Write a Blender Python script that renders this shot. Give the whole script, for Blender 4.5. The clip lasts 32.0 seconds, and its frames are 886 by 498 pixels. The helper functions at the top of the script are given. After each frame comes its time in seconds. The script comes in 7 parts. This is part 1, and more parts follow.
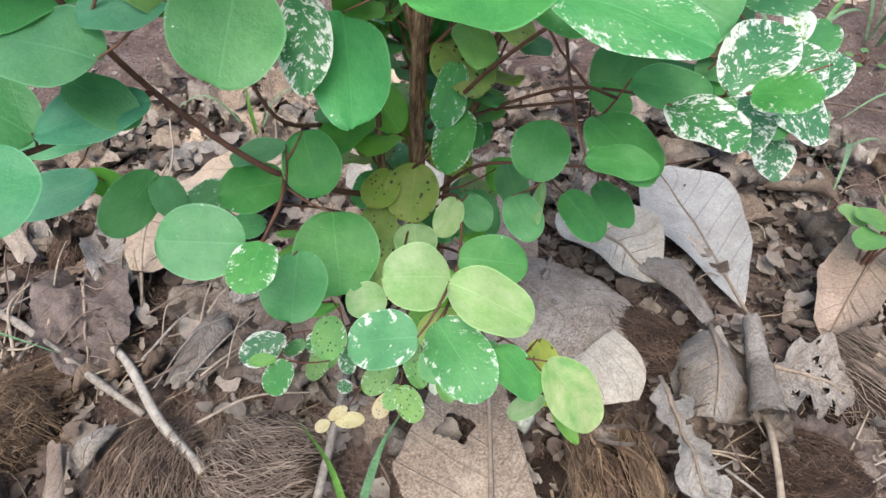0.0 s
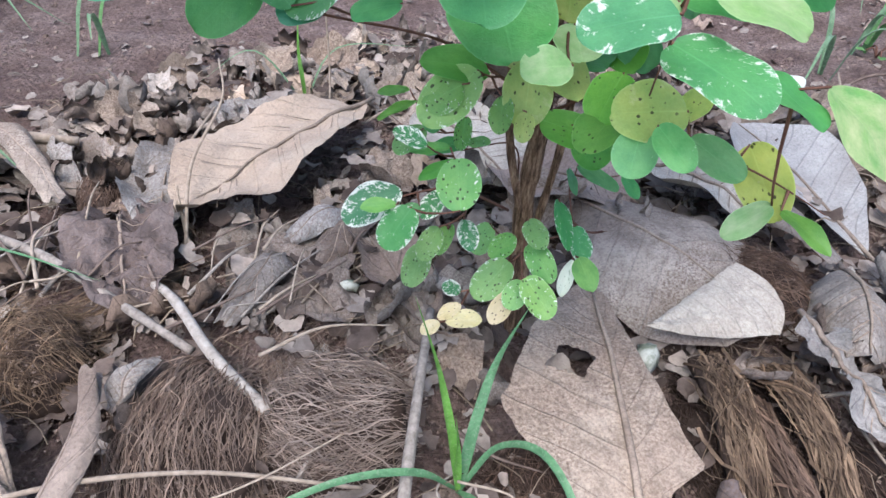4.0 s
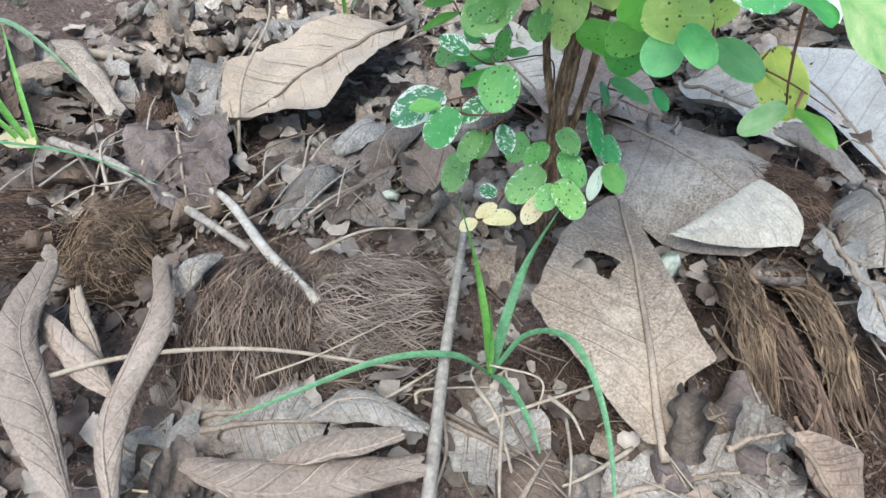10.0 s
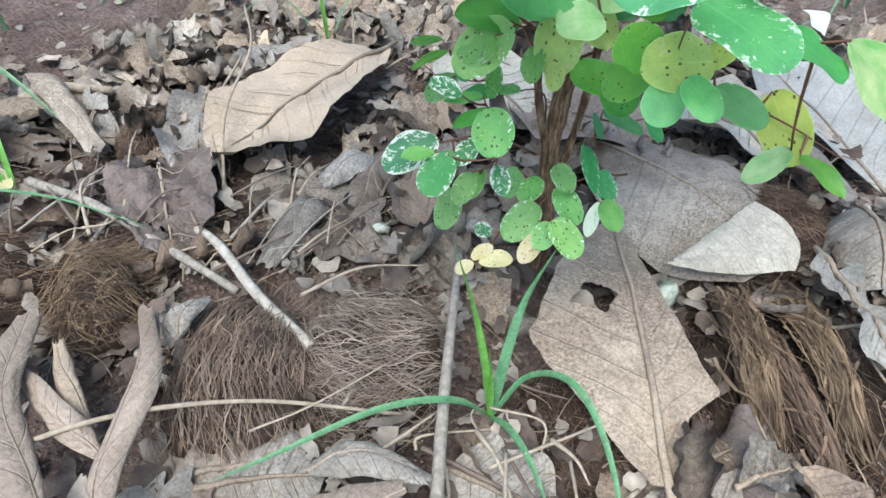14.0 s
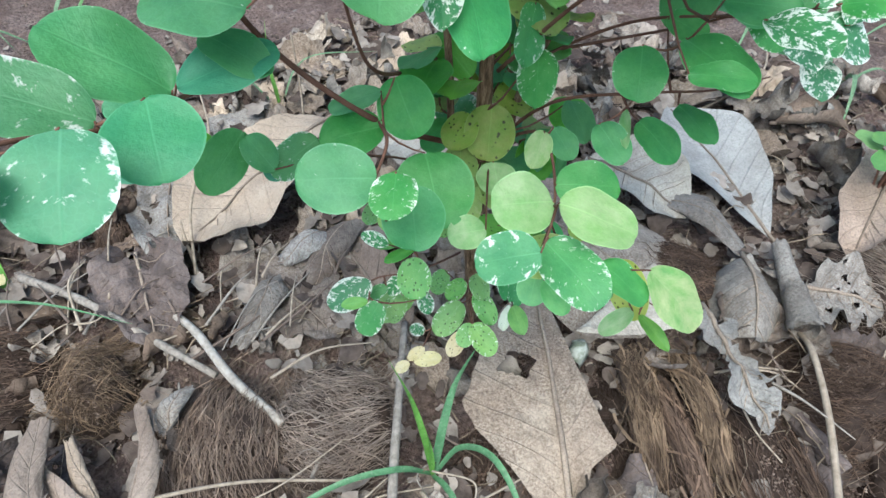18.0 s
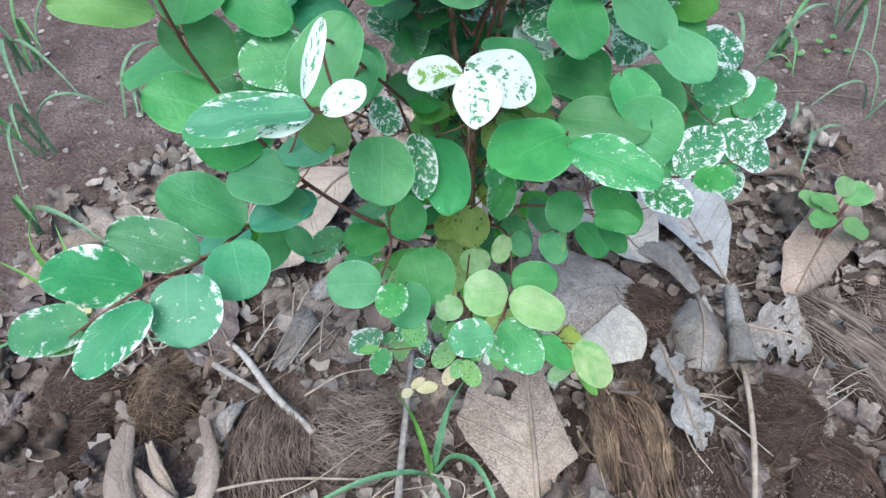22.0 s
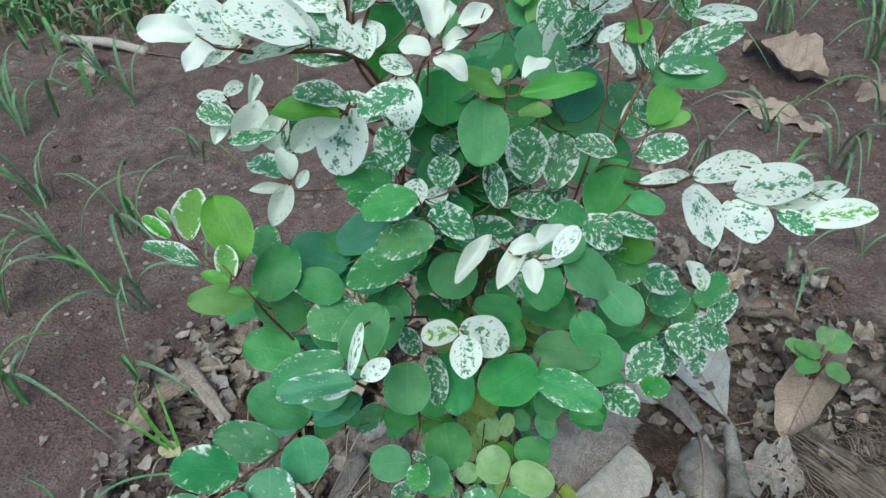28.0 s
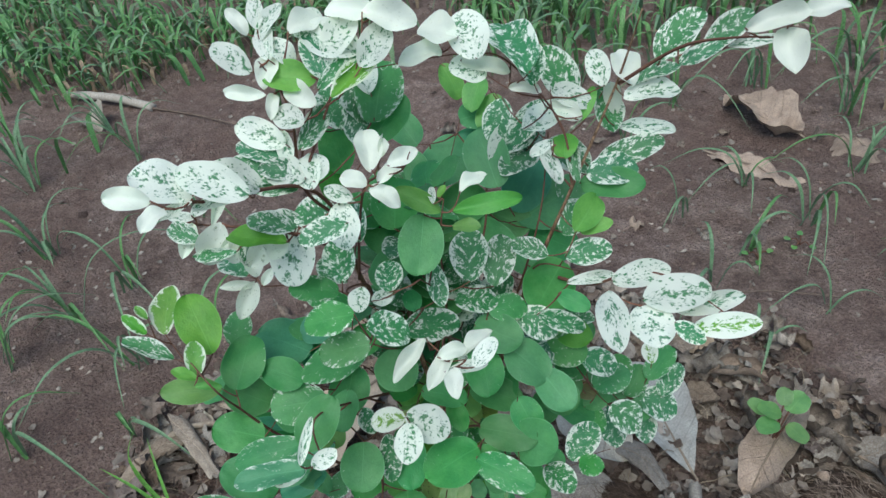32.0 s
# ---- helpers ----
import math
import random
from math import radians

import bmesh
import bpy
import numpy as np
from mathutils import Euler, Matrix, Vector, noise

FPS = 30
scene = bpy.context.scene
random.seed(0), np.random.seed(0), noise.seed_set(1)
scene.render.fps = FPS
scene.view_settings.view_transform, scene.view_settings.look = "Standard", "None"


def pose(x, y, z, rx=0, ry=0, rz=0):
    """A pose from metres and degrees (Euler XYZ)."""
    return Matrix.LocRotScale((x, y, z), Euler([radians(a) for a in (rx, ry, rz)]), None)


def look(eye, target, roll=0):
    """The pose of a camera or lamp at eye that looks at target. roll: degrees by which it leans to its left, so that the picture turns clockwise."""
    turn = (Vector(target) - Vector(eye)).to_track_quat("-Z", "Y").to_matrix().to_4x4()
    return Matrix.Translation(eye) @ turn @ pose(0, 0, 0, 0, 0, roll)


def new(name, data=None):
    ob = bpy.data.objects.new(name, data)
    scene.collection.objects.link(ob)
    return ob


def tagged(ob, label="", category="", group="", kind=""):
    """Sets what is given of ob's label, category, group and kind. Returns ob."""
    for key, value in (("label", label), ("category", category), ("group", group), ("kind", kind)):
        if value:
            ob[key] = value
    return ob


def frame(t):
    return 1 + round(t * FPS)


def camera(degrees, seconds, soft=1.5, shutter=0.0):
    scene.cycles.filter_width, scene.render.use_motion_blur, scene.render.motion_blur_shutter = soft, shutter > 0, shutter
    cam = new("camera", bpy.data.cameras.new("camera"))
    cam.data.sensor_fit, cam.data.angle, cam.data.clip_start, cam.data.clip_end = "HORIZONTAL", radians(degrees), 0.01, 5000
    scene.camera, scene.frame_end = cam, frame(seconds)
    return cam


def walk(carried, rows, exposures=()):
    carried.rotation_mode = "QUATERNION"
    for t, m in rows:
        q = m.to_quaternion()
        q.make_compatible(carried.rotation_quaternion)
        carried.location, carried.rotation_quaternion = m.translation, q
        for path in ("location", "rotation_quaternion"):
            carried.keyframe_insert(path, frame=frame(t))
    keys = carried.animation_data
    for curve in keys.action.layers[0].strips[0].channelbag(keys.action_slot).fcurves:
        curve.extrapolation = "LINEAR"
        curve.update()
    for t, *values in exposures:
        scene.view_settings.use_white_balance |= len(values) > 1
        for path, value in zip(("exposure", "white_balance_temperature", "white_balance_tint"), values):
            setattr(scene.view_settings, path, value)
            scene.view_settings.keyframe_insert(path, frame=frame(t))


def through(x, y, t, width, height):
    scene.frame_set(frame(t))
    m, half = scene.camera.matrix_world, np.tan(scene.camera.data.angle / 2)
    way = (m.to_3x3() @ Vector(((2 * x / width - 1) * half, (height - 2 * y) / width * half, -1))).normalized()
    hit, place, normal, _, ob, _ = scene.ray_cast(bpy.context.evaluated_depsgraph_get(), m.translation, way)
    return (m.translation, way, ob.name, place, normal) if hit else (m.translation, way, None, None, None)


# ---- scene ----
cam = camera(66.89, 32.0)
PATH = [
    (0, (0.0009, -0.1532, 0.3566), (0.0031, 0.1124, 0.0575), 2.67),
    (0.5, (-0.0111, -0.1499, 0.3426), (-0.0100, 0.1166, 0.0444), 1.70),
    (1, (-0.0260, -0.1530, 0.3178), (-0.0171, 0.1160, 0.0219), 1.23),
    (1.5, (-0.0354, -0.1563, 0.3003), (-0.0224, 0.1272, 0.0185), 0.77),
    (2, (-0.0417, -0.1570, 0.2842), (-0.0265, 0.1289, 0.0050), 1.80),
    (2.5, (-0.0391, -0.1579, 0.2719), (-0.0190, 0.1305, -0.0045), 2.51),
    (3, (-0.0370, -0.1602, 0.2635), (-0.0169, 0.1290, -0.0121), 2.35),
    (3.5, (-0.0435, -0.1698, 0.2578), (-0.0296, 0.1272, -0.0098), 3.06),
    (4, (-0.0498, -0.1787, 0.2539), (-0.0453, 0.1217, -0.0101), 2.82),
    (4.5, (-0.0512, -0.1790, 0.2563), (-0.0477, 0.1212, -0.0080), 2.73),
    (6.5, (-0.0517, -0.1870, 0.2559), (-0.0488, 0.1175, -0.0034), 3.65),
    (7, (-0.0511, -0.1900, 0.2596), (-0.0480, 0.1140, -0.0004), 3.35),
    (7.5, (-0.0543, -0.1945, 0.2605), (-0.0523, 0.1074, -0.0019), 3.35),
    (8, (-0.0539, -0.1976, 0.2570), (-0.0517, 0.0958, -0.0149), 3.81),
    (8.5, (-0.0527, -0.2023, 0.2558), (-0.0535, 0.0863, -0.0212), 3.96),
    (9, (-0.0538, -0.2065, 0.2587), (-0.0607, 0.0769, -0.0236), 2.77),
    (9.5, (-0.0531, -0.2071, 0.2597), (-0.0621, 0.0704, -0.0282), 2.13),
    (10, (-0.0531, -0.2063, 0.2595), (-0.0639, 0.0677, -0.0318), 1.69),
    (10.5, (-0.0541, -0.2034, 0.2588), (-0.0685, 0.0669, -0.0356), 0.97),
    (11, (-0.0533, -0.1981, 0.2572), (-0.0658, 0.0701, -0.0393), 1.19),
    (11.5, (-0.0545, -0.1973, 0.2608), (-0.0676, 0.0730, -0.0338), 0.78),
    (12, (-0.0586, -0.1978, 0.2685), (-0.0714, 0.0768, -0.0220), -0.02),
    (12.5, (-0.0615, -0.1991, 0.2725), (-0.0733, 0.0786, -0.0151), -0.16),
    (13, (-0.0634, -0.1980, 0.2718), (-0.0736, 0.0798, -0.0158), 0.19),
    (13.5, (-0.0625, -0.1934, 0.2668), (-0.0666, 0.0821, -0.0232), 1.26),
    (14, (-0.0578, -0.1893, 0.2656), (-0.0603, 0.0860, -0.0246), 1.18),
    (14.5, (-0.0567, -0.1856, 0.2718), (-0.0604, 0.0912, -0.0169), 0.34),
    (16.5, (-0.0438, -0.1716, 0.3190), (-0.0398, 0.0924, 0.0185), -0.73),
    (17, (-0.0410, -0.1738, 0.3319), (-0.0298, 0.0869, 0.0287), 0.24),
    (17.5, (-0.0416, -0.1700, 0.3440), (-0.0283, 0.0805, 0.0324), 0.61),
    (18, (-0.0397, -0.1738, 0.3586), (-0.0264, 0.0792, 0.0490), 0.50),
    (18.5, (-0.0387, -0.1765, 0.3745), (-0.0270, 0.0807, 0.0684), 0.10),
    (19, (-0.0391, -0.1818, 0.3902), (-0.0334, 0.0750, 0.0836), -0.85),
    (19.5, (-0.0397, -0.1855, 0.3973), (-0.0394, 0.0706, 0.0900), -1.60),
    (20, (-0.0410, -0.1886, 0.4136), (-0.0481, 0.0672, 0.1062), -3.07),
    (20.5, (-0.0390, -0.1917, 0.4261), (-0.0467, 0.0638, 0.1185), -3.17),
    (21, (-0.0360, -0.1942, 0.4417), (-0.0410, 0.0625, 0.1349), -2.77),
    (21.5, (-0.0317, -0.2027, 0.4529), (-0.0383, 0.0517, 0.1443), -2.54),
    (22, (-0.0236, -0.2008, 0.4556), (-0.0257, 0.0472, 0.1418), -1.59),
    (22.5, (-0.0152, -0.1931, 0.4586), (-0.0197, 0.0560, 0.1457), -2.74),
    (23, (-0.0091, -0.1826, 0.4673), (-0.0178, 0.0738, 0.1603), -4.78),
    (23.5, (-0.0157, -0.1862, 0.4741), (-0.0314, 0.0761, 0.1726), -4.88),
    (24, (-0.0200, -0.1984, 0.4877), (-0.0412, 0.0676, 0.1897), -3.79),
    (24.5, (-0.0172, -0.2024, 0.5022), (-0.0304, 0.0659, 0.2057), -3.06),
    (25, (-0.0132, -0.2085, 0.5142), (-0.0286, 0.0611, 0.2192), -3.56),
    (25.5, (-0.0045, -0.2040, 0.5258), (-0.0208, 0.0655, 0.2306), -5.45),
    (27.5, (0.0019, -0.2226, 0.5649), (-0.0272, 0.0612, 0.2845), -6.94),
    (28, (0.0038, -0.2211, 0.5708), (-0.0286, 0.0650, 0.2931), -7.57),
    (28.5, (0.0055, -0.2206, 0.5726), (-0.0290, 0.0662, 0.2959), -7.46),
    (29, (0.0075, -0.2189, 0.5724), (-0.0284, 0.0678, 0.2958), -7.62),
    (29.5, (0.0125, -0.2189, 0.5755), (-0.0247, 0.0705, 0.3019), -8.27),
    (30, (0.0185, -0.2179, 0.5758), (-0.0238, 0.0718, 0.3032), -8.77),
    (30.5, (0.0228, -0.2176, 0.5772), (-0.0247, 0.0735, 0.3070), -9.47),
    (31, (0.0265, -0.2146, 0.5822), (-0.0174, 0.0804, 0.3156), -8.88),
    (31.5, (0.0322, -0.2165, 0.5991), (-0.0091, 0.0794, 0.3331), -9.05),
    (32, (0.0421, -0.2220, 0.6175), (0.0044, 0.0757, 0.3529), -8.38),
]
walk(cam, [(t, look(eye, target, roll)) for t, eye, target, roll in PATH], [(0, 1.12, 6450, 13), (1, 1.22, 6000, 14), (4, 1.2, 5800, 17), (10, 1.28, 5720, 5), (14, 1.3, 5780, 4), (18, 1.15, 5780, 4), (21, 1.2, 5600, 8), (23, 0.95, 5540, 6), (25, 0.58, 5620, -2), (28, 0.4, 5720, -3), (32, 0.34, 5850, 2)])

# ---- sky and sun: soft light under an overcast, leafy sky ----
world = bpy.data.worlds.new("sky")
scene.world = world
world.use_nodes = True
wn = world.node_tree.nodes
sky = wn.new("ShaderNodeTexSky")
sky.sky_type, sky.sun_disc = "NISHITA", False
sky.sun_elevation, sky.sun_rotation = radians(65), radians(198)
sky.air_density, sky.dust_density = 1.2, 3.0
wn["Background"].inputs["Strength"].default_value = 0.125
world.node_tree.links.new(sky.outputs[0], wn["Background"].inputs["Color"])
sun = new("sun", bpy.data.lights.new("sun", "SUN"))
sun.data.energy, sun.data.angle, sun.data.color = 2.1, radians(40), (1.0, 0.95, 0.86)
sun.matrix_world = look((-0.3, -0.9, 2.03), (0, 0, 0))

# ---- materials ----


class Nodes:
    """A short way to write a node material."""

    def __init__(self, name, rough=0.8):
        self.mat = bpy.data.materials.new(name)
        self.mat.use_nodes = True
        self.tree = self.mat.node_tree
        self.bsdf = self.tree.nodes["Principled BSDF"]
        self.bsdf.inputs["Roughness"].default_value = rough
        self.bsdf.inputs["Specular IOR Level"].default_value = 0.2
        self.out = self.tree.nodes["Material Output"]

    def add(self, kind, **values):
        node = self.tree.nodes.new(kind)
        for key, value in values.items():
            if key in node.inputs:
                node.inputs[key].default_value = value
        return node

    def link(self, a, b):
        self.tree.links.new(a, b)

    def coord(self, kind="Object"):
        return self.tree.nodes.new("ShaderNodeTexCoord").outputs[kind]

    def noise(self, scale, detail=4.0, vector=None, rough=0.6, seed=None):
        n = self.tree.nodes.new("ShaderNodeTexNoise")
        n.inputs["Scale"].default_value, n.inputs["Detail"].default_value = scale, detail
        n.inputs["Roughness"].default_value = rough
        if seed is not None:
            n.noise_dimensions = "4D"
            self.link(seed, n.inputs["W"])
        self.link(vector if vector is not None else self.coord(), n.inputs["Vector"])
        return n.outputs["Fac"]

    def ramp(self, fac, *stops):
        r = self.tree.nodes.new("ShaderNodeValToRGB")
        els = r.color_ramp.elements
        while len(els) < len(stops):
            els.new(0.5)
        for el, (pos, col) in zip(els, stops):
            el.position, el.color = pos, (*col, 1.0) if len(col) == 3 else col
        self.link(fac, r.inputs["Fac"])
        return r.outputs["Color"]

    def mix(self, fac, a, b, blend="MIX"):
        m = self.tree.nodes.new("ShaderNodeMix")
        m.data_type, m.blend_type = "RGBA", blend
        for value, slot in ((fac, m.inputs[0]), (a, m.inputs[6]), (b, m.inputs[7])):
            if isinstance(value, (int, float)):
                slot.default_value = value
            elif isinstance(value, tuple):
                slot.default_value = (*value, 1.0)
            else:
                self.link(value, slot)
        return m.outputs[2]

    def math(self, op, a, b=0.0):
        m = self.tree.nodes.new("ShaderNodeMath")
        m.operation = op
        for value, slot in ((a, m.inputs[0]), (b, m.inputs[1])):
            if isinstance(value, (int, float)):
                slot.default_value = value
            else:
                self.link(value, slot)
        return m.outputs[0]

    def attribute(self, name):
        a = self.tree.nodes.new("ShaderNodeAttribute")
        a.attribute_name = name
        return a.outputs["Fac"]

    def random(self):
        return self.tree.nodes.new("ShaderNodeObjectInfo").outputs["Random"]

    def bump(self, height, strength=0.5, distance=0.002):
        b = self.tree.nodes.new("ShaderNodeBump")
        b.inputs["Strength"].default_value, b.inputs["Distance"].default_value = strength, distance
        self.link(height, b.inputs["Height"])
        self.link(b.outputs[0], self.bsdf.inputs["Normal"])

    def color(self, value):
        if isinstance(value, tuple):
            self.bsdf.inputs["Base Color"].default_value = (*value, 1.0)
        else:
            self.link(value, self.bsdf.inputs["Base Color"])


def soil_material():
    m = Nodes("soil", 0.95)
    big, mid, fine = m.noise(3.2, 5), m.noise(26.0, 7, rough=0.7), m.noise(300.0, 5, rough=0.75)
    base = m.ramp(mid, (0.3, (0.115, 0.079, 0.066)), (0.48, (0.235, 0.17, 0.145)), (0.7, (0.4, 0.315, 0.275)))
    base = m.mix(m.math("MULTIPLY", m.ramp(big, (0.42, (0, 0, 0)), (0.6, (1, 1, 1))), 0.7), base, (0.178, 0.12, 0.101), "MIX")
    base = m.mix(0.75, base, m.ramp(fine, (0.3, (0.35, 0.33, 0.32)), (0.5, (0.9, 0.88, 0.86)), (0.68, (1.6, 1.55, 1.5))), "MULTIPLY")
    v = m.tree.nodes.new("ShaderNodeTexVoronoi")
    v.inputs["Scale"].default_value = 210.0
    m.link(m.coord(), v.inputs["Vector"])
    m.color(base)
    crumbs = m.math("MULTIPLY", m.ramp(v.outputs["Distance"], (0.1, (1, 1, 1)), (0.5, (0, 0, 0))), m.ramp(mid, (0.4, (0.2, 0.2, 0.2)), (0.6, (1, 1, 1))))
    m.bump(m.math("ADD", m.math("MULTIPLY", mid, 2.0), m.math("ADD", fine, m.math("MULTIPLY", crumbs, 0.6))), 1.0, 0.009)
    return m.mat


def dry_leaf_material(name, light, dark, spots=0.3, rough=0.75, dust=0.4, grain=0.5, island=False, veins=0.35):
    """Dead leaf: patchy colour, fine vein net and dirt specks."""
    light, dark = [(0.94 * r, g, b) for r, g, b in (light, dark)]
    m = Nodes(name, rough)
    rnd = m.tree.nodes.new("ShaderNodeNewGeometry").outputs["Random Per Island"] if island else m.random()
    w = m.math("MULTIPLY", rnd, 40.0)
    big, mid, fine = m.noise(24.0, 5, seed=w), m.noise(130.0, 8, seed=w, rough=0.7), m.noise(620.0, 5, rough=0.7)
    c = m.mix(m.ramp(big, (0.32, (0, 0, 0)), (0.68, (1, 1, 1))), dark, light)
    c = m.mix(m.math("MULTIPLY", m.ramp(mid, (0.45, (0, 0, 0)), (0.72, (1, 1, 1))), spots), c, tuple(0.4 * v for v in dark))
    c = m.mix(grain, c, m.ramp(fine, (0.33, (0.25, 0.22, 0.2)), (0.5, (1, 1, 1)), (0.7, (1.15, 1.13, 1.1))), "MULTIPLY")
    grit = m.ramp(m.noise(750.0, 6, rough=0.8), (0.44, (0, 0, 0)), (0.62, (1, 1, 1)))
    where = m.ramp(m.noise(15.0, 6, seed=w, rough=0.65), (0.4, (0.05, 0.05, 0.05)), (0.54, (1, 1, 1)))
    c = m.mix(m.math("MULTIPLY", m.math("MULTIPLY", grit, where), dust), c, (0.11, 0.076, 0.056))
    v = m.tree.nodes.new("ShaderNodeTexVoronoi")
    v.feature = "DISTANCE_TO_EDGE"
    v.inputs["Scale"].default_value = 240.0
    m.link(m.coord(), v.inputs["Vector"])
    blots = m.ramp(m.noise(46.0, 3, seed=w, rough=0.5), (0.62, (0, 0, 0)), (0.68, (1, 1, 1)))
    c = m.mix(m.math("MULTIPLY", blots, 0.1 + 0.6 * spots), c, tuple(0.45 * q for q in dark))
    relief = v.outputs["Distance"]
    if veins:
        across, along = m.math("ABSOLUTE", m.attribute("across")), m.attribute("along")
        phase = m.math("FRACT", m.math("SUBTRACT", m.math("MULTIPLY", along, 8.5), m.math("MULTIPLY", across, 1.5)))
        line = m.ramp(m.math("ABSOLUTE", m.math("SUBTRACT", phase, 0.5)), (0.0, (1, 1, 1)), (0.055, (0, 0, 0)))
        c = m.mix(m.math("MULTIPLY", line, veins), c, tuple(0.72 * q for q in dark))
        cell = m.ramp(v.outputs["Distance"], (0.0, (1, 1, 1)), (0.1, (0, 0, 0)))
        c = m.mix(m.math("MULTIPLY", cell, 0.5 * veins), c, tuple(0.6 * q for q in dark))
        relief = m.math("ADD", relief, m.math("MULTIPLY", line, 0.8))
    hsv = m.add("ShaderNodeHueSaturation")
    m.link(m.math("ADD", 0.75, m.math("MULTIPLY", rnd, 0.5)), hsv.inputs["Value"])
    m.link(c, hsv.inputs["Color"])
    m.color(hsv.outputs[0])
    m.bump(m.math("ADD", m.math("MULTIPLY", mid, 1.2), m.math("ADD", m.math("MULTIPLY", fine, 0.4), relief)), 0.55, 0.0016)
    return m.mat


def fibre_material(name, a, b, scale=1.0, contrast=0.6):
    a, b = [(0.95 * r, g, bl) for r, g, bl in (a, b)]
    m = Nodes(name, 0.85)
    w = m.math("MULTIPLY", m.random(), 30.0)
    f = m.noise(60.0 * scale, 5, seed=w)
    isl = m.tree.nodes.new("ShaderNodeNewGeometry").outputs["Random Per Island"]
    c = m.mix(m.ramp(f, (0.3, (0, 0, 0)), (0.7, (1, 1, 1))), a, b)
    c = m.mix(contrast, c, m.ramp(isl, (0.0, (0.4, 0.36, 0.34)), (0.7, (1, 1, 1)), (1.0, (1.5, 1.45, 1.4))), "MULTIPLY")
    m.color(c)
    m.bump(m.noise(700.0, 3), 0.4, 0.001)
    return m.mat


SOIL = soil_material()

# ---- the ground ----


def part(name, bm, material, parent=None, label="", smooth=False):
    """Links a bmesh as one mesh object."""
    me = bpy.data.meshes.new(name)
    bm.to_mesh(me)
    bm.free()
    if smooth:
        me.shade_smooth()
    if material:
        me.materials.append(material)
    ob = new(name, me)
    if parent:
        ob.parent = parent
    return tagged(ob, label)


def fbm(x, y, s, seed=0.0, octaves=4):
    return noise.fractal(Vector((x * s, y * s, seed)), 1.0, 2.0, octaves)


def height(x, y):
    """The soil: nearly level, lumpy under the litter, with a low bank behind."""
    far = min(1.0, math.hypot(x, y) / 0.5)
    litter = math.exp(-((x - 0.02) / 0.36) ** 4 - ((y - 0.1) / 0.27) ** 4)
    return -0.022 + litter * (0.01 + 0.006 * fbm(x, y, 38.0, 5.0)) + 0.006 * fbm(x, y, 9.0) + (0.0035 - 0.001 * litter) * fbm(x, y, 45.0, 3.0) + 0.0012 * fbm(x, y, 95.0, 8.0, 2) + 0.018 * far * fbm(x, y, 2.2, 7.0)


def axis(near, step, reach):
    """Grid lines: even and close in the middle, widening to the horizon."""
    half = [i * step for i in range(int(near / step) + 1)]
    while half[-1] < reach:
        half.append(half[-1] + max(step, (half[-1] - near) * 0.35 + step))
    return [-v for v in half[:0:-1]] + half


def build_ground():
    xs, ys = axis(0.75, 0.005, 60.0), [v + 0.35 for v in axis(0.75, 0.005, 60.0)]
    verts = [(x, y, height(x, y)) for y in ys for x in xs]
    n = len(xs)
    faces = [(j * n + i, j * n + i + 1, (j + 1) * n + i + 1, (j + 1) * n + i) for j in range(len(ys) - 1) for i in range(n - 1)]
    me = bpy.data.meshes.new("ground")
    me.from_pydata(verts, [], faces)
    me.shade_smooth()
    me.materials.append(SOIL)
    tagged(new("ground", me), "bare reddish-brown garden soil, lumpy and dry", "ground", kind="structure")


build_ground()

# ---- dead leaves, husks and sticks on the ground ----
TAN = dry_leaf_material("tan_dry_leaf", (0.52, 0.4, 0.305), (0.37, 0.27, 0.2), 0.05, 0.55, dust=0.2, grain=0.3, veins=0.12)
DUSTY = dry_leaf_material("dusty_dry_leaf", (0.4, 0.31, 0.24), (0.26, 0.187, 0.14), 0.6, dust=1.0, grain=0.5, veins=0.1)
GREY = dry_leaf_material("grey_dry_leaf", (0.36, 0.315, 0.28), (0.175, 0.145, 0.124), 0.6, dust=0.85)
SOILED = dry_leaf_material("soiled_dry_leaf", (0.45, 0.37, 0.305), (0.22, 0.165, 0.13), 0.55, 0.85, dust=1.0, veins=0.12)
PALE = dry_leaf_material("bleached_dry_leaf", (0.57, 0.53, 0.495), (0.4, 0.36, 0.33), 0.3, 0.6, dust=0.4, grain=0.35)
CREAM = dry_leaf_material("cream_dry_leaf", (0.54, 0.47, 0.39), (0.37, 0.305, 0.245), 0.35, 0.7, dust=0.4, grain=0.35)
ASH = dry_leaf_material("ash_grey_dry_leaf", (0.37, 0.335, 0.31), (0.2, 0.175, 0.158), 0.4, 0.85, dust=0.8, veins=0.12)
DARK = dry_leaf_material("dark_rotting_leaf", (0.185, 0.145, 0.135), (0.085, 0.063, 0.058), 0.6, 0.9, dust=0.7)
BROWN = dry_leaf_material("brown_dry_leaf", (0.19, 0.13, 0.096), (0.1, 0.068, 0.05), 0.5)
ROSE = dry_leaf_material("rosy_dry_leaf", (0.42, 0.31, 0.245), (0.27, 0.19, 0.148), 0.3, 0.6, dust=0.35)
ROLL = dry_leaf_material("rolled_dry_leaf", (0.36, 0.272, 0.218), (0.235, 0.17, 0.134), 0.2, 0.6, dust=0.5, grain=0.35, veins=0.05)
ROLL_RIB = dry_leaf_material("rolled_leaf_rib", (0.37, 0.28, 0.225), (0.27, 0.198, 0.157), 0.2, dust=0.3, veins=0.0)
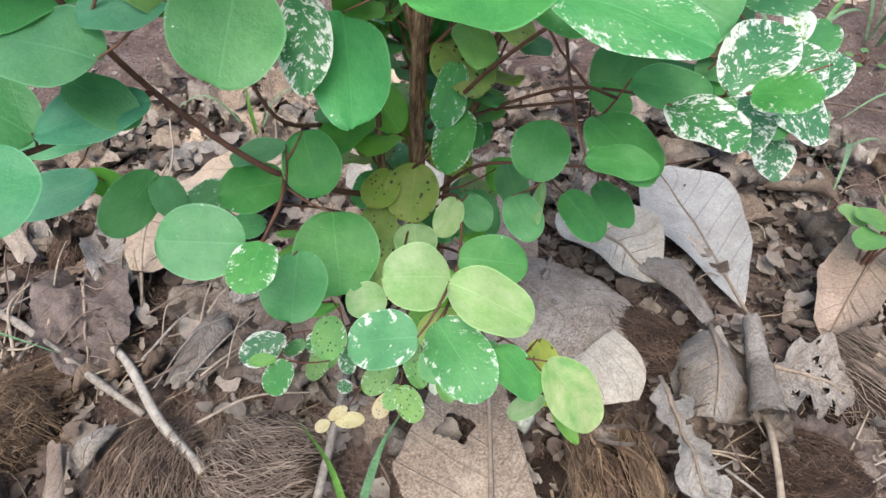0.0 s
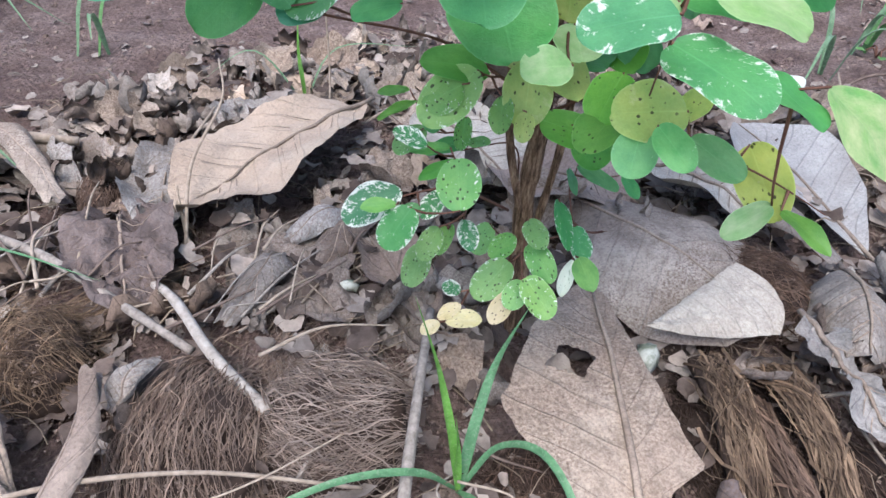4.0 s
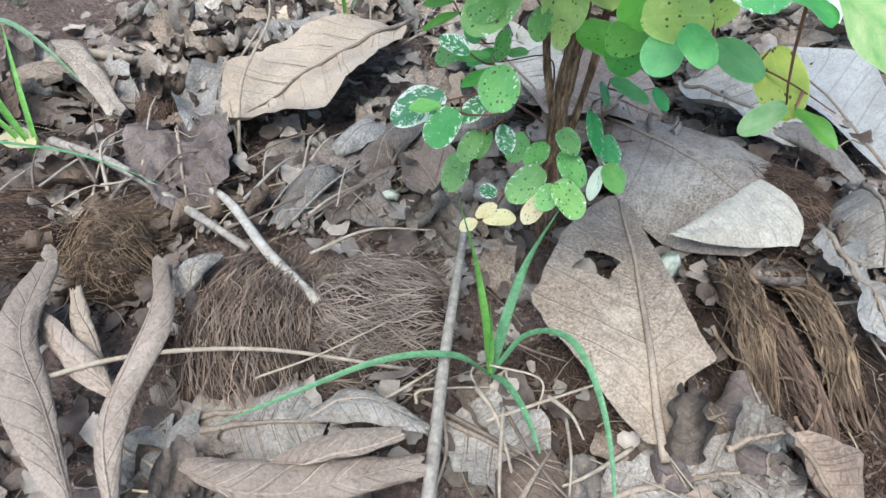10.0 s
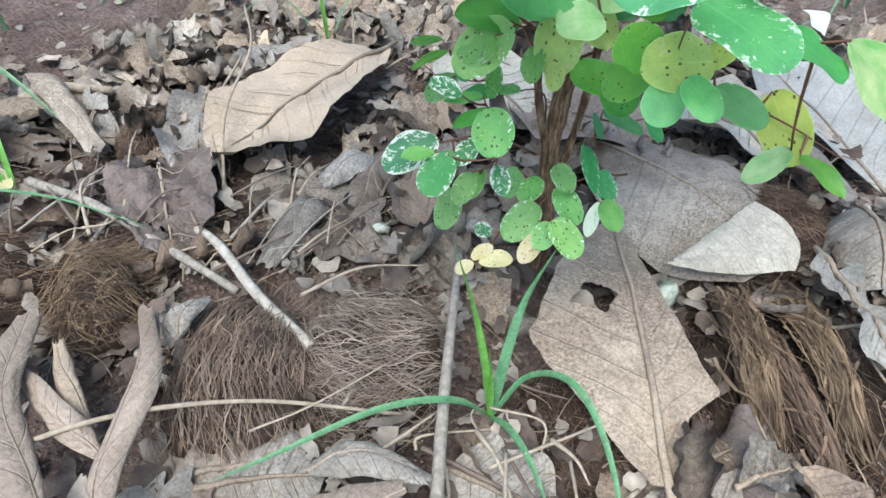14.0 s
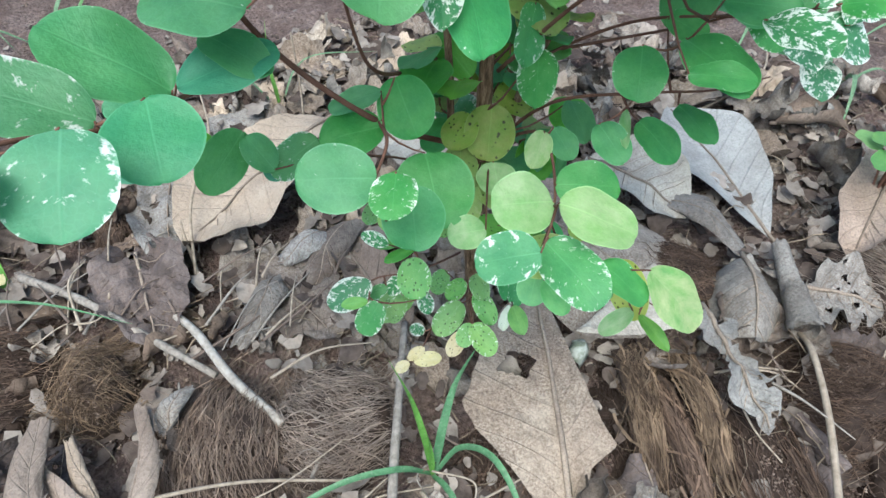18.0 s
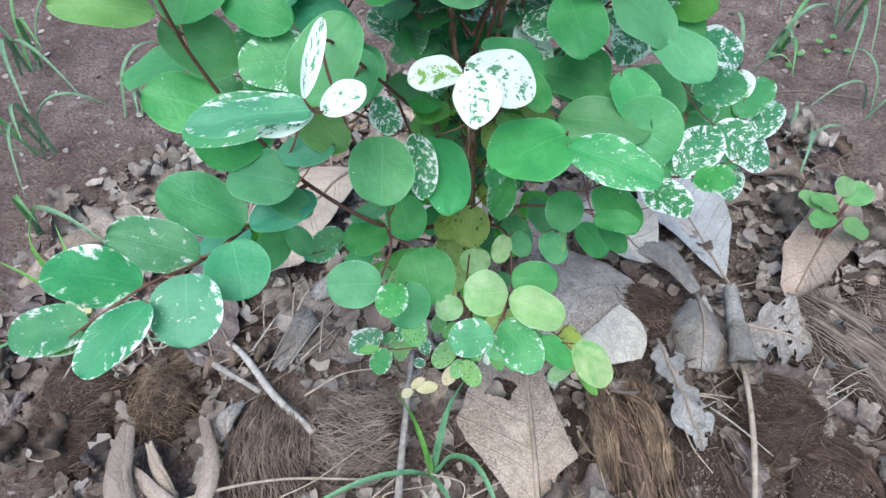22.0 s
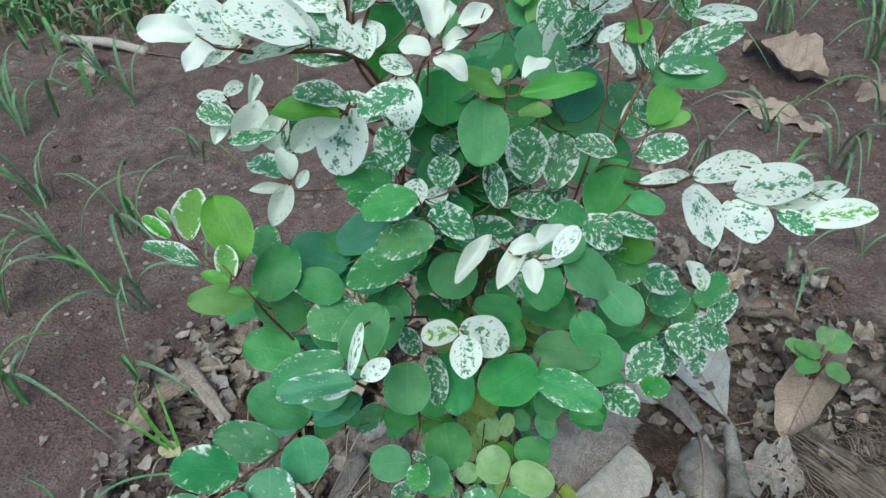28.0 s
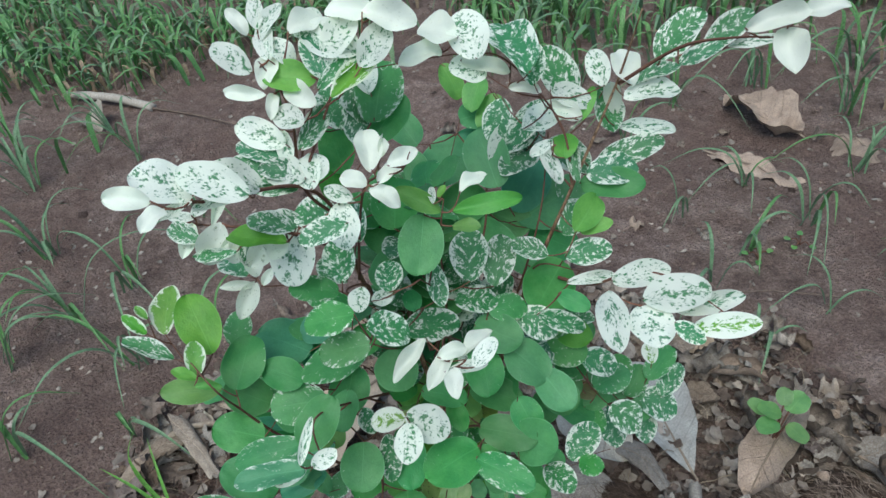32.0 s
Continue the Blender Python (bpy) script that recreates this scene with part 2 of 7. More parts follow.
MULCH = dry_leaf_material("rotting_leaf", (0.3, 0.245, 0.21), (0.12, 0.09, 0.074), 0.75, 0.9, dust=0.9)
LITTER = dry_leaf_material("dusty_leaf_litter", (0.39, 0.33, 0.285), (0.15, 0.116, 0.096), 0.6, 0.9, 0.8, 0.5, True, 0.0)
LITTER_DARK = dry_leaf_material("dark_leaf_litter", (0.2, 0.152, 0.125), (0.09, 0.064, 0.052), 0.6, 0.9, 0.6, 0.5, True, 0.0)
FIBRE = fibre_material("coir_fibre", (0.14, 0.092, 0.068), (0.31, 0.225, 0.172), contrast=0.9)
# Red-brown coir, darkened further to carry the shade among the right-hand husks.
FIBRE_RED = fibre_material("red_coir_fibre", (0.065, 0.041, 0.03), (0.19, 0.124, 0.09), contrast=0.9)
FIBRE_GREY = fibre_material("grey_coir_fibre", (0.21, 0.155, 0.125), (0.4, 0.315, 0.26), contrast=0.9)
FIBRE_GOLD = fibre_material("golden_coir_fibre", (0.06, 0.038, 0.025), (0.25, 0.17, 0.11), contrast=1.0)
# Near-black fibre: the shade in the gaps between husk strips, put into colour.
FIBRE_DARK = fibre_material("shaded_coir_fibre", (0.03, 0.019, 0.015), (0.1, 0.068, 0.054), contrast=0.9)
# Pith coloured darker than it is, as shade showing between the fibres.
PITH = fibre_material("husk_pith", (0.026, 0.016, 0.012), (0.08, 0.053, 0.04), 4.0)
STRAW = fibre_material("straw", (0.24, 0.18, 0.13), (0.46, 0.37, 0.29), 4.0)
STICK = fibre_material("grey_stick", (0.17, 0.14, 0.115), (0.42, 0.36, 0.31), 5.0)
PEELED = fibre_material("peeled_stick", (0.3, 0.25, 0.21), (0.55, 0.49, 0.43), 5.0)
BARK_DARK = fibre_material("dark_twig", (0.1, 0.07, 0.055), (0.22, 0.16, 0.13), 2.0)


def tube(bm, pts, radii, sides=6):
    """Adds a closed tube along a line of points."""
    rings = []
    for i, p in enumerate(pts):
        d = (pts[min(i + 1, len(pts) - 1)] - pts[max(i - 1, 0)]).normalized()
        a = d.cross(Vector((0.13, 0.21, 1.0)))
        a = (a if a.length > 1e-4 else d.cross(Vector((1, 0, 0)))).normalized()
        b = d.cross(a)
        r = radii[i] if isinstance(radii, (list, tuple)) else radii
        rings.append([bm.verts.new(p + r * (math.cos(k * math.tau / sides) * a + math.sin(k * math.tau / sides) * b)) for k in range(sides)])
    for u, v in zip(rings, rings[1:]):
        for k in range(sides):
            bm.faces.new((u[k], u[(k + 1) % sides], v[(k + 1) % sides], v[k]))
    bm.faces.new(rings[0][::-1])
    bm.faces.new(rings[-1])


def spline(pts, steps=6):
    """A smooth line through the points."""
    p = [Vector(q) for q in pts]
    p = [2 * p[0] - p[1]] + p + [2 * p[-1] - p[-2]]
    out = []
    for a, b, c, d in zip(p, p[1:], p[2:], p[3:]):
        for k in range(steps):
            t = k / steps
            out.append(0.5 * (2 * b + (c - a) * t + (2 * a - 5 * b + 4 * c - d) * t * t + (3 * b - a - 3 * c + d) * t**3))
    return out + [p[-2]]


def oval(t, point=1.6, wide=0.45):
    """Half-width of a leaf blade, 0 to 1, at t along it; wide: where it is widest."""
    s = t ** (math.log(0.5) / math.log(wide))
    return max(0.0, math.sin(math.pi * s)) ** (1.0 / point)


def blade_mesh(length, width, seed, n=16, m=8, arch=0.1, cup=0.15, curl=0.0, wave=0.04, crumple=0.03, ragged=0.06, holes=0.0, point=1.6, wide=0.45, bend=0.0, over=False, twist=0.0, skew=0.0, outline=None, cut=(0.0, 1.0), hole=None, ridge=0.0):
    """A dead leaf along +y from the origin: arched, cupped, wavy and torn. Sizes beside length and width are shares of the length."""
    bm = bmesh.new()
    across, along = bm.verts.layers.float.new("across"), bm.verts.layers.float.new("along")
    grid, keep = [], {}
    for i in range(n + 1):
        t = cut[0] + (cut[1] - cut[0]) * i / n
        half = oval(t, point, wide) * width / 2
        row = []
        for j in range(-m, m + 1):
            u = j / m
            edge = abs(u)
            if outline:
                k = max(q for q in range(len(outline) - 1) if outline[q][0] <= t)
                f = (t - outline[k][0]) / (outline[k + 1][0] - outline[k][0])
                side = 2 if u > 0 else 1
                half = width * (outline[k][side] * (1 - f) + outline[k + 1][side] * f)
            h = half * (1 + ragged * 2.2 * noise.noise(Vector((t * 7, u * 0.5 + (3 if u > 0 else -3), seed))) + 0.45 * ragged * noise.noise(Vector((t * 26, u * 0.5 + (5 if u > 0 else -5), seed))))
            roll = curl * edge**1.4 * (1 + skew * (1 if u > 0 else -1))
            x = math.copysign((math.sin(roll) / roll if roll > 1e-3 else 1.0) * h * edge, u)
            lift = h * edge * ((1 - math.cos(roll)) / roll if roll > 1e-3 else 0.0)
            z = arch * length * math.sin(math.pi * t) + cup * half * edge**2 * 2 + lift * (-1 if over else 1)
            z += wave * length * edge * math.sin(t * 11 + seed + (1.7 if u > 0 else 0))
            z += crumple * length * noise.noise(Vector((x / length * 6, t * 6, seed * 1.7)))
            z += 0.35 * crumple * length * noise.noise(Vector((x / length * 22, t * 22, seed * 2.3)))
            if ridge:
                z += ridge * length * (0.3 - abs(noise.noise(Vector((x / length * 5 + 3, t * 5, seed * 1.3)))) - 0.5 * abs(noise.noise(Vector((x / length * 12, t * 12, seed * 0.7)))))
            if twist:
                z0 = arch * length * math.sin(math.pi * t)
                c, sn = math.cos(twist * (t - 0.5)), math.sin(twist * (t - 0.5))
                x, z = c * x - sn * (z - z0), z0 + sn * x + c * (z - z0)
            row.append(bm.verts.new((x + bend * length * t * t, t * length, z)))
            row[-1][across], row[-1][along] = u, t
            torn = False
            if hole:
                dx, dt = (x - hole[1]) / hole[3], (t - hole[0]) / hole[2]
                around = math.atan2(dt, dx)
                rim = 0.85 / max(abs(math.cos(around + 0.5)), abs(math.sin(around + 0.5))) + 0.35 * noise.noise(Vector((math.cos(around) * 1.4, math.sin(around) * 1.4, seed))) + 0.22 * noise.noise(Vector((math.cos(around) * 5, math.sin(around) * 5, seed)))
                torn = math.hypot(dx, dt) < rim
                if torn:
                    pull = rim / max(0.05, math.hypot(dx, dt))
                    row[-1].co.x, row[-1].co.y = hole[1] + (x - hole[1]) * pull + bend * length * t * t, (hole[0] + (t - hole[0]) * pull) * length
            keep[(i, j + m)] = 9.0 if torn else noise.noise(Vector((x / length * 9 + 5, t * 9, seed * 3.1)))
        grid.append(row)
    for i in range(n):
        for j in range(2 * m):
            if holes and keep[(i, j)] > 0.62 - holes:
                continue
            if hole and min(keep[(i, j)], keep[(i + 1, j)], keep[(i, j + 1)], keep[(i + 1, j + 1)]) > 8:
                continue
            bm.faces.new((grid[i][j], grid[i][j + 1], grid[i + 1][j + 1], grid[i + 1][j]))
    loose = [v for v in bm.verts if not v.link_faces]
    bmesh.ops.delete(bm, geom=loose, context="VERTS")
    bmesh.ops.remove_doubles(bm, verts=bm.verts, dist=length * 1e-4)
    return bm


def rib_line(length, arch, crumple, seed, lift, bend=0.0, t0=-0.05, t1=0.97):
    pts = []
    for i in range(15):
        t = t0 + (t1 - t0) * i / 14
        c = min(max(t, 0.0), 1.0)
        z = arch * length * math.sin(math.pi * c) + crumple * length * noise.noise(Vector((0, c * 6, seed * 1.7))) * (1 if t > 0 else 0.6)
        pts.append(Vector((bend * length * c * c, t * length, z + lift)))
    return pts


def dry_leaf(base, tip, width, material, label, seed, lift=0.012, tilt=0.0, rib=0.0014, rise=0.0, **shape):
    """A single fallen leaf lying from base to tip."""
    a, b = Vector((*base, 0)), Vector((*tip, 0))
    length = (b - a).length
    root = new("dry_leaf")
    tagged(root, label, "dead leaf")
    arch, crumple, bend = shape.get("arch", 0.1), shape.get("crumple", 0.03), shape.get("bend", 0.0)
    part("blade", blade_mesh(length, width, seed, **shape), material, root, smooth=True)
    bm = bmesh.new()
    line = rib_line(length, arch, crumple, seed, rib * 0.5, bend)
    tube(bm, line, [rib * (1.25 - 0.9 * i / 14) for i in range(15)], 5)
    part("midrib", bm, RIB, root, smooth=True)
    if rib > 0.001 and material not in (DUSTY, SOILED, PALE):
        for k in range(1, 6):
            for side in (-1, 1):
                t = 0.1 + 0.15 * k + 0.04 * math.sin(seed * 5 + k * 3 + side)
                half = oval(t, shape.get("point", 1.6), shape.get("wide", 0.45)) * width / 2
                pts = []
                for q in range(5):
                    f = 0.05 + 0.8 * q / 4
                    tt, x = t + 0.16 * f, side * f * half * 0.95
                    z = arch * length * math.sin(math.pi * min(tt, 1)) + shape.get("cup", 0.15) * half * f * f * 2
                    z += crumple * length * noise.noise(Vector((x / length * 6, tt * 6, seed * 1.7))) + shape.get("wave", 0.04) * length * f * math.sin(tt * 11 + seed + (1.7 if side > 0 else 0))
                    pts.append(Vector((x + bend * length * tt * tt, tt * length, z + rib * 0.15)))
                if shape.get("curl", 0) < 0.5:
                    bm = bmesh.new()
                    tube(bm, pts, [rib * 0.28 * (1 - 0.17 * q) for q in range(5)], 4)
                    part("vein", bm, RIB, root)
    turn = math.atan2(-(b - a).x, (b - a).y)
    root.matrix_basis = Matrix.Translation((a.x, a.y, lift + height(a.x, a.y) * (0.3 if math.hypot(a.x, a.y) < 0.4 else 1.0))) @ Matrix.Rotation(turn, 4, "Z") @ Matrix.Rotation(radians(rise), 4, "X") @ Matrix.Rotation(radians(tilt), 4, "Y")
    return root


RIB = dry_leaf_material("leaf_rib", (0.34, 0.26, 0.2), (0.22, 0.16, 0.125), 0.3, veins=0.0)

LEAVES = (
    ((0.0325, -0.073), (0.0325, 0.078), 0.07, DUSTY, "large dusty tan dead leaf with thick midrib and torn hole", 1.0, dict(lift=0.013, rib=0.0019, arch=0.05, cup=0.0, wave=0.006, crumple=0.016, ragged=0.028, n=72, m=36, hole=(0.6, -0.018, 0.055, 0.0105),
        outline=((0, 0.1, 0.03), (0.1, 0.26, 0.13), (0.2, 0.4, 0.2), (0.27, 0.5, 0.42), (0.35, 0.64, 0.34), (0.46, 0.76, 0.28), (0.6, 0.62, 0.22), (0.75, 0.5, 0.15), (0.9, 0.3, 0.1), (1.01, 0.05, 0.03)))),
    ((0.03, 0.15), (0.118, 0.05), 0.1, SOILED, "large grey dead leaf with a pale folded tip", 2.3, dict(lift=0.014, rib=0.001, arch=0.07, cup=-0.12, wave=0.01, crumple=0.02, wide=0.6, point=2.4, n=20, m=10, ragged=0.05)),
    ((-0.104, 0.256), (-0.197, 0.118), 0.074, TAN, "crisp tan dead leaf with wavy edges", 3.1, dict(lift=0.013, arch=0.045, cup=0.14, wave=0.035, crumple=0.03, ragged=0.1, wide=0.62, point=2.1, n=30, m=12, ridge=0.014)),
    ((0.21, 0.125), (0.168, 0.26), 0.076, PALE, "bleached white dead leaf with a dark midrib", 4.4, dict(rise=4, lift=0.0, rib=0.0011, arch=0.03, cup=0.18, wave=0.012, crumple=0.016, wide=0.58, point=1.25, n=20)),
    ((-0.02, 0.19), (0.07, 0.155), 0.08, ROSE, "broad rosy-brown dead leaf lying flat behind the stem", 5.2, dict(lift=0.012, arch=0.04, cup=0.1)),
    ((0.09, 0.2), (0.15, 0.135), 0.065, CREAM, "cream-grey dead leaf with a ridged blade", 6.0, dict(lift=0.01, arch=0.1, cup=0.2, crumple=0.05)),
    ((-0.06, 0.25), (0.0, 0.16), 0.07, CREAM, "pale cream dead leaf under the lowest twigs", 6.6, dict(lift=0.01, arch=0.06, cup=0.1)),
    ((0.176, 0.098), (0.163, 0.034), 0.046, GREY, "grey dead leaf folded into a hump", 7.7, dict(lift=0.012, arch=0.2, cup=-0.55, crumple=0.03, wide=0.45, point=1.9, n=20, m=10)),
    ((0.208, 0.072), (0.252, 0.052), 0.056, GREY, "grey dead leaf eaten through with holes", 8.1, dict(lift=0.01, arch=0.1, cup=0.1, crumple=0.06, ragged=0.25, holes=0.25, n=24, m=12)),
    ((0.335, 0.198), (0.246, 0.09), 0.044, ROSE, "pinkish-tan dead leaf leaning on the litter", 9.4, dict(lift=0.024, arch=0.06, cup=0.3, tilt=12, wave=0.03, crumple=0.03, rise=-4, wide=0.58, ragged=0.1, point=1.9)),
    ((-0.236, 0.132), (-0.199, 0.044), 0.058, DARK, "dark ragged dead leaf with a lifted corner", 16.0, dict(lift=0.008, arch=0.08, cup=0.15, ragged=0.13, crumple=0.08, holes=0.08, n=34, m=14, point=2.4, ridge=0.17)),
    ((-0.345, 0.235), (-0.275, 0.14), 0.04, CREAM, "cream strip of dead leaf lying on the soil", 17.2, dict(lift=-0.004, arch=0.06, cup=0.25, crumple=0.05, point=1.2, ragged=0.15)),
    ((0.134, 0.052), (0.146, -0.03), 0.02, ASH, "grey strip of rotted leaf with small holes", 18.3, dict(lift=0.02, arch=0.06, ragged=0.5, crumple=0.09, holes=0.28, n=26, m=8, point=2.6)),
    ((-0.055, -0.062), (-0.01, -0.086), 0.042, GREY, "grey dead leaf half buried beside the sedge", 19.0, dict(lift=0.002, arch=0.08, cup=0.1, ragged=0.2, n=20, m=10)),
    ((-0.155, -0.075), (-0.105, -0.068), 0.05, GREY, "dusty grey dead leaf lying flat", 20.6, dict(lift=0.004, arch=0.08, cup=-0.1, ragged=0.2, n=20, m=10)),
    ((-0.028, -0.105), (-0.012, -0.078), 0.03, BROWN, "small glossy brown dead leaf", 21.5, dict(lift=0.012, arch=0.1, cup=-0.3)),
    ((0.046, -0.062), (0.07, -0.05), 0.034, BROWN, "dark brown cupped dead leaf under the large one", 22.2, dict(lift=0.004, arch=0.15, cup=-0.4)),
    ((0.008, -0.092), (0.094, -0.07), 0.032, GREY, "long grey-tan dead leaf with a torn edge", 14.4, dict(lift=0.002, arch=0.05, cup=0.1, ragged=0.35, crumple=0.06, point=2.4, n=26, m=10)),
    ((0.09, -0.06), (0.102, -0.1), 0.022, ROSE, "narrow tan dead leaf folded along its rib", 15.1, dict(lift=0.006, arch=0.05, cup=0.6, crumple=0.05)),
    ((0.062, -0.07), (0.086, -0.062), 0.022, GREY, "crumpled grey dead leaf beside the husk", 15.8, dict(lift=0.01, arch=0.2, cup=0.5, crumple=0.16, ragged=0.4, n=20, m=10)),
    ((-0.35, 0.2), (-0.29, 0.165), 0.06, MULCH, "withered grey-brown leaf at the edge of the soil", 23.0, dict(lift=-0.004, arch=0.12, cup=0.3, crumple=0.08)),
    ((0.255, 0.245), (0.315, 0.235), 0.036, ROSE, "curled chestnut-brown dead leaf", 24.5, dict(lift=0.002, arch=0.12, curl=1.8)),
    ((0.36, 0.15), (0.4, 0.09), 0.05, GREY, "grey-brown dead leaf on edge", 25.5, dict(lift=0.0, arch=0.1, cup=0.4)),
    ((0.515, 0.7), (0.435, 0.84), 0.085, ROSE, "large folded tan dead leaf on bare soil", 26.1, dict(lift=0.008, arch=0.06, cup=0.3, crumple=0.07, ragged=0.2, n=24, m=12, point=1.2, wave=0.05, ridge=0.1)),
    ((0.57, 0.7), (0.6, 0.62), 0.07, ROSE, "brown dead leaf lying on bare soil", 27.7, dict(lift=0.0, arch=0.12, cup=-0.3, crumple=0.1, ragged=0.2)),
    ((0.37, 0.695), (0.485, 0.575), 0.055, ROSE, "long brown dead leaf with curled edges on bare soil", 28.9, dict(lift=0.004, arch=0.05, cup=0.1, curl=0.9, over=True, crumple=0.06, ragged=0.15, n=24, m=10, ridge=0.06)),
    ((-0.8, 0.96), (-0.74, 0.9), 0.07, CREAM, "pale crumpled dead leaf on bare soil", 29.9, dict(lift=0.004, arch=0.2, cup=0.4, crumple=0.1)),
    ((-0.05, 0.05), (-0.1, 0.137), 0.032, ROSE, "narrow rosy-brown dead leaf lying under the spotted twigs", 31.4, dict(lift=0.003, arch=0.04, cup=0.3, crumple=0.03, ragged=0.1, point=2.2, n=24, m=10)),
    ((-0.165, -0.07), (-0.115, -0.06), 0.04, SOILED, "earth-caked grey dead leaf pressed flat", 33.7, dict(lift=0.004, arch=0.03, cup=0.05, crumple=0.04, ragged=0.2, n=24, m=10, ridge=0.08)),
    ((0.018, -0.052), (0.04, -0.092), 0.04, DUSTY, "torn grey-brown dead leaf under the large one", 34.9, dict(lift=-0.002, arch=0.05, cup=0.1, crumple=0.04, ragged=0.25, n=24, m=10)),
    ((-0.228, 0.212), (-0.207, 0.1), 0.046, ASH, "bluish-grey dead leaf pressed into the litter", 36.1, dict(lift=0.002, arch=0.05, cup=0.2, crumple=0.05, ragged=0.12, n=26, m=10, ridge=0.1, rib=0.0009)),
    ((-0.162, 0.274), (-0.212, 0.2), 0.05, ASH, "pale grey dead leaf half under the crisp tan one", 37.3, dict(lift=-0.006, arch=0.05, cup=0.25, crumple=0.06, ragged=0.15, n=24, m=10, ridge=0.1, rib=0.0009)),
    ((-0.335, 0.19), (-0.27, 0.152), 0.036, ASH, "pale grey dead leaf beside a faded curl", 38.4, dict(lift=0.002, arch=0.08, cup=0.3, crumple=0.07, ragged=0.2, n=24, m=10, ridge=0.12, rib=0.0009)),
    ((-0.152, 0.11), (-0.092, 0.05), 0.05, MULCH, "earth-brown dead leaf crumbling into the mulch", 39.6, dict(lift=0.002, arch=0.05, cup=0.1, crumple=0.06, ragged=0.25, n=26, m=12, ridge=0.14, rib=0.0009)),
    ((-0.19, -0.084), (-0.15, -0.102), 0.042, ASH, "ash-grey dead leaf caked with dust", 40.2, dict(lift=0.003, arch=0.04, cup=0.05, crumple=0.07, ragged=0.25, n=24, m=10, ridge=0.14, rib=0.0009)),
    ((-0.255, -0.1), (-0.235, -0.14), 0.045, MULCH, "dusty dead leaf under the rolled ones", 30.2, dict(lift=0.0, arch=0.05, cup=0.1, ragged=0.15)),
)
for base, tip, width, material, label, seed, shape in LEAVES:
    made = dry_leaf(base, tip, width, material, label, seed, **shape)
    if "folded tip" in label:
        bm = bmesh.new()
        across, along = bm.verts.layers.float.new("across"), bm.verts.layers.float.new("along")
        fold, rows = (Vector((0.05, 0.034, 0.024)), Vector((0.109, 0.085, 0.0215))), []
        for i in range(19):
            q = i / 18
            top = fold[0].lerp(fold[1], q)
            low = fold[0].lerp(Vector((0.119, 0.041, 0.0135)), q) + Vector((0, -0.004 * math.sin(math.pi * q), 0))
            rows.append([])
            for j in range(11):
                u = j / 10
                p = top.lerp(low, u) + Vector((0.011 * q**3 * math.sin(math.pi * u), 0, 0.0015 * math.sin(math.pi * u) + 0.0022 * noise.noise(Vector((q * 4, u * 3, 2.2)))))
                rows[-1].append(bm.verts.new(p + Vector((0.0012 * noise.noise(Vector((q * 14, u * 9, 7))), 0.0012 * noise.noise(Vector((q * 14, u * 9, 3))), 0))))
                rows[-1][-1][across], rows[-1][-1][along] = u, q
        for u, v in zip(rows, rows[1:]):
            for k in range(10):
                bm.faces.new((u[k], u[k + 1], v[k + 1], v[k]))
        bmesh.ops.remove_doubles(bm, verts=bm.verts, dist=1e-5)
        bmesh.ops.recalc_face_normals(bm, faces=bm.faces)
        flap = part("folded_tip", bm, CREAM, made, "cream folded tip", True)
        flap.matrix_basis = made.matrix_basis.inverted()


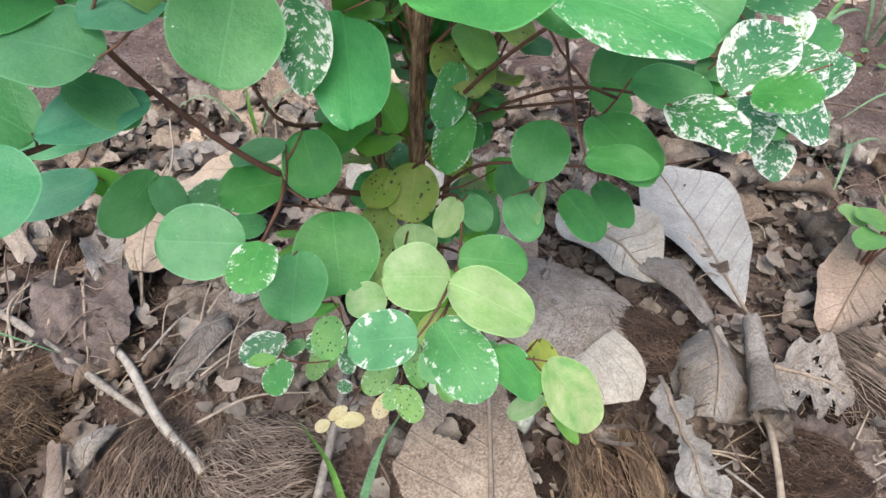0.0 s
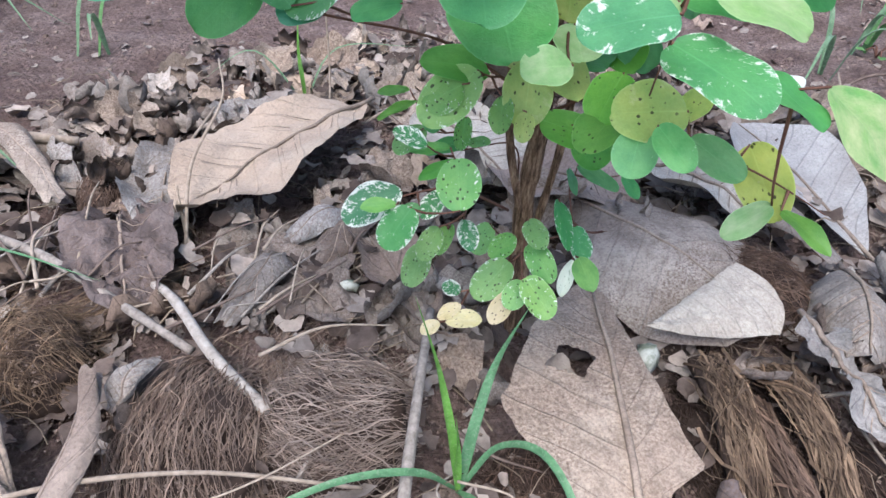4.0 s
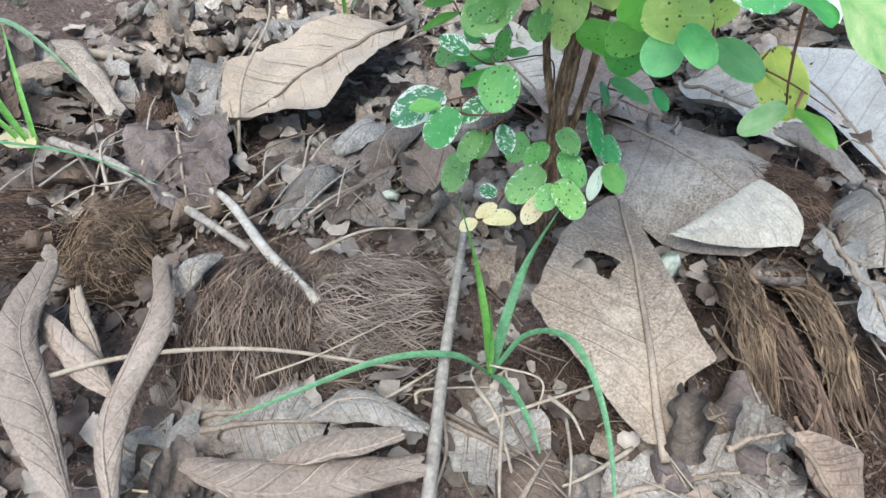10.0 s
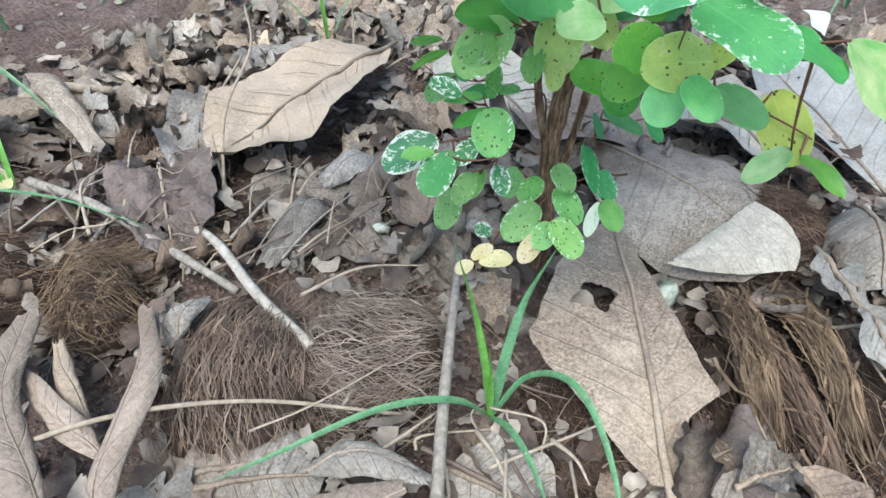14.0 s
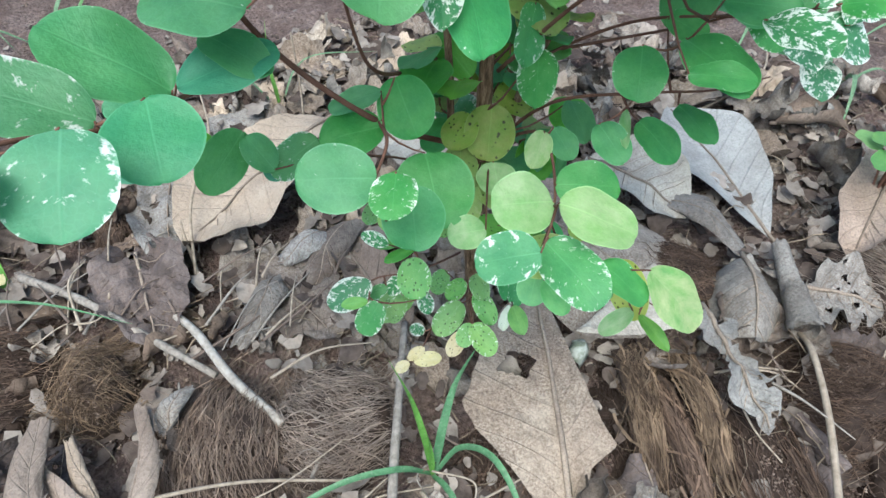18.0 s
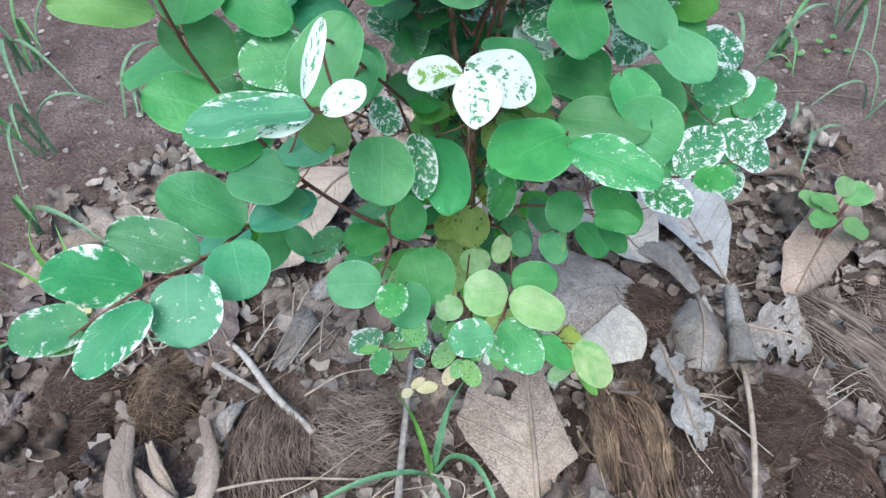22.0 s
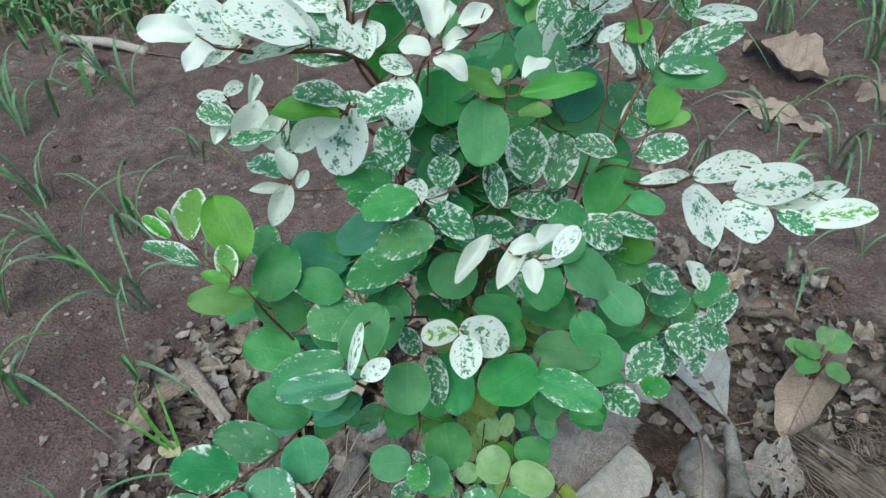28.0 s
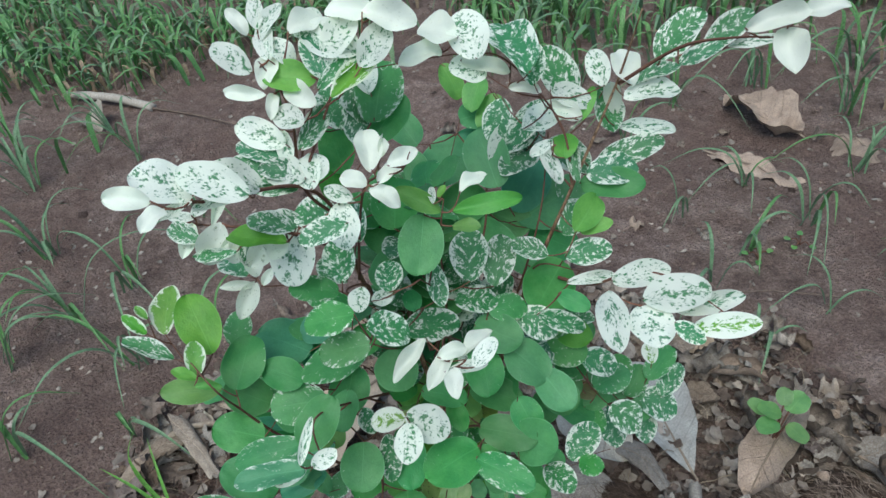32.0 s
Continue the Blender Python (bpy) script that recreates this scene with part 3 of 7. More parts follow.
def scroll_leaf(line, radius, material, label, seed, span=4.6, face=90, name="rolled_leaf", squash=0.55, ends=0.5):
    """A long dead leaf rolled lengthwise into a loose tube, its free edge lapping over."""
    pts = spline(line, 7)
    n, m = len(pts) - 1, 20
    root = tagged(new(name), label, "dead leaf")
    bm = bmesh.new()
    across, along = bm.verts.layers.float.new("across"), bm.verts.layers.float.new("along")
    rows = []
    for i, p in enumerate(pts):
        t = i / n
        d = (pts[min(i + 1, n)] - pts[max(i - 1, 0)]).normalized()
        a = d.cross(Vector((0, 0, 1))).normalized()
        b = a.cross(d)
        r = radius * 1.12 * (0.12 + (ends - 0.12) * min(1, 3.2 * t) + (1 - ends) * math.sin(math.pi * min(1, 0.06 + 0.9 * t)) ** 0.7) * (1 + 0.2 * noise.noise(Vector((t * 5, seed, 0))))
        turn = radians(face) + 1.5 * (t - 0.5) + 0.4 * noise.noise(Vector((t * 3, seed, 9)))
        width = span * (0.8 + 0.2 * math.sin(math.pi * t))
        row = []
        for j in range(m + 1):
            w = turn + width * (j / m - 0.5)
            rr = r * (0.8 + 0.4 * j / m) * (1 + 0.13 * noise.noise(Vector((t * 7, w * 1.6, seed))) + 0.05 * noise.noise(Vector((t * 26, w * 4, seed)))) * (1 - 0.1 * math.cos(2 * w + seed) - 0.16 * math.exp(-((j - m // 2) / 1.6) ** 2))
            shift = 0.004 * noise.noise(Vector((w * 2, seed, 3))) * (1 if i in (0, n) else 0)
            row.append(bm.verts.new(p + d * shift + a * math.cos(w) * rr + b * math.sin(w) * rr * squash))
            row[-1][across], row[-1][along] = 2 * j / m - 1, t
        rows.append(row)
    for u, v in zip(rows, rows[1:]):
        for k in range(m):
            bm.faces.new((u[k], u[k + 1], v[k + 1], v[k]))
    rib = [row[m // 2].co.copy() for row in rows]
    veins = []
    for i in range(2, n - 4, 3):
        for side in (-1, 1):
            veins.append([rows[min(n, i + q // 2)][m // 2 + side * q].co * 0.5 + rows[min(n, i + (q + 1) // 2)][m // 2 + side * q].co * 0.5 for q in range(0, 8)])
    part("roll", bm, material, root, smooth=True)
    bm = bmesh.new()
    tube(bm, rib, [0.0008 - 0.0005 * i / n for i in range(n + 1)], 4)
    part("midrib", bm, ROLL_RIB if material is ROLL else RIB, root)
    for line in veins:
        bm = bmesh.new()
        tube(bm, line, 0.00018, 3)
        part("vein", bm, ROLL_RIB if material is ROLL else RIB, root)
    return root


scroll_leaf([(-0.186, -0.124, 0.014), (-0.214, -0.085, 0.024), (-0.236, -0.05, 0.028), (-0.243, -0.01, 0.024)], 0.0074, ROLL, "long tan dead leaf rolled lengthwise", 10.2, 4.2, 60, ends=0.55)
scroll_leaf([(-0.172, -0.122, 0.012), (-0.183, -0.085, 0.022), (-0.179, -0.04, 0.028), (-0.191, -0.004, 0.026)], 0.0056, ROLL, "long tan dead leaf twisted into a roll", 11.5, 5.0, 130, ends=0.75)
scroll_leaf([(-0.19, -0.072, 0.018), (-0.21, -0.054, 0.022), (-0.237, -0.03, 0.018)], 0.0075, ROLL, "tan dead leaf rolled at a slant", 12.2, 2.3, 130, ends=0.8)
scroll_leaf([(-0.2, -0.06, 0.014), (-0.214, -0.042, 0.02), (-0.229, -0.018, 0.018)], 0.0042, TAN, "small rolled tan dead leaf between larger rolls", 12.9, 4.2, 80)
scroll_leaf([(-0.157, -0.094, 0.01), (-0.13, -0.102, 0.015), (-0.095, -0.1, 0.016), (-0.062, -0.09, 0.012)], 0.0078, ROLL, "brown dead leaf with a curled-over edge", 13.0, 4.0, 60, ends=0.5)
scroll_leaf([(-0.12, -0.094, 0.02), (-0.098, -0.09, 0.023), (-0.072, -0.081, 0.02)], 0.0052, ROLL, "narrow brown dead leaf rolled up", 13.9, 3.6, 30)
scroll_leaf([(-0.11, -0.072, 0.012), (-0.09, -0.07, 0.017), (-0.062, -0.078, 0.014)], 0.0075, GREY, "curled grey dead leaf", 20.1, 3.6, 130)
scroll_leaf([(-0.385, 0.13, -0.004), (-0.345, 0.165, 0.006), (-0.3, 0.2, 0.0)], 0.012, DUSTY, "long faded curl of dead leaf", 30.7, 4.0, 90)
scroll_leaf([(-0.182, -0.016, 0.014), (-0.178, -0.002, 0.018), (-0.172, 0.012, 0.012)], 0.006, GREY, "peeling grey curl of leaf", 31.3, 3.0, 90)
scroll_leaf([(-0.075, 0.15, 0.0), (-0.1, 0.12, 0.008), (-0.115, 0.085, 0.0)], 0.01, MULCH, "dark curled dead leaf in the mulch", 32.3, 3.6, 90)
scroll_leaf([(-0.135, 0.1, 0.0), (-0.14, 0.075, 0.01), (-0.155, 0.045, 0.002)], 0.008, GREY, "grey curled dead leaf in the mulch", 33.3, 3.4, 90)
scroll_leaf([(0.13, 0.16, 0.0), (0.155, 0.14, 0.01), (0.175, 0.105, 0.004)], 0.01, GREY, "grey curled dead leaf beside the bleached one", 34.3, 3.4, 90)
scroll_leaf([(-0.35, 0.21, 0.008), (-0.315, 0.175, 0.016), (-0.277, 0.132, 0.004)], 0.008, SOILED, "pale cream curl of dead leaf with a narrow tip", 36.3, 3.2, 90, ends=0.8)
scroll_leaf([(-0.1, 0.129, 0.004), (-0.115, 0.12, 0.012), (-0.133, 0.11, 0.004)], 0.009, ASH, "grey dead leaf lifted off the mulch", 37.9, 3.0, 90)
scroll_leaf([(0.3, 0.02, 0.0), (0.33, 0.03, 0.01), (0.36, 0.02, 0.0)], 0.012, GREY, "dull curled dead leaf among the husks", 35.3, 3.6, 90)


def rolled_leaf():
    """A dead leaf rolled into a tight scroll, its mouth open towards the path."""
    root = tagged(new("rolled_leaf"), "grey dead leaf rolled into a tight scroll with an open end", "dead leaf")
    for name, length, r, turns, off in (("outer_roll", 0.034, 0.0112, 1.7, 0.0), ("inner_roll", 0.062, 0.0085, 1.6, 0.01)):
        bm = bmesh.new()
        across, along = bm.verts.layers.float.new("across"), bm.verts.layers.float.new("along")
        rows = []
        for i in range(13):
            t = i / 12
            rows.append([])
            for j in range(29):
                a = turns * math.tau * j / 28
                rr = r * (1 - 0.3 * j / 28) * (1 - 0.35 * t) * (1 + 0.13 * noise.noise(Vector((t * 6, a, off * 90))))
                rows[-1].append(bm.verts.new((rr * math.cos(a), t * length + off + 0.004 * noise.noise(Vector((a * 2, t * 2, 5))), rr * math.sin(a) + r)))
                rows[-1][-1][across], rows[-1][-1][along] = j / 14 - 1, t
        for u, v in zip(rows, rows[1:]):
            for k in range(28):
                bm.faces.new((u[k], u[k + 1], v[k + 1], v[k]))
        part(name, bm, GREY, root, smooth=True)
    root.matrix_basis = Matrix.Translation((0.193, 0.036, 0.0)) @ Matrix.Rotation(radians(-9), 4, "Z")


rolled_leaf()


def over_litter(rnd):
    a, r = rnd.uniform(0, math.tau), rnd.random() ** 0.6
    return 0.01 + 0.42 * r * math.cos(a), 0.1 + 0.33 * r * math.sin(a)


KEPT_CLEAR = ((-0.055, 0.01, 0.03), (-0.058, -0.04, 0.03), (-0.06, -0.09, 0.03), (-0.037, -0.038, 0.025), (-0.15, 0.02, 0.03), (-0.12, -0.01, 0.025), (-0.2, 0.05, 0.025), (-0.24, 0.07, 0.025), (0.18, 0.15, 0.05), (0.175, 0.22, 0.05), (0.06, 0.11, 0.05), (0.1, 0.07, 0.045), (-0.13, 0.21, 0.068))
KEPT_CLEAR += ((-0.175, 0.15, 0.068), (-0.155, 0.18, 0.068), (-0.075, 0.095, 0.03), (0.085, 0.06, 0.05), (0.03, 0.17, 0.05), (0.12, 0.17, 0.045), (-0.03, 0.2, 0.045), (-0.095, 0.079, 0.024), (0.205, 0.15, 0.06), (0.19, 0.2, 0.072), (0.18, 0.25, 0.06), (-0.15, -0.02, 0.045), (-0.09, -0.006, 0.045), (0.03, -0.04, 0.045), (0.015, 0.02, 0.06), (-0.22, -0.05, 0.05), (-0.18, -0.06, 0.045), (-0.11, -0.09, 0.045), (0.09, -0.01, 0.045), (0.29, 0.13, 0.045), (0.19, 0.06, 0.04), (-0.224, 0.012, 0.04))
KEPT_CLEAR += ((-0.206, 0.16, 0.032), (-0.18, 0.225, 0.028), (-0.302, 0.17, 0.026), (-0.122, 0.08, 0.028), (-0.218, 0.088, 0.034), (-0.256, 0.155, 0.02), (0.1, -0.02, 0.05))


def fragments():
    """Small broken leaves that make up the mulch: some shapes, many copies."""
    rnd = random.Random(4)
    kinds = (GREY, MULCH, DUSTY, MULCH, GREY, BROWN, MULCH, ROSE, MULCH)
    shapes, ribs = [], []
    for k in range(27):
        length = rnd.uniform(0.03, 0.062)
        bm = blade_mesh(length, length * rnd.uniform(0.35, 0.75), k * 1.37, n=15, m=7, arch=rnd.uniform(0.02, 0.13), cup=rnd.uniform(-0.25, 0.25), curl=rnd.choice((0, 0.3, 0.9, 2.0)), over=rnd.random() < 0.5, ridge=rnd.uniform(0.04, 0.2),
                        wave=0.04, crumple=rnd.uniform(0.04, 0.1), ragged=rnd.uniform(0.15, 0.5), holes=rnd.choice((0, 0, 0.15)), bend=rnd.uniform(-0.2, 0.2), point=rnd.uniform(1.6, 3.2), cut=(rnd.uniform(0.02, 0.3), rnd.uniform(0.6, 0.98)))
        bm.verts.ensure_lookup_table()
        spine = {}
        for v in bm.verts:
            q = int(12 * v.co.y / length)
            if q not in spine or abs(v.co.x) < abs(spine[q].x):
                spine[q] = v.co.copy()
        rib = bmesh.new()
        tube(rib, [spine[q] + Vector((0, 0, 0.0002)) for q in sorted(spine)], 0.00045, 4)
        ribs.append(bpy.data.meshes.new("midrib"))
        rib.to_mesh(ribs[-1])
        rib.free()
        ribs[-1].materials.append(RIB)
        me = bpy.data.meshes.new("dead_leaf_piece")
        bm.to_mesh(me)
        bm.free()
        me.shade_smooth()
        me.materials.append(kinds[k % len(kinds)])
        shapes.append(me)
    for k, material in ((13, DUSTY), (22, SOILED), (11, TAN), (20, DUSTY), (2, SOILED), (3, DARK), (12, DARK)):
        shapes[k].materials[0] = material
    made = 0
    while made < 290:
        x, y = rnd.uniform(-0.4, 0.46), rnd.uniform(-0.2, 0.42)
        inside = ((x - 0.02) / 0.39) ** 2 + ((y - 0.09) / 0.28) ** 2
        if inside > rnd.uniform(0.6, 1.2) or (-0.02 < x < 0.065 and -0.075 < y < 0.08 and rnd.random() < 0.8):
            continue
        if any(math.hypot(x - cx, y - cy) < r * 0.95 for cx, cy, r in KEPT_CLEAR) or (x > 0.09 and y < -0.03):
            continue
        # Round the stem paler pieces make up by colour for the shrub's shade.
        pool = [0, 2, 9, 11, 13, 18, 20, 22] if y > 0.2 else [5, 14, 23, 3, 12, 21, 3] if x < -0.17 and y < 0.2 else [1, 3, 6, 8, 5, 10, 12, 15] if x < -0.13 or (x > 0.12 and y < 0.03) else [0, 2, 11, 13, 18, 20, 22] if y > 0.01 and abs(x + 0.02) < 0.13 else range(27)
        pick = rnd.choice(pool)
        ob = new("dead_leaf_piece", shapes[pick])
        if made % 5:
            new("midrib", ribs[pick]).parent = ob
        s = rnd.uniform(0.7, 1.35)
        ob.matrix_basis = Matrix.Translation((x, y, -0.012 + rnd.uniform(0, 0.013))) @ Euler((radians(rnd.gauss(0, 14)), radians(rnd.gauss(0, 18)), rnd.uniform(0, math.tau))).to_matrix().to_4x4() @ Matrix.Diagonal((s, s, s, 1))
        tagged(ob, "broken grey-brown leaf piece in the mulch", "dead leaf", "mulch of broken leaves")
        made += 1
    for name, label, material, count in (("leaf_layer", "layer of dusty curled dead leaves under the loose ones", LITTER, 560), ("dark_leaf_layer", "layer of dark brown dead leaves under the loose ones", LITTER_DARK, 380)):
        verts, faces = [], []
        for _ in range(count):
            me = shapes[rnd.randrange(27)]
            x, y = over_litter(rnd)
            if material is LITTER and ((x < -0.16 and y < 0.2) or (x > 0.12 and y < 0.04)) and rnd.random() < 0.8:
                continue
            if material is LITTER_DARK and y > 0.21 and rnd.random() < 0.7:
                continue
            # Dark leaves left out under the shrub, to brighten its shade by colour.
            if material is LITTER_DARK and abs(x + 0.02) < 0.12 and 0.03 < y < 0.25:
                continue
            if any(math.hypot(x - cx, y - cy) < r * 0.8 for cx, cy, r in KEPT_CLEAR):
                continue
            s = rnd.uniform(0.6, 1.25)
            m = Matrix.Translation((x, y, height(x, y) + rnd.uniform(0.0, 0.009))) @ Euler((rnd.gauss(0, 0.3), rnd.gauss(0, 0.35), rnd.uniform(0, math.tau))).to_matrix().to_4x4() @ Matrix.Diagonal((s, s, s, 1))
            k = len(verts)
            verts += [m @ v.co for v in me.vertices]
            faces += [tuple(k + i for i in p.vertices) for p in me.polygons]
        joined = bpy.data.meshes.new(name)
        joined.from_pydata(verts, [], faces)
        joined.shade_smooth()
        joined.materials.append(material)
        tagged(new(name, joined), label, "leaf litter", kind="stuff")
    far = 0
    while far < 40:
        x, y = rnd.uniform(-0.75, 0.95), rnd.uniform(0.25, 1.25)
        if x < 0.15 and rnd.random() < 0.75:
            continue
        ob = new("dead_leaf_piece", rnd.choice(shapes))
        s = rnd.uniform(0.35, 0.9)
        ob.matrix_basis = Matrix.Translation((x, y, height(x, y) + 0.003)) @ Euler((0, 0, rnd.uniform(0, math.tau))).to_matrix().to_4x4() @ Matrix.Diagonal((s, s, s, 1))
        tagged(ob, "small broken leaf piece on bare soil", "dead leaf", "leaf pieces on the soil")
        far += 1


fragments()


def scrap_heap(name, label, category, material, count, seed, spread, size, zs, crumb=False):
    """Scraps too small to pick apart, in one mesh: bits of rotted leaf, or crumbs of earth."""
    rnd = random.Random(seed)
    verts, faces = [], []
    made = 0
    while made < count:
        x, y = spread(rnd)
        s = size * rnd.uniform(0.4, 1.3)
        tip = 0.5 if crumb else 0.25
        turn = Euler((rnd.gauss(0, tip), rnd.gauss(0, tip), rnd.uniform(0, 6.28))).to_matrix()
        k = len(verts)
        at = Vector((x, y, max(height(x, y), zs[0]) + rnd.uniform(0, zs[1] - zs[0])))
        if crumb:
            ring = [Vector((1, 0, 0)), Vector((0, 1, 0)), Vector((-1, 0, 0)), Vector((0, -1, 0)), Vector((0, 0, 0.8)), Vector((0, 0, -0.6))]
            verts += [at + turn @ (v * s * rnd.uniform(0.6, 1.2)) for v in ring]
            faces += [(k + a, k + (a + 1) % 4, k + 4) for a in range(4)] + [(k + (a + 1) % 4, k + a, k + 5) for a in range(4)]
        else:
            long, curl, sway = rnd.uniform(0.25, 0.8), rnd.uniform(-2.6, 2.6), rnd.uniform(-0.5, 0.5)
            for i in range(5):
                u = (i / 4 - 0.5) * 2
                wide = long * rnd.uniform(0.45, 1.05) * (0.5 if i in (0, 4) else 1)
                for j in range(4):
                    a = (j / 3 - 0.5) * curl
                    v = (j / 3 - 0.5) * 2 * wide
                    reach = math.sin(a) / curl * 2 if abs(curl) > 0.1 else j / 3 - 0.5
                    verts.append(at + turn @ (s * Vector((u + rnd.gauss(0, 0.07), reach * 2 * wide + sway * u * u + rnd.gauss(0, 0.05), (1 - math.cos(a)) * wide * 1.2 + 0.12 * rnd.gauss(0, 1)))))
            faces += [(k + i * 4 + j, k + i * 4 + j + 1, k + i * 4 + j + 5, k + i * 4 + j + 4) for i in range(4) for j in range(3)]
        made += 1
    me = bpy.data.meshes.new(name)
    me.from_pydata(verts, [], faces)
    me.materials.append(material)
    if not crumb:
        me.shade_smooth()
    tagged(new(name, me), label, category, kind="stuff")


def over_soil(rnd):
    return rnd.uniform(-1.0, 1.0), rnd.uniform(0.1, 1.4)


SCRAP = fibre_material("leaf_scraps", (0.15, 0.117, 0.098), (0.34, 0.285, 0.245), 2.0)
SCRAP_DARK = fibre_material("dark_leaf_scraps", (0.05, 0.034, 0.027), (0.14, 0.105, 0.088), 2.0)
CLOD = fibre_material("earth_crumbs", (0.12, 0.082, 0.063), (0.25, 0.185, 0.15), 3.0)
ROOT = fibre_material("fine_root", (0.17, 0.12, 0.085), (0.36, 0.28, 0.2), 2.0)
scrap_heap("leaf_mulch", "grey-brown scraps of rotted leaf covering the soil", "leaf mulch", SCRAP, 1500, 1, over_litter, 0.0065, (-0.018, -0.002))
scrap_heap("dark_leaf_mulch", "dark brown scraps of rotted leaf among the larger leaves", "leaf mulch", SCRAP_DARK, 1500, 2, over_litter, 0.0065, (-0.018, -0.002))
scrap_heap("earth_crumbs", "fine crumbs of brown earth", "soil", CLOD, 9000, 3, over_soil, 0.0026, (-0.06, -0.0605), True)
scrap_heap("leaf_bits", "bits of dead leaf and straw strewn over the soil", "leaf litter", SCRAP, 2400, 5, over_soil, 0.0038, (-0.06, -0.058))
scrap_heap("mulch_dust", "fine crumbs of earth and dust in the mulch", "soil", CLOD, 22000, 4, over_litter, 0.0012, (-0.06, -0.057), True)


def fine_roots():
    """The mat of hair-thin roots and fibres lying through the mulch."""
    rnd = random.Random(31)
    bm = bmesh.new()
    for k in range(900):
        x, y = over_litter(rnd)
        a, ln, bow = rnd.uniform(0, math.tau), rnd.uniform(0.012, 0.05), rnd.gauss(0, 1.2)
        p, pts = Vector((x, y, rnd.uniform(-0.012, 0.006))), []
        for q in range(7):
            pts.append(p.copy())
            a += bow / 6 + rnd.gauss(0, 0.25)
            p += Vector((math.cos(a), math.sin(a), rnd.gauss(0, 0.2))) * ln / 6
        tube(bm, pts, 0.00018 + 0.0005 * rnd.random() ** 3, 3)
    tagged(part("fine_roots", bm, ROOT, smooth=True), "hair-thin tan roots and fibres lying through the mulch", "roots", kind="stuff")


fine_roots()


def husk(centre, size, heading, label, count, fibre, seed, arc=0.3, loose=0.25, bundles=0, curly=1.0):
    """A chunk of coconut husk: a pithy lump, coloured dark like shaded gaps, under fraying fibres, some of them matted
    into thick strands.
    """
    rnd = random.Random(seed)
    root = tagged(new("coconut_husk"), label, "coconut husk")
    sx, sy, sz = size
    bm = bmesh.new()
    bmesh.ops.create_icosphere(bm, subdivisions=4, radius=1.0)
    for v in bm.verts:
        f = 1 + 0.16 * noise.noise(v.co * 2.5 + Vector((seed, 0, 0))) + 0.07 * noise.noise(v.co * 9)
        v.co = Vector((v.co.x * sx * f, v.co.y * sy * f, max(v.co.z, -0.4) * sz * f))
    part("pith", bm, PITH, root, smooth=True)
    strands = [(rnd.uniform(-1, 1), rnd.gauss(arc, 0.3), rnd.gauss(0, 0.25), rnd.uniform(-0.1, 0.3), rnd.uniform(-1.2, -0.4), rnd.uniform(0.9, 1.8)) for _ in range(bundles)]
    bm = bmesh.new()
    for cx, bow, slant, up, start, span in strands:
        pts = []
        for q in range(12):
            y = start + span * 0.9 * q / 11
            x = cx + slant * (y - start) + bow * (y * y - 0.3) * 0.5
            pts.append(Vector((x * sx, y * sy, (math.sqrt(max(0.02, 1 - min(0.98, x * x + y * y * 0.85))) + up - 0.03) * sz)))
        tube(bm, pts, [sx * (0.06 + 0.03 * noise.noise(Vector((q * 0.6, cx * 9, seed)))) * math.sin(math.pi * (0.12 + 0.8 * q / 11)) ** 0.5 for q in range(12)], 7)
    for k in range(int(1.9 * count)):
        x0, r = rnd.uniform(-1, 1), 0.00011 + rnd.random() ** 3 * 0.0004
        bow, span, start, slant = rnd.gauss(arc, 0.35), rnd.uniform(0.3, 1.6), rnd.uniform(-1.15, 0.4), rnd.gauss(0, 0.2 + 0.3 * loose)
        wild = k % 4 == 0
        lift, sway = rnd.uniform(-0.02, 0.09) * (2.5 if wild else 1), rnd.uniform(0.05, 0.18) * (2.2 if wild else 1) * curly
        if bundles and not wild:
            cx, bow, slant, up, start, span = strands[k % bundles]
            x0, bow, slant, lift = cx + rnd.gauss(0, 0.06), bow + rnd.gauss(0, 0.12), slant + rnd.gauss(0, 0.1), up + rnd.gauss(0, 0.06)
            r = 0.00014 + rnd.random() ** 2 * 0.0006
            start, span, sway = start + rnd.gauss(0, 0.12), span * rnd.uniform(0.4, 1.1), sway * 0.7
        pts = []
        for q in range(10):
            y = start + span * q / 9
            x = x0 + slant * (y - start) + bow * (y * y - 0.3) * 0.5 + sway * noise.noise(Vector((k * 0.7, y * 3, seed))) + 0.35 * sway * noise.noise(Vector((k * 0.9, y * 9, seed + 5)))
            d = min(0.98, x * x + y * y * 0.85)
            z = math.sqrt(max(0.02, 1 - d)) + lift * (1 + noise.noise(Vector((k, y * 4, seed + 3))))
            stray = loose * (max(0.0, q - 5) if wild else 0) * 0.12
            pts.append(Vector((x * sx * (1 + stray), y * sy, z * sz * 1.02 + stray * sz)))
        tube(bm, pts, [r * (1 - 0.06 * q) for q in range(10)], 3)
    ob = part("coir", bm, fibre, root, "combed brown coir fibres")
    ob["kind"] = "stuff"
    verts, faces = [], []
    for k in range(420):
        x, y = rnd.gauss(0, 0.5), rnd.gauss(0, 0.5)
        at = Vector((x * sx, y * sy, math.sqrt(max(0.05, 1 - x * x - y * y)) * sz * rnd.uniform(1.0, 1.08)))
        s, n = rnd.uniform(0.0004, 0.0012), len(verts)
        verts += [at + s * rnd.uniform(0.6, 1.3) * Vector(d) for d in ((1, 0, 0), (0, 1, 0), (-1, 0, 0), (0, -1, 0), (0, 0, 0.9), (0, 0, -0.7))]
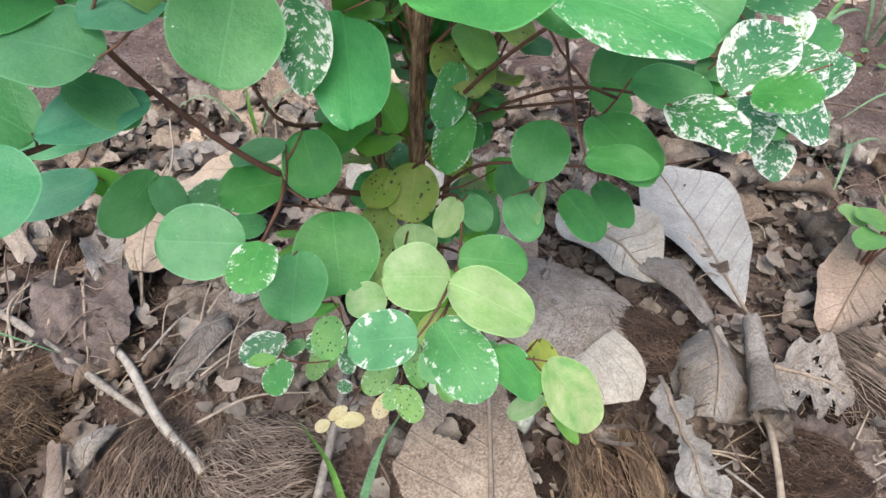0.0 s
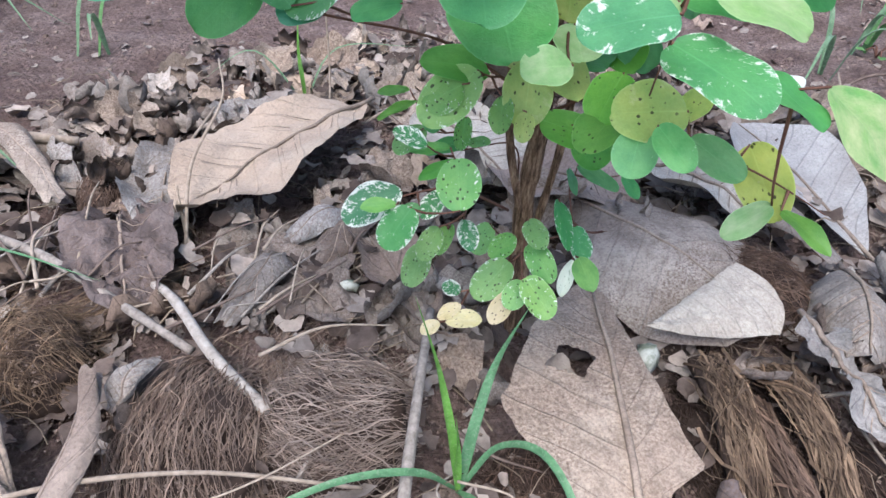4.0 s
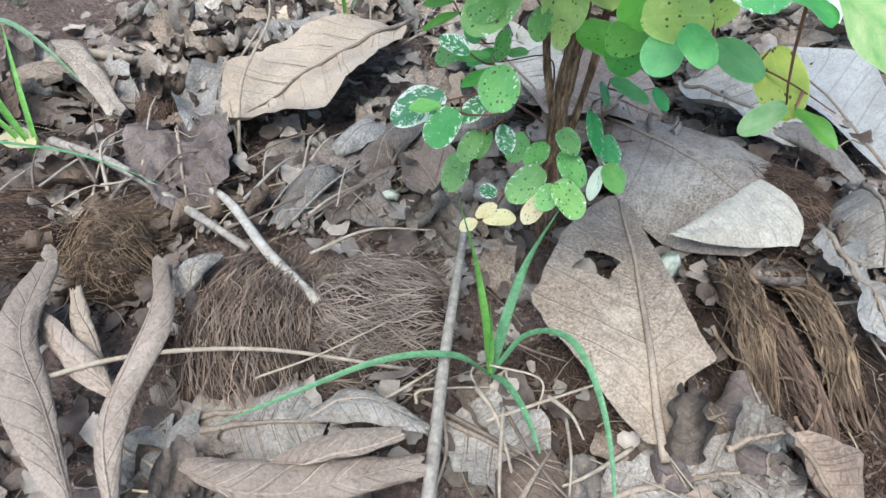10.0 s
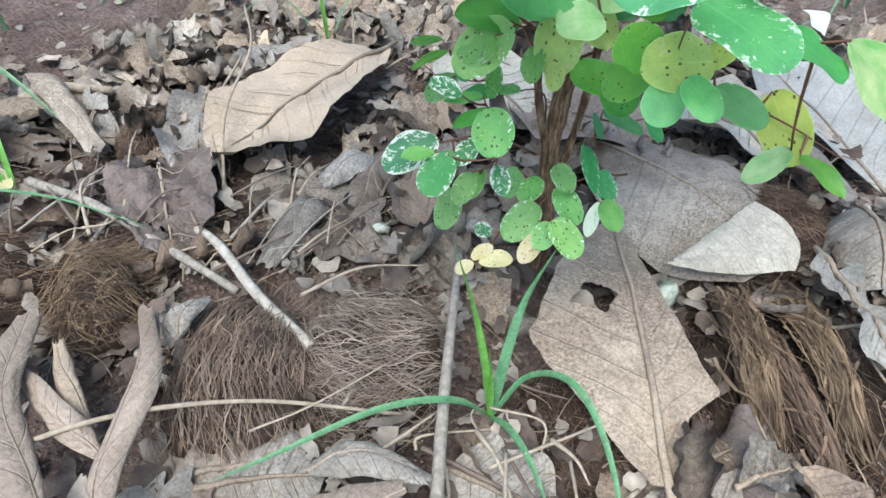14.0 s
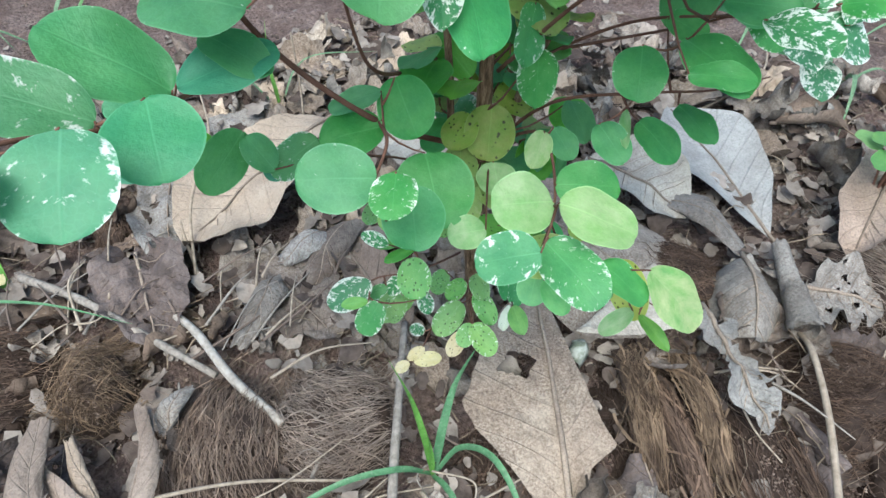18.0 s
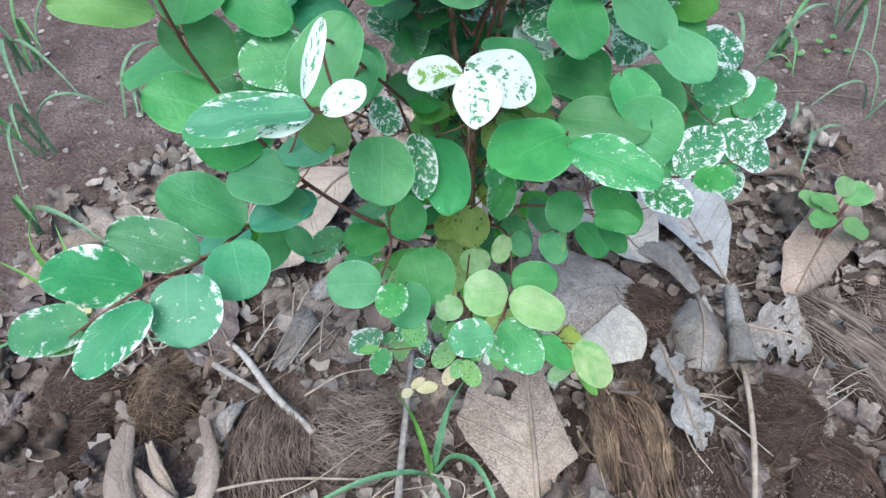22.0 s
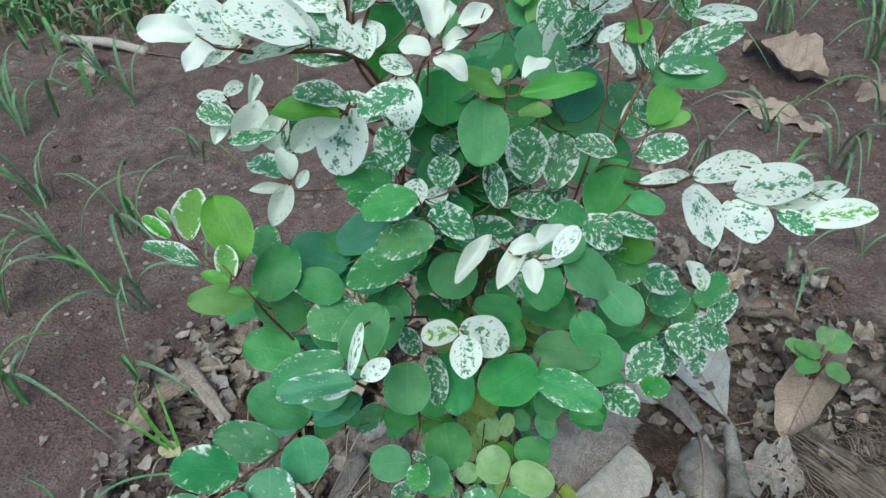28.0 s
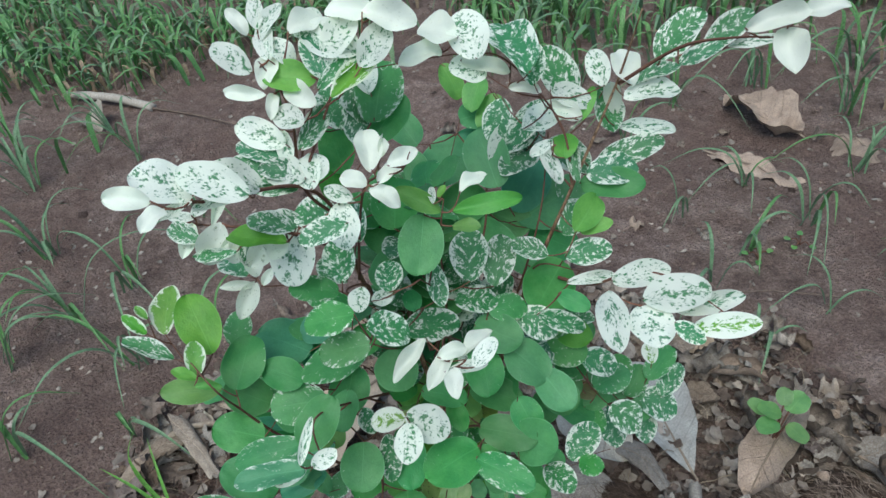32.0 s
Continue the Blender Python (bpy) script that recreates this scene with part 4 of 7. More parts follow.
        faces += [(n + a, n + (a + 1) % 4, n + 4) for a in range(4)] + [(n + (a + 1) % 4, n + a, n + 5) for a in range(4)]
    me = bpy.data.meshes.new("grit")
    me.from_pydata(verts, [], faces)
    me.materials.append(CLOD)
    grit = tagged(new("grit", me), "brown pith crumbs")
    grit.parent = root
    grit["kind"] = "stuff"
    root.matrix_basis = Matrix.Translation(centre) @ Matrix.Rotation(radians(heading), 4, "Z")


husk((-0.15, -0.02, -0.01), (0.036, 0.044, 0.026), 8, "brown coconut husk end with fibres combed downwards", 330, FIBRE, 1, curly=0.9)
husk((-0.092, -0.006, -0.012), (0.038, 0.036, 0.026), 84, "dusty coconut husk with curved fibres like a bird's nest", 360, FIBRE_GREY, 2, 0.8, curly=1.0)
husk((0.098, -0.014, -0.022), (0.05, 0.056, 0.022), 4, "coconut husk under the strips, coloured dark as their shaded gaps", 260, FIBRE_DARK, 3, curly=1.6)
husk((-0.232, 0.02, -0.006), (0.021, 0.027, 0.024), 20, "tangled nest of dark brown coir fibres", 260, FIBRE_GOLD, 5, 1.0, 0.9, curly=4.2)
husk((-0.256, 0.155, -0.012), (0.017, 0.028, 0.02), 10, "small dark frayed lump of coir in the litter", 160, FIBRE_RED, 15, curly=1.8)
husk((0.214, 0.0, -0.014), (0.04, 0.034, 0.026), 80, "coconut husk with long curved fibres", 360, FIBRE_RED, 6, 0.7)
husk((0.126, 0.092, -0.014), (0.03, 0.034, 0.026), 70, "dark rounded coconut husk behind the grey leaves", 330, FIBRE_RED, 7, 0.6, curly=1.5)
husk((-0.3, 0.025, -0.014), (0.05, 0.035, 0.022), 90, "dark weathered coconut husk", 300, FIBRE_RED, 8)
husk((0.285, 0.05, -0.012), (0.034, 0.075, 0.026), 42, "grey weathered coconut husk with a frayed end", 420, FIBRE_GREY, 9, 0.2, bundles=15)
husk((0.234, -0.048, -0.014), (0.034, 0.03, 0.022), 60, "red-brown coconut husk strands", 300, FIBRE_RED, 10, bundles=6)
husk((0.02, -0.04, -0.02), (0.05, 0.045, 0.016), 20, "reddish husk fibres under the large leaf", 280, FIBRE_RED, 11, curly=2.0)
husk((0.15, -0.05, -0.018), (0.03, 0.05, 0.02), 10, "coconut husk strands coloured dark for the shade they lie in", 300, FIBRE_RED, 12, bundles=7)
husk((0.122, -0.085, -0.016), (0.034, 0.034, 0.018), -20, "husk fibres beside the large leaf, coloured dark for the shade there", 320, FIBRE_RED, 14, curly=1.6)
husk((0.335, 0.09, -0.016), (0.05, 0.035, 0.022), 30, "coconut husk lying at the edge of the litter", 300, FIBRE_GREY, 13, bundles=6)


def coir_strip(line, width, label, count, fibre, seed):
    """A torn strip of husk: a thin pithy core under long matted fibres, frayed at its lower end."""
    rnd = random.Random(seed)
    root = tagged(new("husk_strip"), label, "coconut husk")
    pts = spline(line, 8)
    n = len(pts) - 1

    def place(t, u, up):
        i = min(n - 1, max(0, int(t * n)))
        d = (pts[i + 1] - pts[i]).normalized()
        side = d.cross(Vector((0, 0, 1))).normalized()
        wide = width * (0.5 - 0.16 * t + 0.06 * noise.noise(Vector((t * 5, seed, 1.0))))
        return pts[i] + (pts[i + 1] - pts[i]) * (t * n - i) + side * (u * wide) + Vector((0, 0, 0.32 * width * (math.sqrt(max(0.0, 1 - min(1.0, u * u))) - 0.5) + up))

    bm = bmesh.new()
    rows = [[bm.verts.new(place(i / 20, 0.9 * math.sin(a * math.tau / 12), -0.0014) - (Vector((0, 0, 0.3 * width)) if 3 < a < 9 else Vector())) for a in range(12)] for i in range(20)]
    for u, v in zip(rows, rows[1:]):
        for a in range(12):
            bm.faces.new((u[a], u[(a + 1) % 12], v[(a + 1) % 12], v[a]))
    part("pith", bm, PITH, root, smooth=True)
    bm = bmesh.new()
    locks = [rnd.uniform(-1, 1) for _ in range(9)]
    for k in range(count):
        loose = k % 5 == 0
        u, t0 = rnd.choice(locks) + rnd.gauss(0, 0.07), rnd.uniform(-0.05, 0.75)
        span, drift, r = rnd.uniform(0.12, 0.55), rnd.gauss(0, 0.45 if not loose else 1.3), 0.0001 + 0.0009 * rnd.random() ** 4
        up = rnd.uniform(-0.0018, 0.0014) + (0.0015 if loose else 0)
        line = []
        for q in range(9):
            t = t0 + span * q / 8
            fray = 1 + 0.5 * max(0.0, t - 0.75)
            w = (u + drift * (q / 8 - 0.5) + 0.4 * noise.noise(Vector((k * 0.7, t * 6, seed)))) * fray
            line.append(place(min(t, 1.08), w, up + 0.001 * noise.noise(Vector((k * 0.9, t * 6, seed + 4)))))
        tube(bm, line, [r * (1 - 0.06 * q) for q in range(9)], 3)
    ob = part("coir", bm, fibre, root, "matted golden-brown coir fibres")
    ob["kind"] = "stuff"


coir_strip([(0.084, 0.03, 0.008), (0.083, 0.008, 0.014), (0.0815, -0.018, 0.014), (0.081, -0.048, 0.004)], 0.024, "torn golden-brown strip of coconut husk", 330, FIBRE_GOLD, 1)
coir_strip([(0.109, 0.032, 0.008), (0.114, 0.006, 0.015), (0.118, -0.02, 0.014), (0.12, -0.05, 0.004)], 0.018, "narrow frayed strip of coconut husk", 290, FIBRE_GOLD, 2)
coir_strip([(0.098, 0.012, 0.0), (0.1, -0.015, 0.004), (0.104, -0.045, 0.004), (0.106, -0.068, 0.0)], 0.018, "red-brown strip of coconut husk between paler ones", 240, FIBRE_RED, 3)


def stick(pts, r0, r1, material, label, name="stick", knots=0.15, sides=7):
    r0, r1 = r0 * 0.82, r1 * 0.82
    bm = bmesh.new()
    line = spline(pts, 8)
    n = len(line) - 1
    tube(bm, line, [(r0 + (r1 - r0) * i / n) * (1 + knots * noise.noise(line[i] * 90)) for i in range(n + 1)], sides)
    tagged(part(name, bm, material, smooth=True), label, "stick")


stick([(-0.051, 0.056, 0.006), (-0.055, 0.0, 0.01), (-0.058, -0.05, 0.014), (-0.06, -0.11, 0.012)], 0.0026, 0.0036, STICK, "straight weathered grey-tan stick lying over the mulch", knots=0.08)
stick([(-0.3, 0.1, 0.008), (-0.25, 0.075, 0.014), (-0.2, 0.045, 0.012), (-0.162, 0.024, 0.006)], 0.0036, 0.0026, STICK, "pale grey fallen twig")
stick([(-0.2, 0.072, 0.004), (-0.178, 0.052, 0.01), (-0.15, 0.018, 0.011), (-0.12, -0.008, 0.006)], 0.003, 0.0038, PEELED, "whitish peeled stick lying beside a twig")
stick([(-0.26, -0.088, 0.014), (-0.2, -0.062, 0.026), (-0.14, -0.046, 0.02), (-0.075, -0.042, 0.006)], 0.0016, 0.001, STRAW, "thin straw-coloured stalk across the rolled leaves")
stick([(-0.188, 0.098, 0.004), (-0.192, 0.14, 0.03), (-0.185, 0.19, 0.045), (-0.198, 0.235, 0.05)], 0.0014, 0.0008, STRAW, "thin pale forked twig standing in the litter")
stick([(-0.186, 0.098, 0.004), (-0.205, 0.15, 0.02), (-0.2, 0.215, 0.025)], 0.0015, 0.001, STRAW, "pale dry stem leaning in the litter")
stick([(-0.13, 0.245, 0.0), (-0.13, 0.262, 0.03), (-0.131, 0.27, 0.075)], 0.0011, 0.0009, STRAW, "upright straw stem behind the tan leaf")
stick([(0.197, 0.045, -0.002), (0.19, 0.02, 0.014), (0.183, -0.02, 0.014), (0.172, -0.07, 0.006)], 0.0022, 0.0026, STRAW, "straw-coloured stalk of the rolled leaf")
stick([(-0.89, 1.068, -0.01), (-0.76, 1.02, -0.004), (-0.655, 0.97, -0.008)], 0.0105, 0.012, PEELED, "thick pale stick lying at the edge of the grass")
stick([(-0.655, 0.968, -0.008), (-0.55, 0.93, -0.012), (-0.45, 0.88, -0.014)], 0.003, 0.0015, BARK_DARK, "thin brown twig on bare soil")
stick([(-0.37, 0.16, -0.01), (-0.33, 0.185, 0.012), (-0.29, 0.2, 0.004)], 0.005, 0.004, STRAW, "bleached bent stem at the edge of the litter")
stick([(0.27, 0.33, -0.012), (0.33, 0.36, 0.0), (0.45, 0.35, -0.01)], 0.002, 0.0012, BARK_DARK, "dark thin twig on soil")
stick([(0.2, 0.27, -0.01), (0.26, 0.3, 0.004), (0.29, 0.36, 0.0)], 0.0018, 0.001, STRAW, "dry stalk at the edge of the litter")
for k, (x, y, a, n) in enumerate(((-0.025, -0.035, -70, 8), (0.0, -0.075, -70, 4), (-0.09, -0.055, 10, 7), (-0.17, 0.06, 30, 8), (-0.14, 0.055, 65, 8), (-0.22, 0.075, 80, 9), (-0.09, 0.26, 20, 7), (0.26, 0.03, 40, 8), (0.16, 0.02, -50, 8), (0.22, 0.2, 15, 9), (-0.265, 0.065, 75, 14), (-0.12, 0.08, 50, 8))):
    rnd = random.Random(k)
    for _ in range(n):
        px, py, h, ln = x + rnd.gauss(0, 0.022), y + rnd.gauss(0, 0.018), radians(a + rnd.gauss(0, 35)), rnd.uniform(0.02, 0.07)
        d = Vector((math.cos(h), math.sin(h), 0))
        if math.hypot(px - 0.19, py - 0.19) < 0.075:
            continue
        p = Vector((px, py, rnd.uniform(-0.004, 0.014)))
        stick([p, p + d * ln * 0.5 + Vector((rnd.gauss(0, 0.004), rnd.gauss(0, 0.004), 0.004)), p + d * ln], rnd.uniform(0.0005, 0.0016), 0.0005, rnd.choice((STRAW, STRAW, STICK, BARK_DARK)), "short dry straw in the mulch", "straw", sides=5)


def shell(x, y, z, s, turn):
    """A curved chip of white shell."""
    bm = bmesh.new()
    rows = []
    for i in range(7):
        rows.append([])
        for j in range(9):
            u, v = i / 6 - 0.5, j / 8 - 0.5
            rows[-1].append(bm.verts.new((v * s * (1 - 0.5 * abs(u)), u * s * 0.6, -1.1 * s * (u * u + v * v) + 0.1 * s * noise.noise(Vector((u * 5, v * 5, x * 50))))))
    for a, b in zip(rows, rows[1:]):
        for j in range(8):
            bm.faces.new((a[j], a[j + 1], b[j + 1], b[j]))
    ob = part("shell_chip", bm, SHELL, smooth=True)
    tagged(ob, "small curved chip of white shell in the mulch", "shell chip")
    mod = ob.modifiers.new("thick", "SOLIDIFY")
    mod.thickness = s * 0.06
    ob.matrix_basis = pose(x, y, z, 18, 10, turn)


SHELL = Nodes("white_shell", 0.5)
SHELL.color(SHELL.ramp(SHELL.noise(160.0, 4), (0.4, (0.16, 0.18, 0.12)), (0.6, (0.46, 0.47, 0.4))))
SHELL = SHELL.mat
shell(-0.094, 0.074, 0.006, 0.011, 10)
shell(0.056, 0.031, 0.012, 0.02, 60)

# ---- the shrub ----


def green_leaf_material(name, green, white=0.0, edge=0.0, spots=0.0, pale=(0.8, 0.83, 0.78), second=None, rough=0.48, vein=0.11, wscale=3.0, soft_edge=0.03, rim=0.3, cells=0.0, stroke=1.2):
    """Living leaf on a blade one unit long: midrib, side veins, pale rim, white variegation in strokes along the side veins (white: share, edge: more at the rim), dark spots."""
    m = Nodes(name, rough)
    pos = m.coord()
    sep = m.tree.nodes.new("ShaderNodeSeparateXYZ")
    m.link(pos, sep.inputs[0])
    ax = m.math("ABSOLUTE", sep.outputs["X"])
    across = m.math("ABSOLUTE", m.attribute("across"))
    seed = m.math("MULTIPLY", m.random(), 60.0)
    m.bsdf.inputs["Specular IOR Level"].default_value = 0.4
    soft = m.noise(2.6, 3, pos, seed=seed)
    c = m.mix(m.ramp(soft, (0.35, (0, 0, 0)), (0.68, (1, 1, 1))), green, second or tuple(min(1, v * k) for v, k in zip(green, (1.4, 1.2, 1.15))))
    c = m.mix(0.4, c, m.ramp(m.noise(9.0, 6, pos, 0.7, seed), (0.3, (0.76, 0.82, 0.78)), (0.5, (1, 1, 1)), (0.7, (1.22, 1.14, 1.25))), "MULTIPLY")
    net = m.tree.nodes.new("ShaderNodeTexVoronoi")
    net.feature = "DISTANCE_TO_EDGE"
    net.inputs["Scale"].default_value = 13.0
    m.link(pos, net.inputs["Vector"])
    c = m.mix(m.math("MULTIPLY", m.ramp(net.outputs["Distance"], (0.0, (1, 1, 1)), (0.09, (0, 0, 0))), 0.12), c, tuple(min(1, v * 1.6 + 0.04) for v in green))
    along = m.math("SUBTRACT", sep.outputs["Y"], m.math("MULTIPLY", ax, 0.75))
    wave = m.math("ABSOLUTE", m.math("SUBTRACT", m.math("FRACT", m.math("MULTIPLY", along, 7.5)), 0.5))
    side = m.ramp(wave, (0.0, (1, 1, 1)), (0.06, (0, 0, 0)))
    fade = m.ramp(sep.outputs["Y"], (0.35, (1, 1, 1)), (0.95, (0.1, 0.1, 0.1)))
    middle = m.math("MULTIPLY", m.ramp(ax, (0.004, (1, 1, 1)), (0.018, (0, 0, 0))), fade)
    veins = m.math("MAXIMUM", m.math("MULTIPLY", side, 0.1), middle)
    c = m.mix(m.math("MULTIPLY", veins, vein * 1.7), c, tuple(min(1, v * 1.7 + 0.1) for v in green))
    c = m.mix(m.math("MULTIPLY", m.ramp(across, (0.94, (0, 0, 0)), (0.985, (1, 1, 1))), rim), c, tuple(min(1, v * 1.5 + 0.16) for v in green))
    if white > 0:
        comb = m.tree.nodes.new("ShaderNodeCombineXYZ")
        m.link(m.math("MULTIPLY", m.math("SUBTRACT", sep.outputs["Y"], m.math("MULTIPLY", ax, 0.4)), stroke), comb.inputs[1])
        m.link(m.math("MULTIPLY", sep.outputs["X"], 0.8), comb.inputs[0])
        big, small = m.noise(wscale, 5, comb.outputs[0], 0.7, seed), m.noise(wscale * 3.2, 3, comb.outputs[0], 0.6, seed)
        field = m.math("ADD", big, m.math("MULTIPLY", m.math("SUBTRACT", m.math("POWER", across, 3.0), 0.3), edge))
        field = m.math("ADD", field, m.math("MULTIPLY", m.math("SUBTRACT", small, 0.5), 0.35))
        cut = 0.5 + 0.26 * (0.5 - white) * 2
        mask = m.ramp(field, (cut - soft_edge, (0, 0, 0)), (cut + soft_edge, (1, 1, 1)))
        if cells > 0:
            islands = m.tree.nodes.new("ShaderNodeTexVoronoi")
            islands.voronoi_dimensions = "4D"
            islands.inputs["Scale"].default_value = 11.0
            m.link(pos, islands.inputs["Vector"])
            m.link(seed, islands.inputs["W"])
            blot = m.ramp(m.math("ADD", islands.outputs["Distance"], m.math("MULTIPLY", small, 0.3)), (0.4, (1, 1, 1)), (0.46, (0, 0, 0)))
            some = m.ramp(m.noise(2.4, 2, pos, seed=seed), (0.38, (0, 0, 0)), (0.5, (1, 1, 1)))
            mask = m.math("MULTIPLY", mask, m.math("SUBTRACT", 1.0, m.math("MULTIPLY", m.math("MULTIPLY", blot, some), cells)))
        veil = m.mix(m.ramp(soft, (0.3, (0, 0, 0)), (0.7, (1, 1, 1))), pale, tuple(min(1.0, v * 1.08) for v in pale))
        c = m.mix(m.math("MULTIPLY", mask, 0.93), c, veil)
    if spots > 0:
        v = m.tree.nodes.new("ShaderNodeTexVoronoi")
        v.voronoi_dimensions = "4D"
        v.inputs["Scale"].default_value = 9.0
        m.link(pos, v.inputs["Vector"])
        m.link(seed, v.inputs["W"])
        dot = m.ramp(m.math("ADD", v.outputs["Distance"], m.math("MULTIPLY", m.noise(30.0, 2, pos), 0.25)), (0.29 + 0.1 * spots, (1, 1, 1)), (0.37 + 0.1 * spots, (0, 0, 0)))
        some = m.ramp(m.noise(4.0, 2, pos, seed=seed), (0.34, (0, 0, 0)), (0.44, (1, 1, 1)))
        c = m.mix(m.math("MULTIPLY", m.math("MULTIPLY", dot, some), 0.85), c, (0.03, 0.022, 0.015))
    hsv = m.add("ShaderNodeHueSaturation")
    m.link(m.math("ADD", 0.85, m.math("MULTIPLY", m.random(), 0.3)), hsv.inputs["Value"])
    m.link(m.math("ADD", 0.485, m.math("MULTIPLY", m.math("FRACT", m.math("MULTIPLY", m.random(), 7.3)), 0.03)), hsv.inputs["Hue"])
    m.link(m.math("ADD", 0.87, m.math("MULTIPLY", m.math("FRACT", m.math("MULTIPLY", m.random(), 13.7)), 0.2)), hsv.inputs["Saturation"])
    m.link(c, hsv.inputs["Color"])
    c = hsv.outputs[0]
    m.color(c)
    m.bump(m.math("ADD", m.math("MULTIPLY", veins, -0.6), m.math("MULTIPLY", m.noise(14.0, 3, pos), 0.4)), 0.14, 0.02)
    through = m.tree.nodes.new("ShaderNodeBsdfTranslucent")
    m.link(m.mix(0.5, c, (0.8, 1.0, 0.45), "MULTIPLY"), through.inputs["Color"])
    shader = m.tree.nodes.new("ShaderNodeMixShader")
    shader.inputs[0].default_value = 0.42
    m.link(m.bsdf.outputs[0], shader.inputs[1])
    m.link(through.outputs[0], shader.inputs[2])
    m.link(shader.outputs[0], m.out.inputs["Surface"])
    return m.mat


GREEN = (0.068, 0.272, 0.086)
LOOKS = {
    "g": (green_leaf_material("green_leaf", GREEN, 0.09, 0.08, wscale=9.0), "round"),
    "gb": (green_leaf_material("bluish_green_leaf", (0.06, 0.265, 0.135)), "round"),
    # gp and gy: lighter greens that paint light onto low leaves under the crown.
    "gp": (green_leaf_material("lit_green_leaf", (0.125, 0.4, 0.14), 0.1, 0.1, wscale=9.0), "round"),
    "gy": (green_leaf_material("lit_yellowish_leaf", (0.12, 0.36, 0.06), spots=0.25), "round"),
    "gs": (green_leaf_material("flecked_leaf", GREEN, 0.25, 0.15, wscale=8.5, soft_edge=0.06), "round"),
    "ge": (green_leaf_material("white_edged_leaf", (0.058, 0.25, 0.1), 0.27, 0.13, wscale=4.6, soft_edge=0.05), "round"),
    "v": (green_leaf_material("marbled_leaf", (0.056, 0.225, 0.092), 0.44, 0.14, wscale=8.0), "oval"),
    "w": (green_leaf_material("white_marbled_leaf", (0.075, 0.23, 0.11), 0.7, 0.2, wscale=6.5, cells=0.9, stroke=1.0), "oval"),
    "wy": (green_leaf_material("white_leaf_green_heart", (0.16, 0.34, 0.06), 0.78, 0.5, wscale=6.0), "oval"),
    "ww": (green_leaf_material("white_leaf", (0.55, 0.62, 0.52), 0.95, 0.1, pale=(0.81, 0.84, 0.77), vein=0.1, cells=0.35), "wavy"),
    "p": (green_leaf_material("pale_leaf_underside", (0.33, 0.44, 0.31), 0.8, 0.1, pale=(0.81, 0.86, 0.77), cells=0.7), "cupped"),
    "l": (green_leaf_material("fresh_leaf", (0.115, 0.34, 0.06), 0.06, 0.1, wscale=6.0), "oval"),
    "lv": (green_leaf_material("fresh_white_edged_leaf", (0.11, 0.31, 0.045), 0.4, 0.34, wscale=7.0, pale=(0.68, 0.73, 0.62), rim=0.8), "oval"),
    "y": (green_leaf_material("yellowing_leaf", (0.24, 0.44, 0.16), second=(0.4, 0.53, 0.28), rim=0.5), "round"),
    "yv": (green_leaf_material("yellow_white_leaf", (0.13, 0.34, 0.08), 0.42, 0.05, pale=(0.5, 0.55, 0.28), wscale=1.4, soft_edge=0.16), "round"),
    "yy": (green_leaf_material("yellow_leaf", (0.52, 0.45, 0.23), spots=0.55, second=(0.56, 0.5, 0.32)), "oval"),
    "ys": (green_leaf_material("spotted_yellow_leaf", (0.35, 0.48, 0.13), 0.12, 0.1, 0.5, pale=(0.62, 0.62, 0.34), soft_edge=0.08), "round"),
    "d": (green_leaf_material("old_olive_leaf", (0.2, 0.33, 0.055), spots=0.7, second=(0.31, 0.37, 0.1)), "round"),
    "sp": (green_leaf_material("spotted_green_leaf", (0.16, 0.38, 0.1), 0.24, 0.08, 0.7, wscale=8.0), "round"),
    "s": (green_leaf_material("seedling_leaf", (0.12, 0.3, 0.09)), "round"),
    "br": (green_leaf_material("reddish_leaf", (0.17, 0.17, 0.085)), "round"),
}
TWIG_RED = fibre_material("reddish_twig", (0.11, 0.05, 0.035), (0.2, 0.1, 0.07), 3.0)


def bark_material():
    """Furrowed brown bark, its ridges running along the stem."""
    m = Nodes("stem_bark", 0.85)
    stretch = m.tree.nodes.new("ShaderNodeMapping")
    stretch.inputs["Scale"].default_value = (1.0, 1.0, 0.16)
    m.link(m.coord(), stretch.inputs["Vector"])
    furrow, grain = m.noise(520.0, 6, stretch.outputs[0], 0.75), m.noise(90.0, 5)
    c = m.ramp(furrow, (0.36, (0.045, 0.027, 0.016)), (0.5, (0.18, 0.115, 0.07)), (0.66, (0.4, 0.29, 0.19)))
    m.color(m.mix(0.5, c, m.ramp(grain, (0.35, (0.55, 0.52, 0.5)), (0.62, (1.2, 1.15, 1.1))), "MULTIPLY"))
    m.bump(furrow, 0.9, 0.002)
    return m.mat


BARK = bark_material()


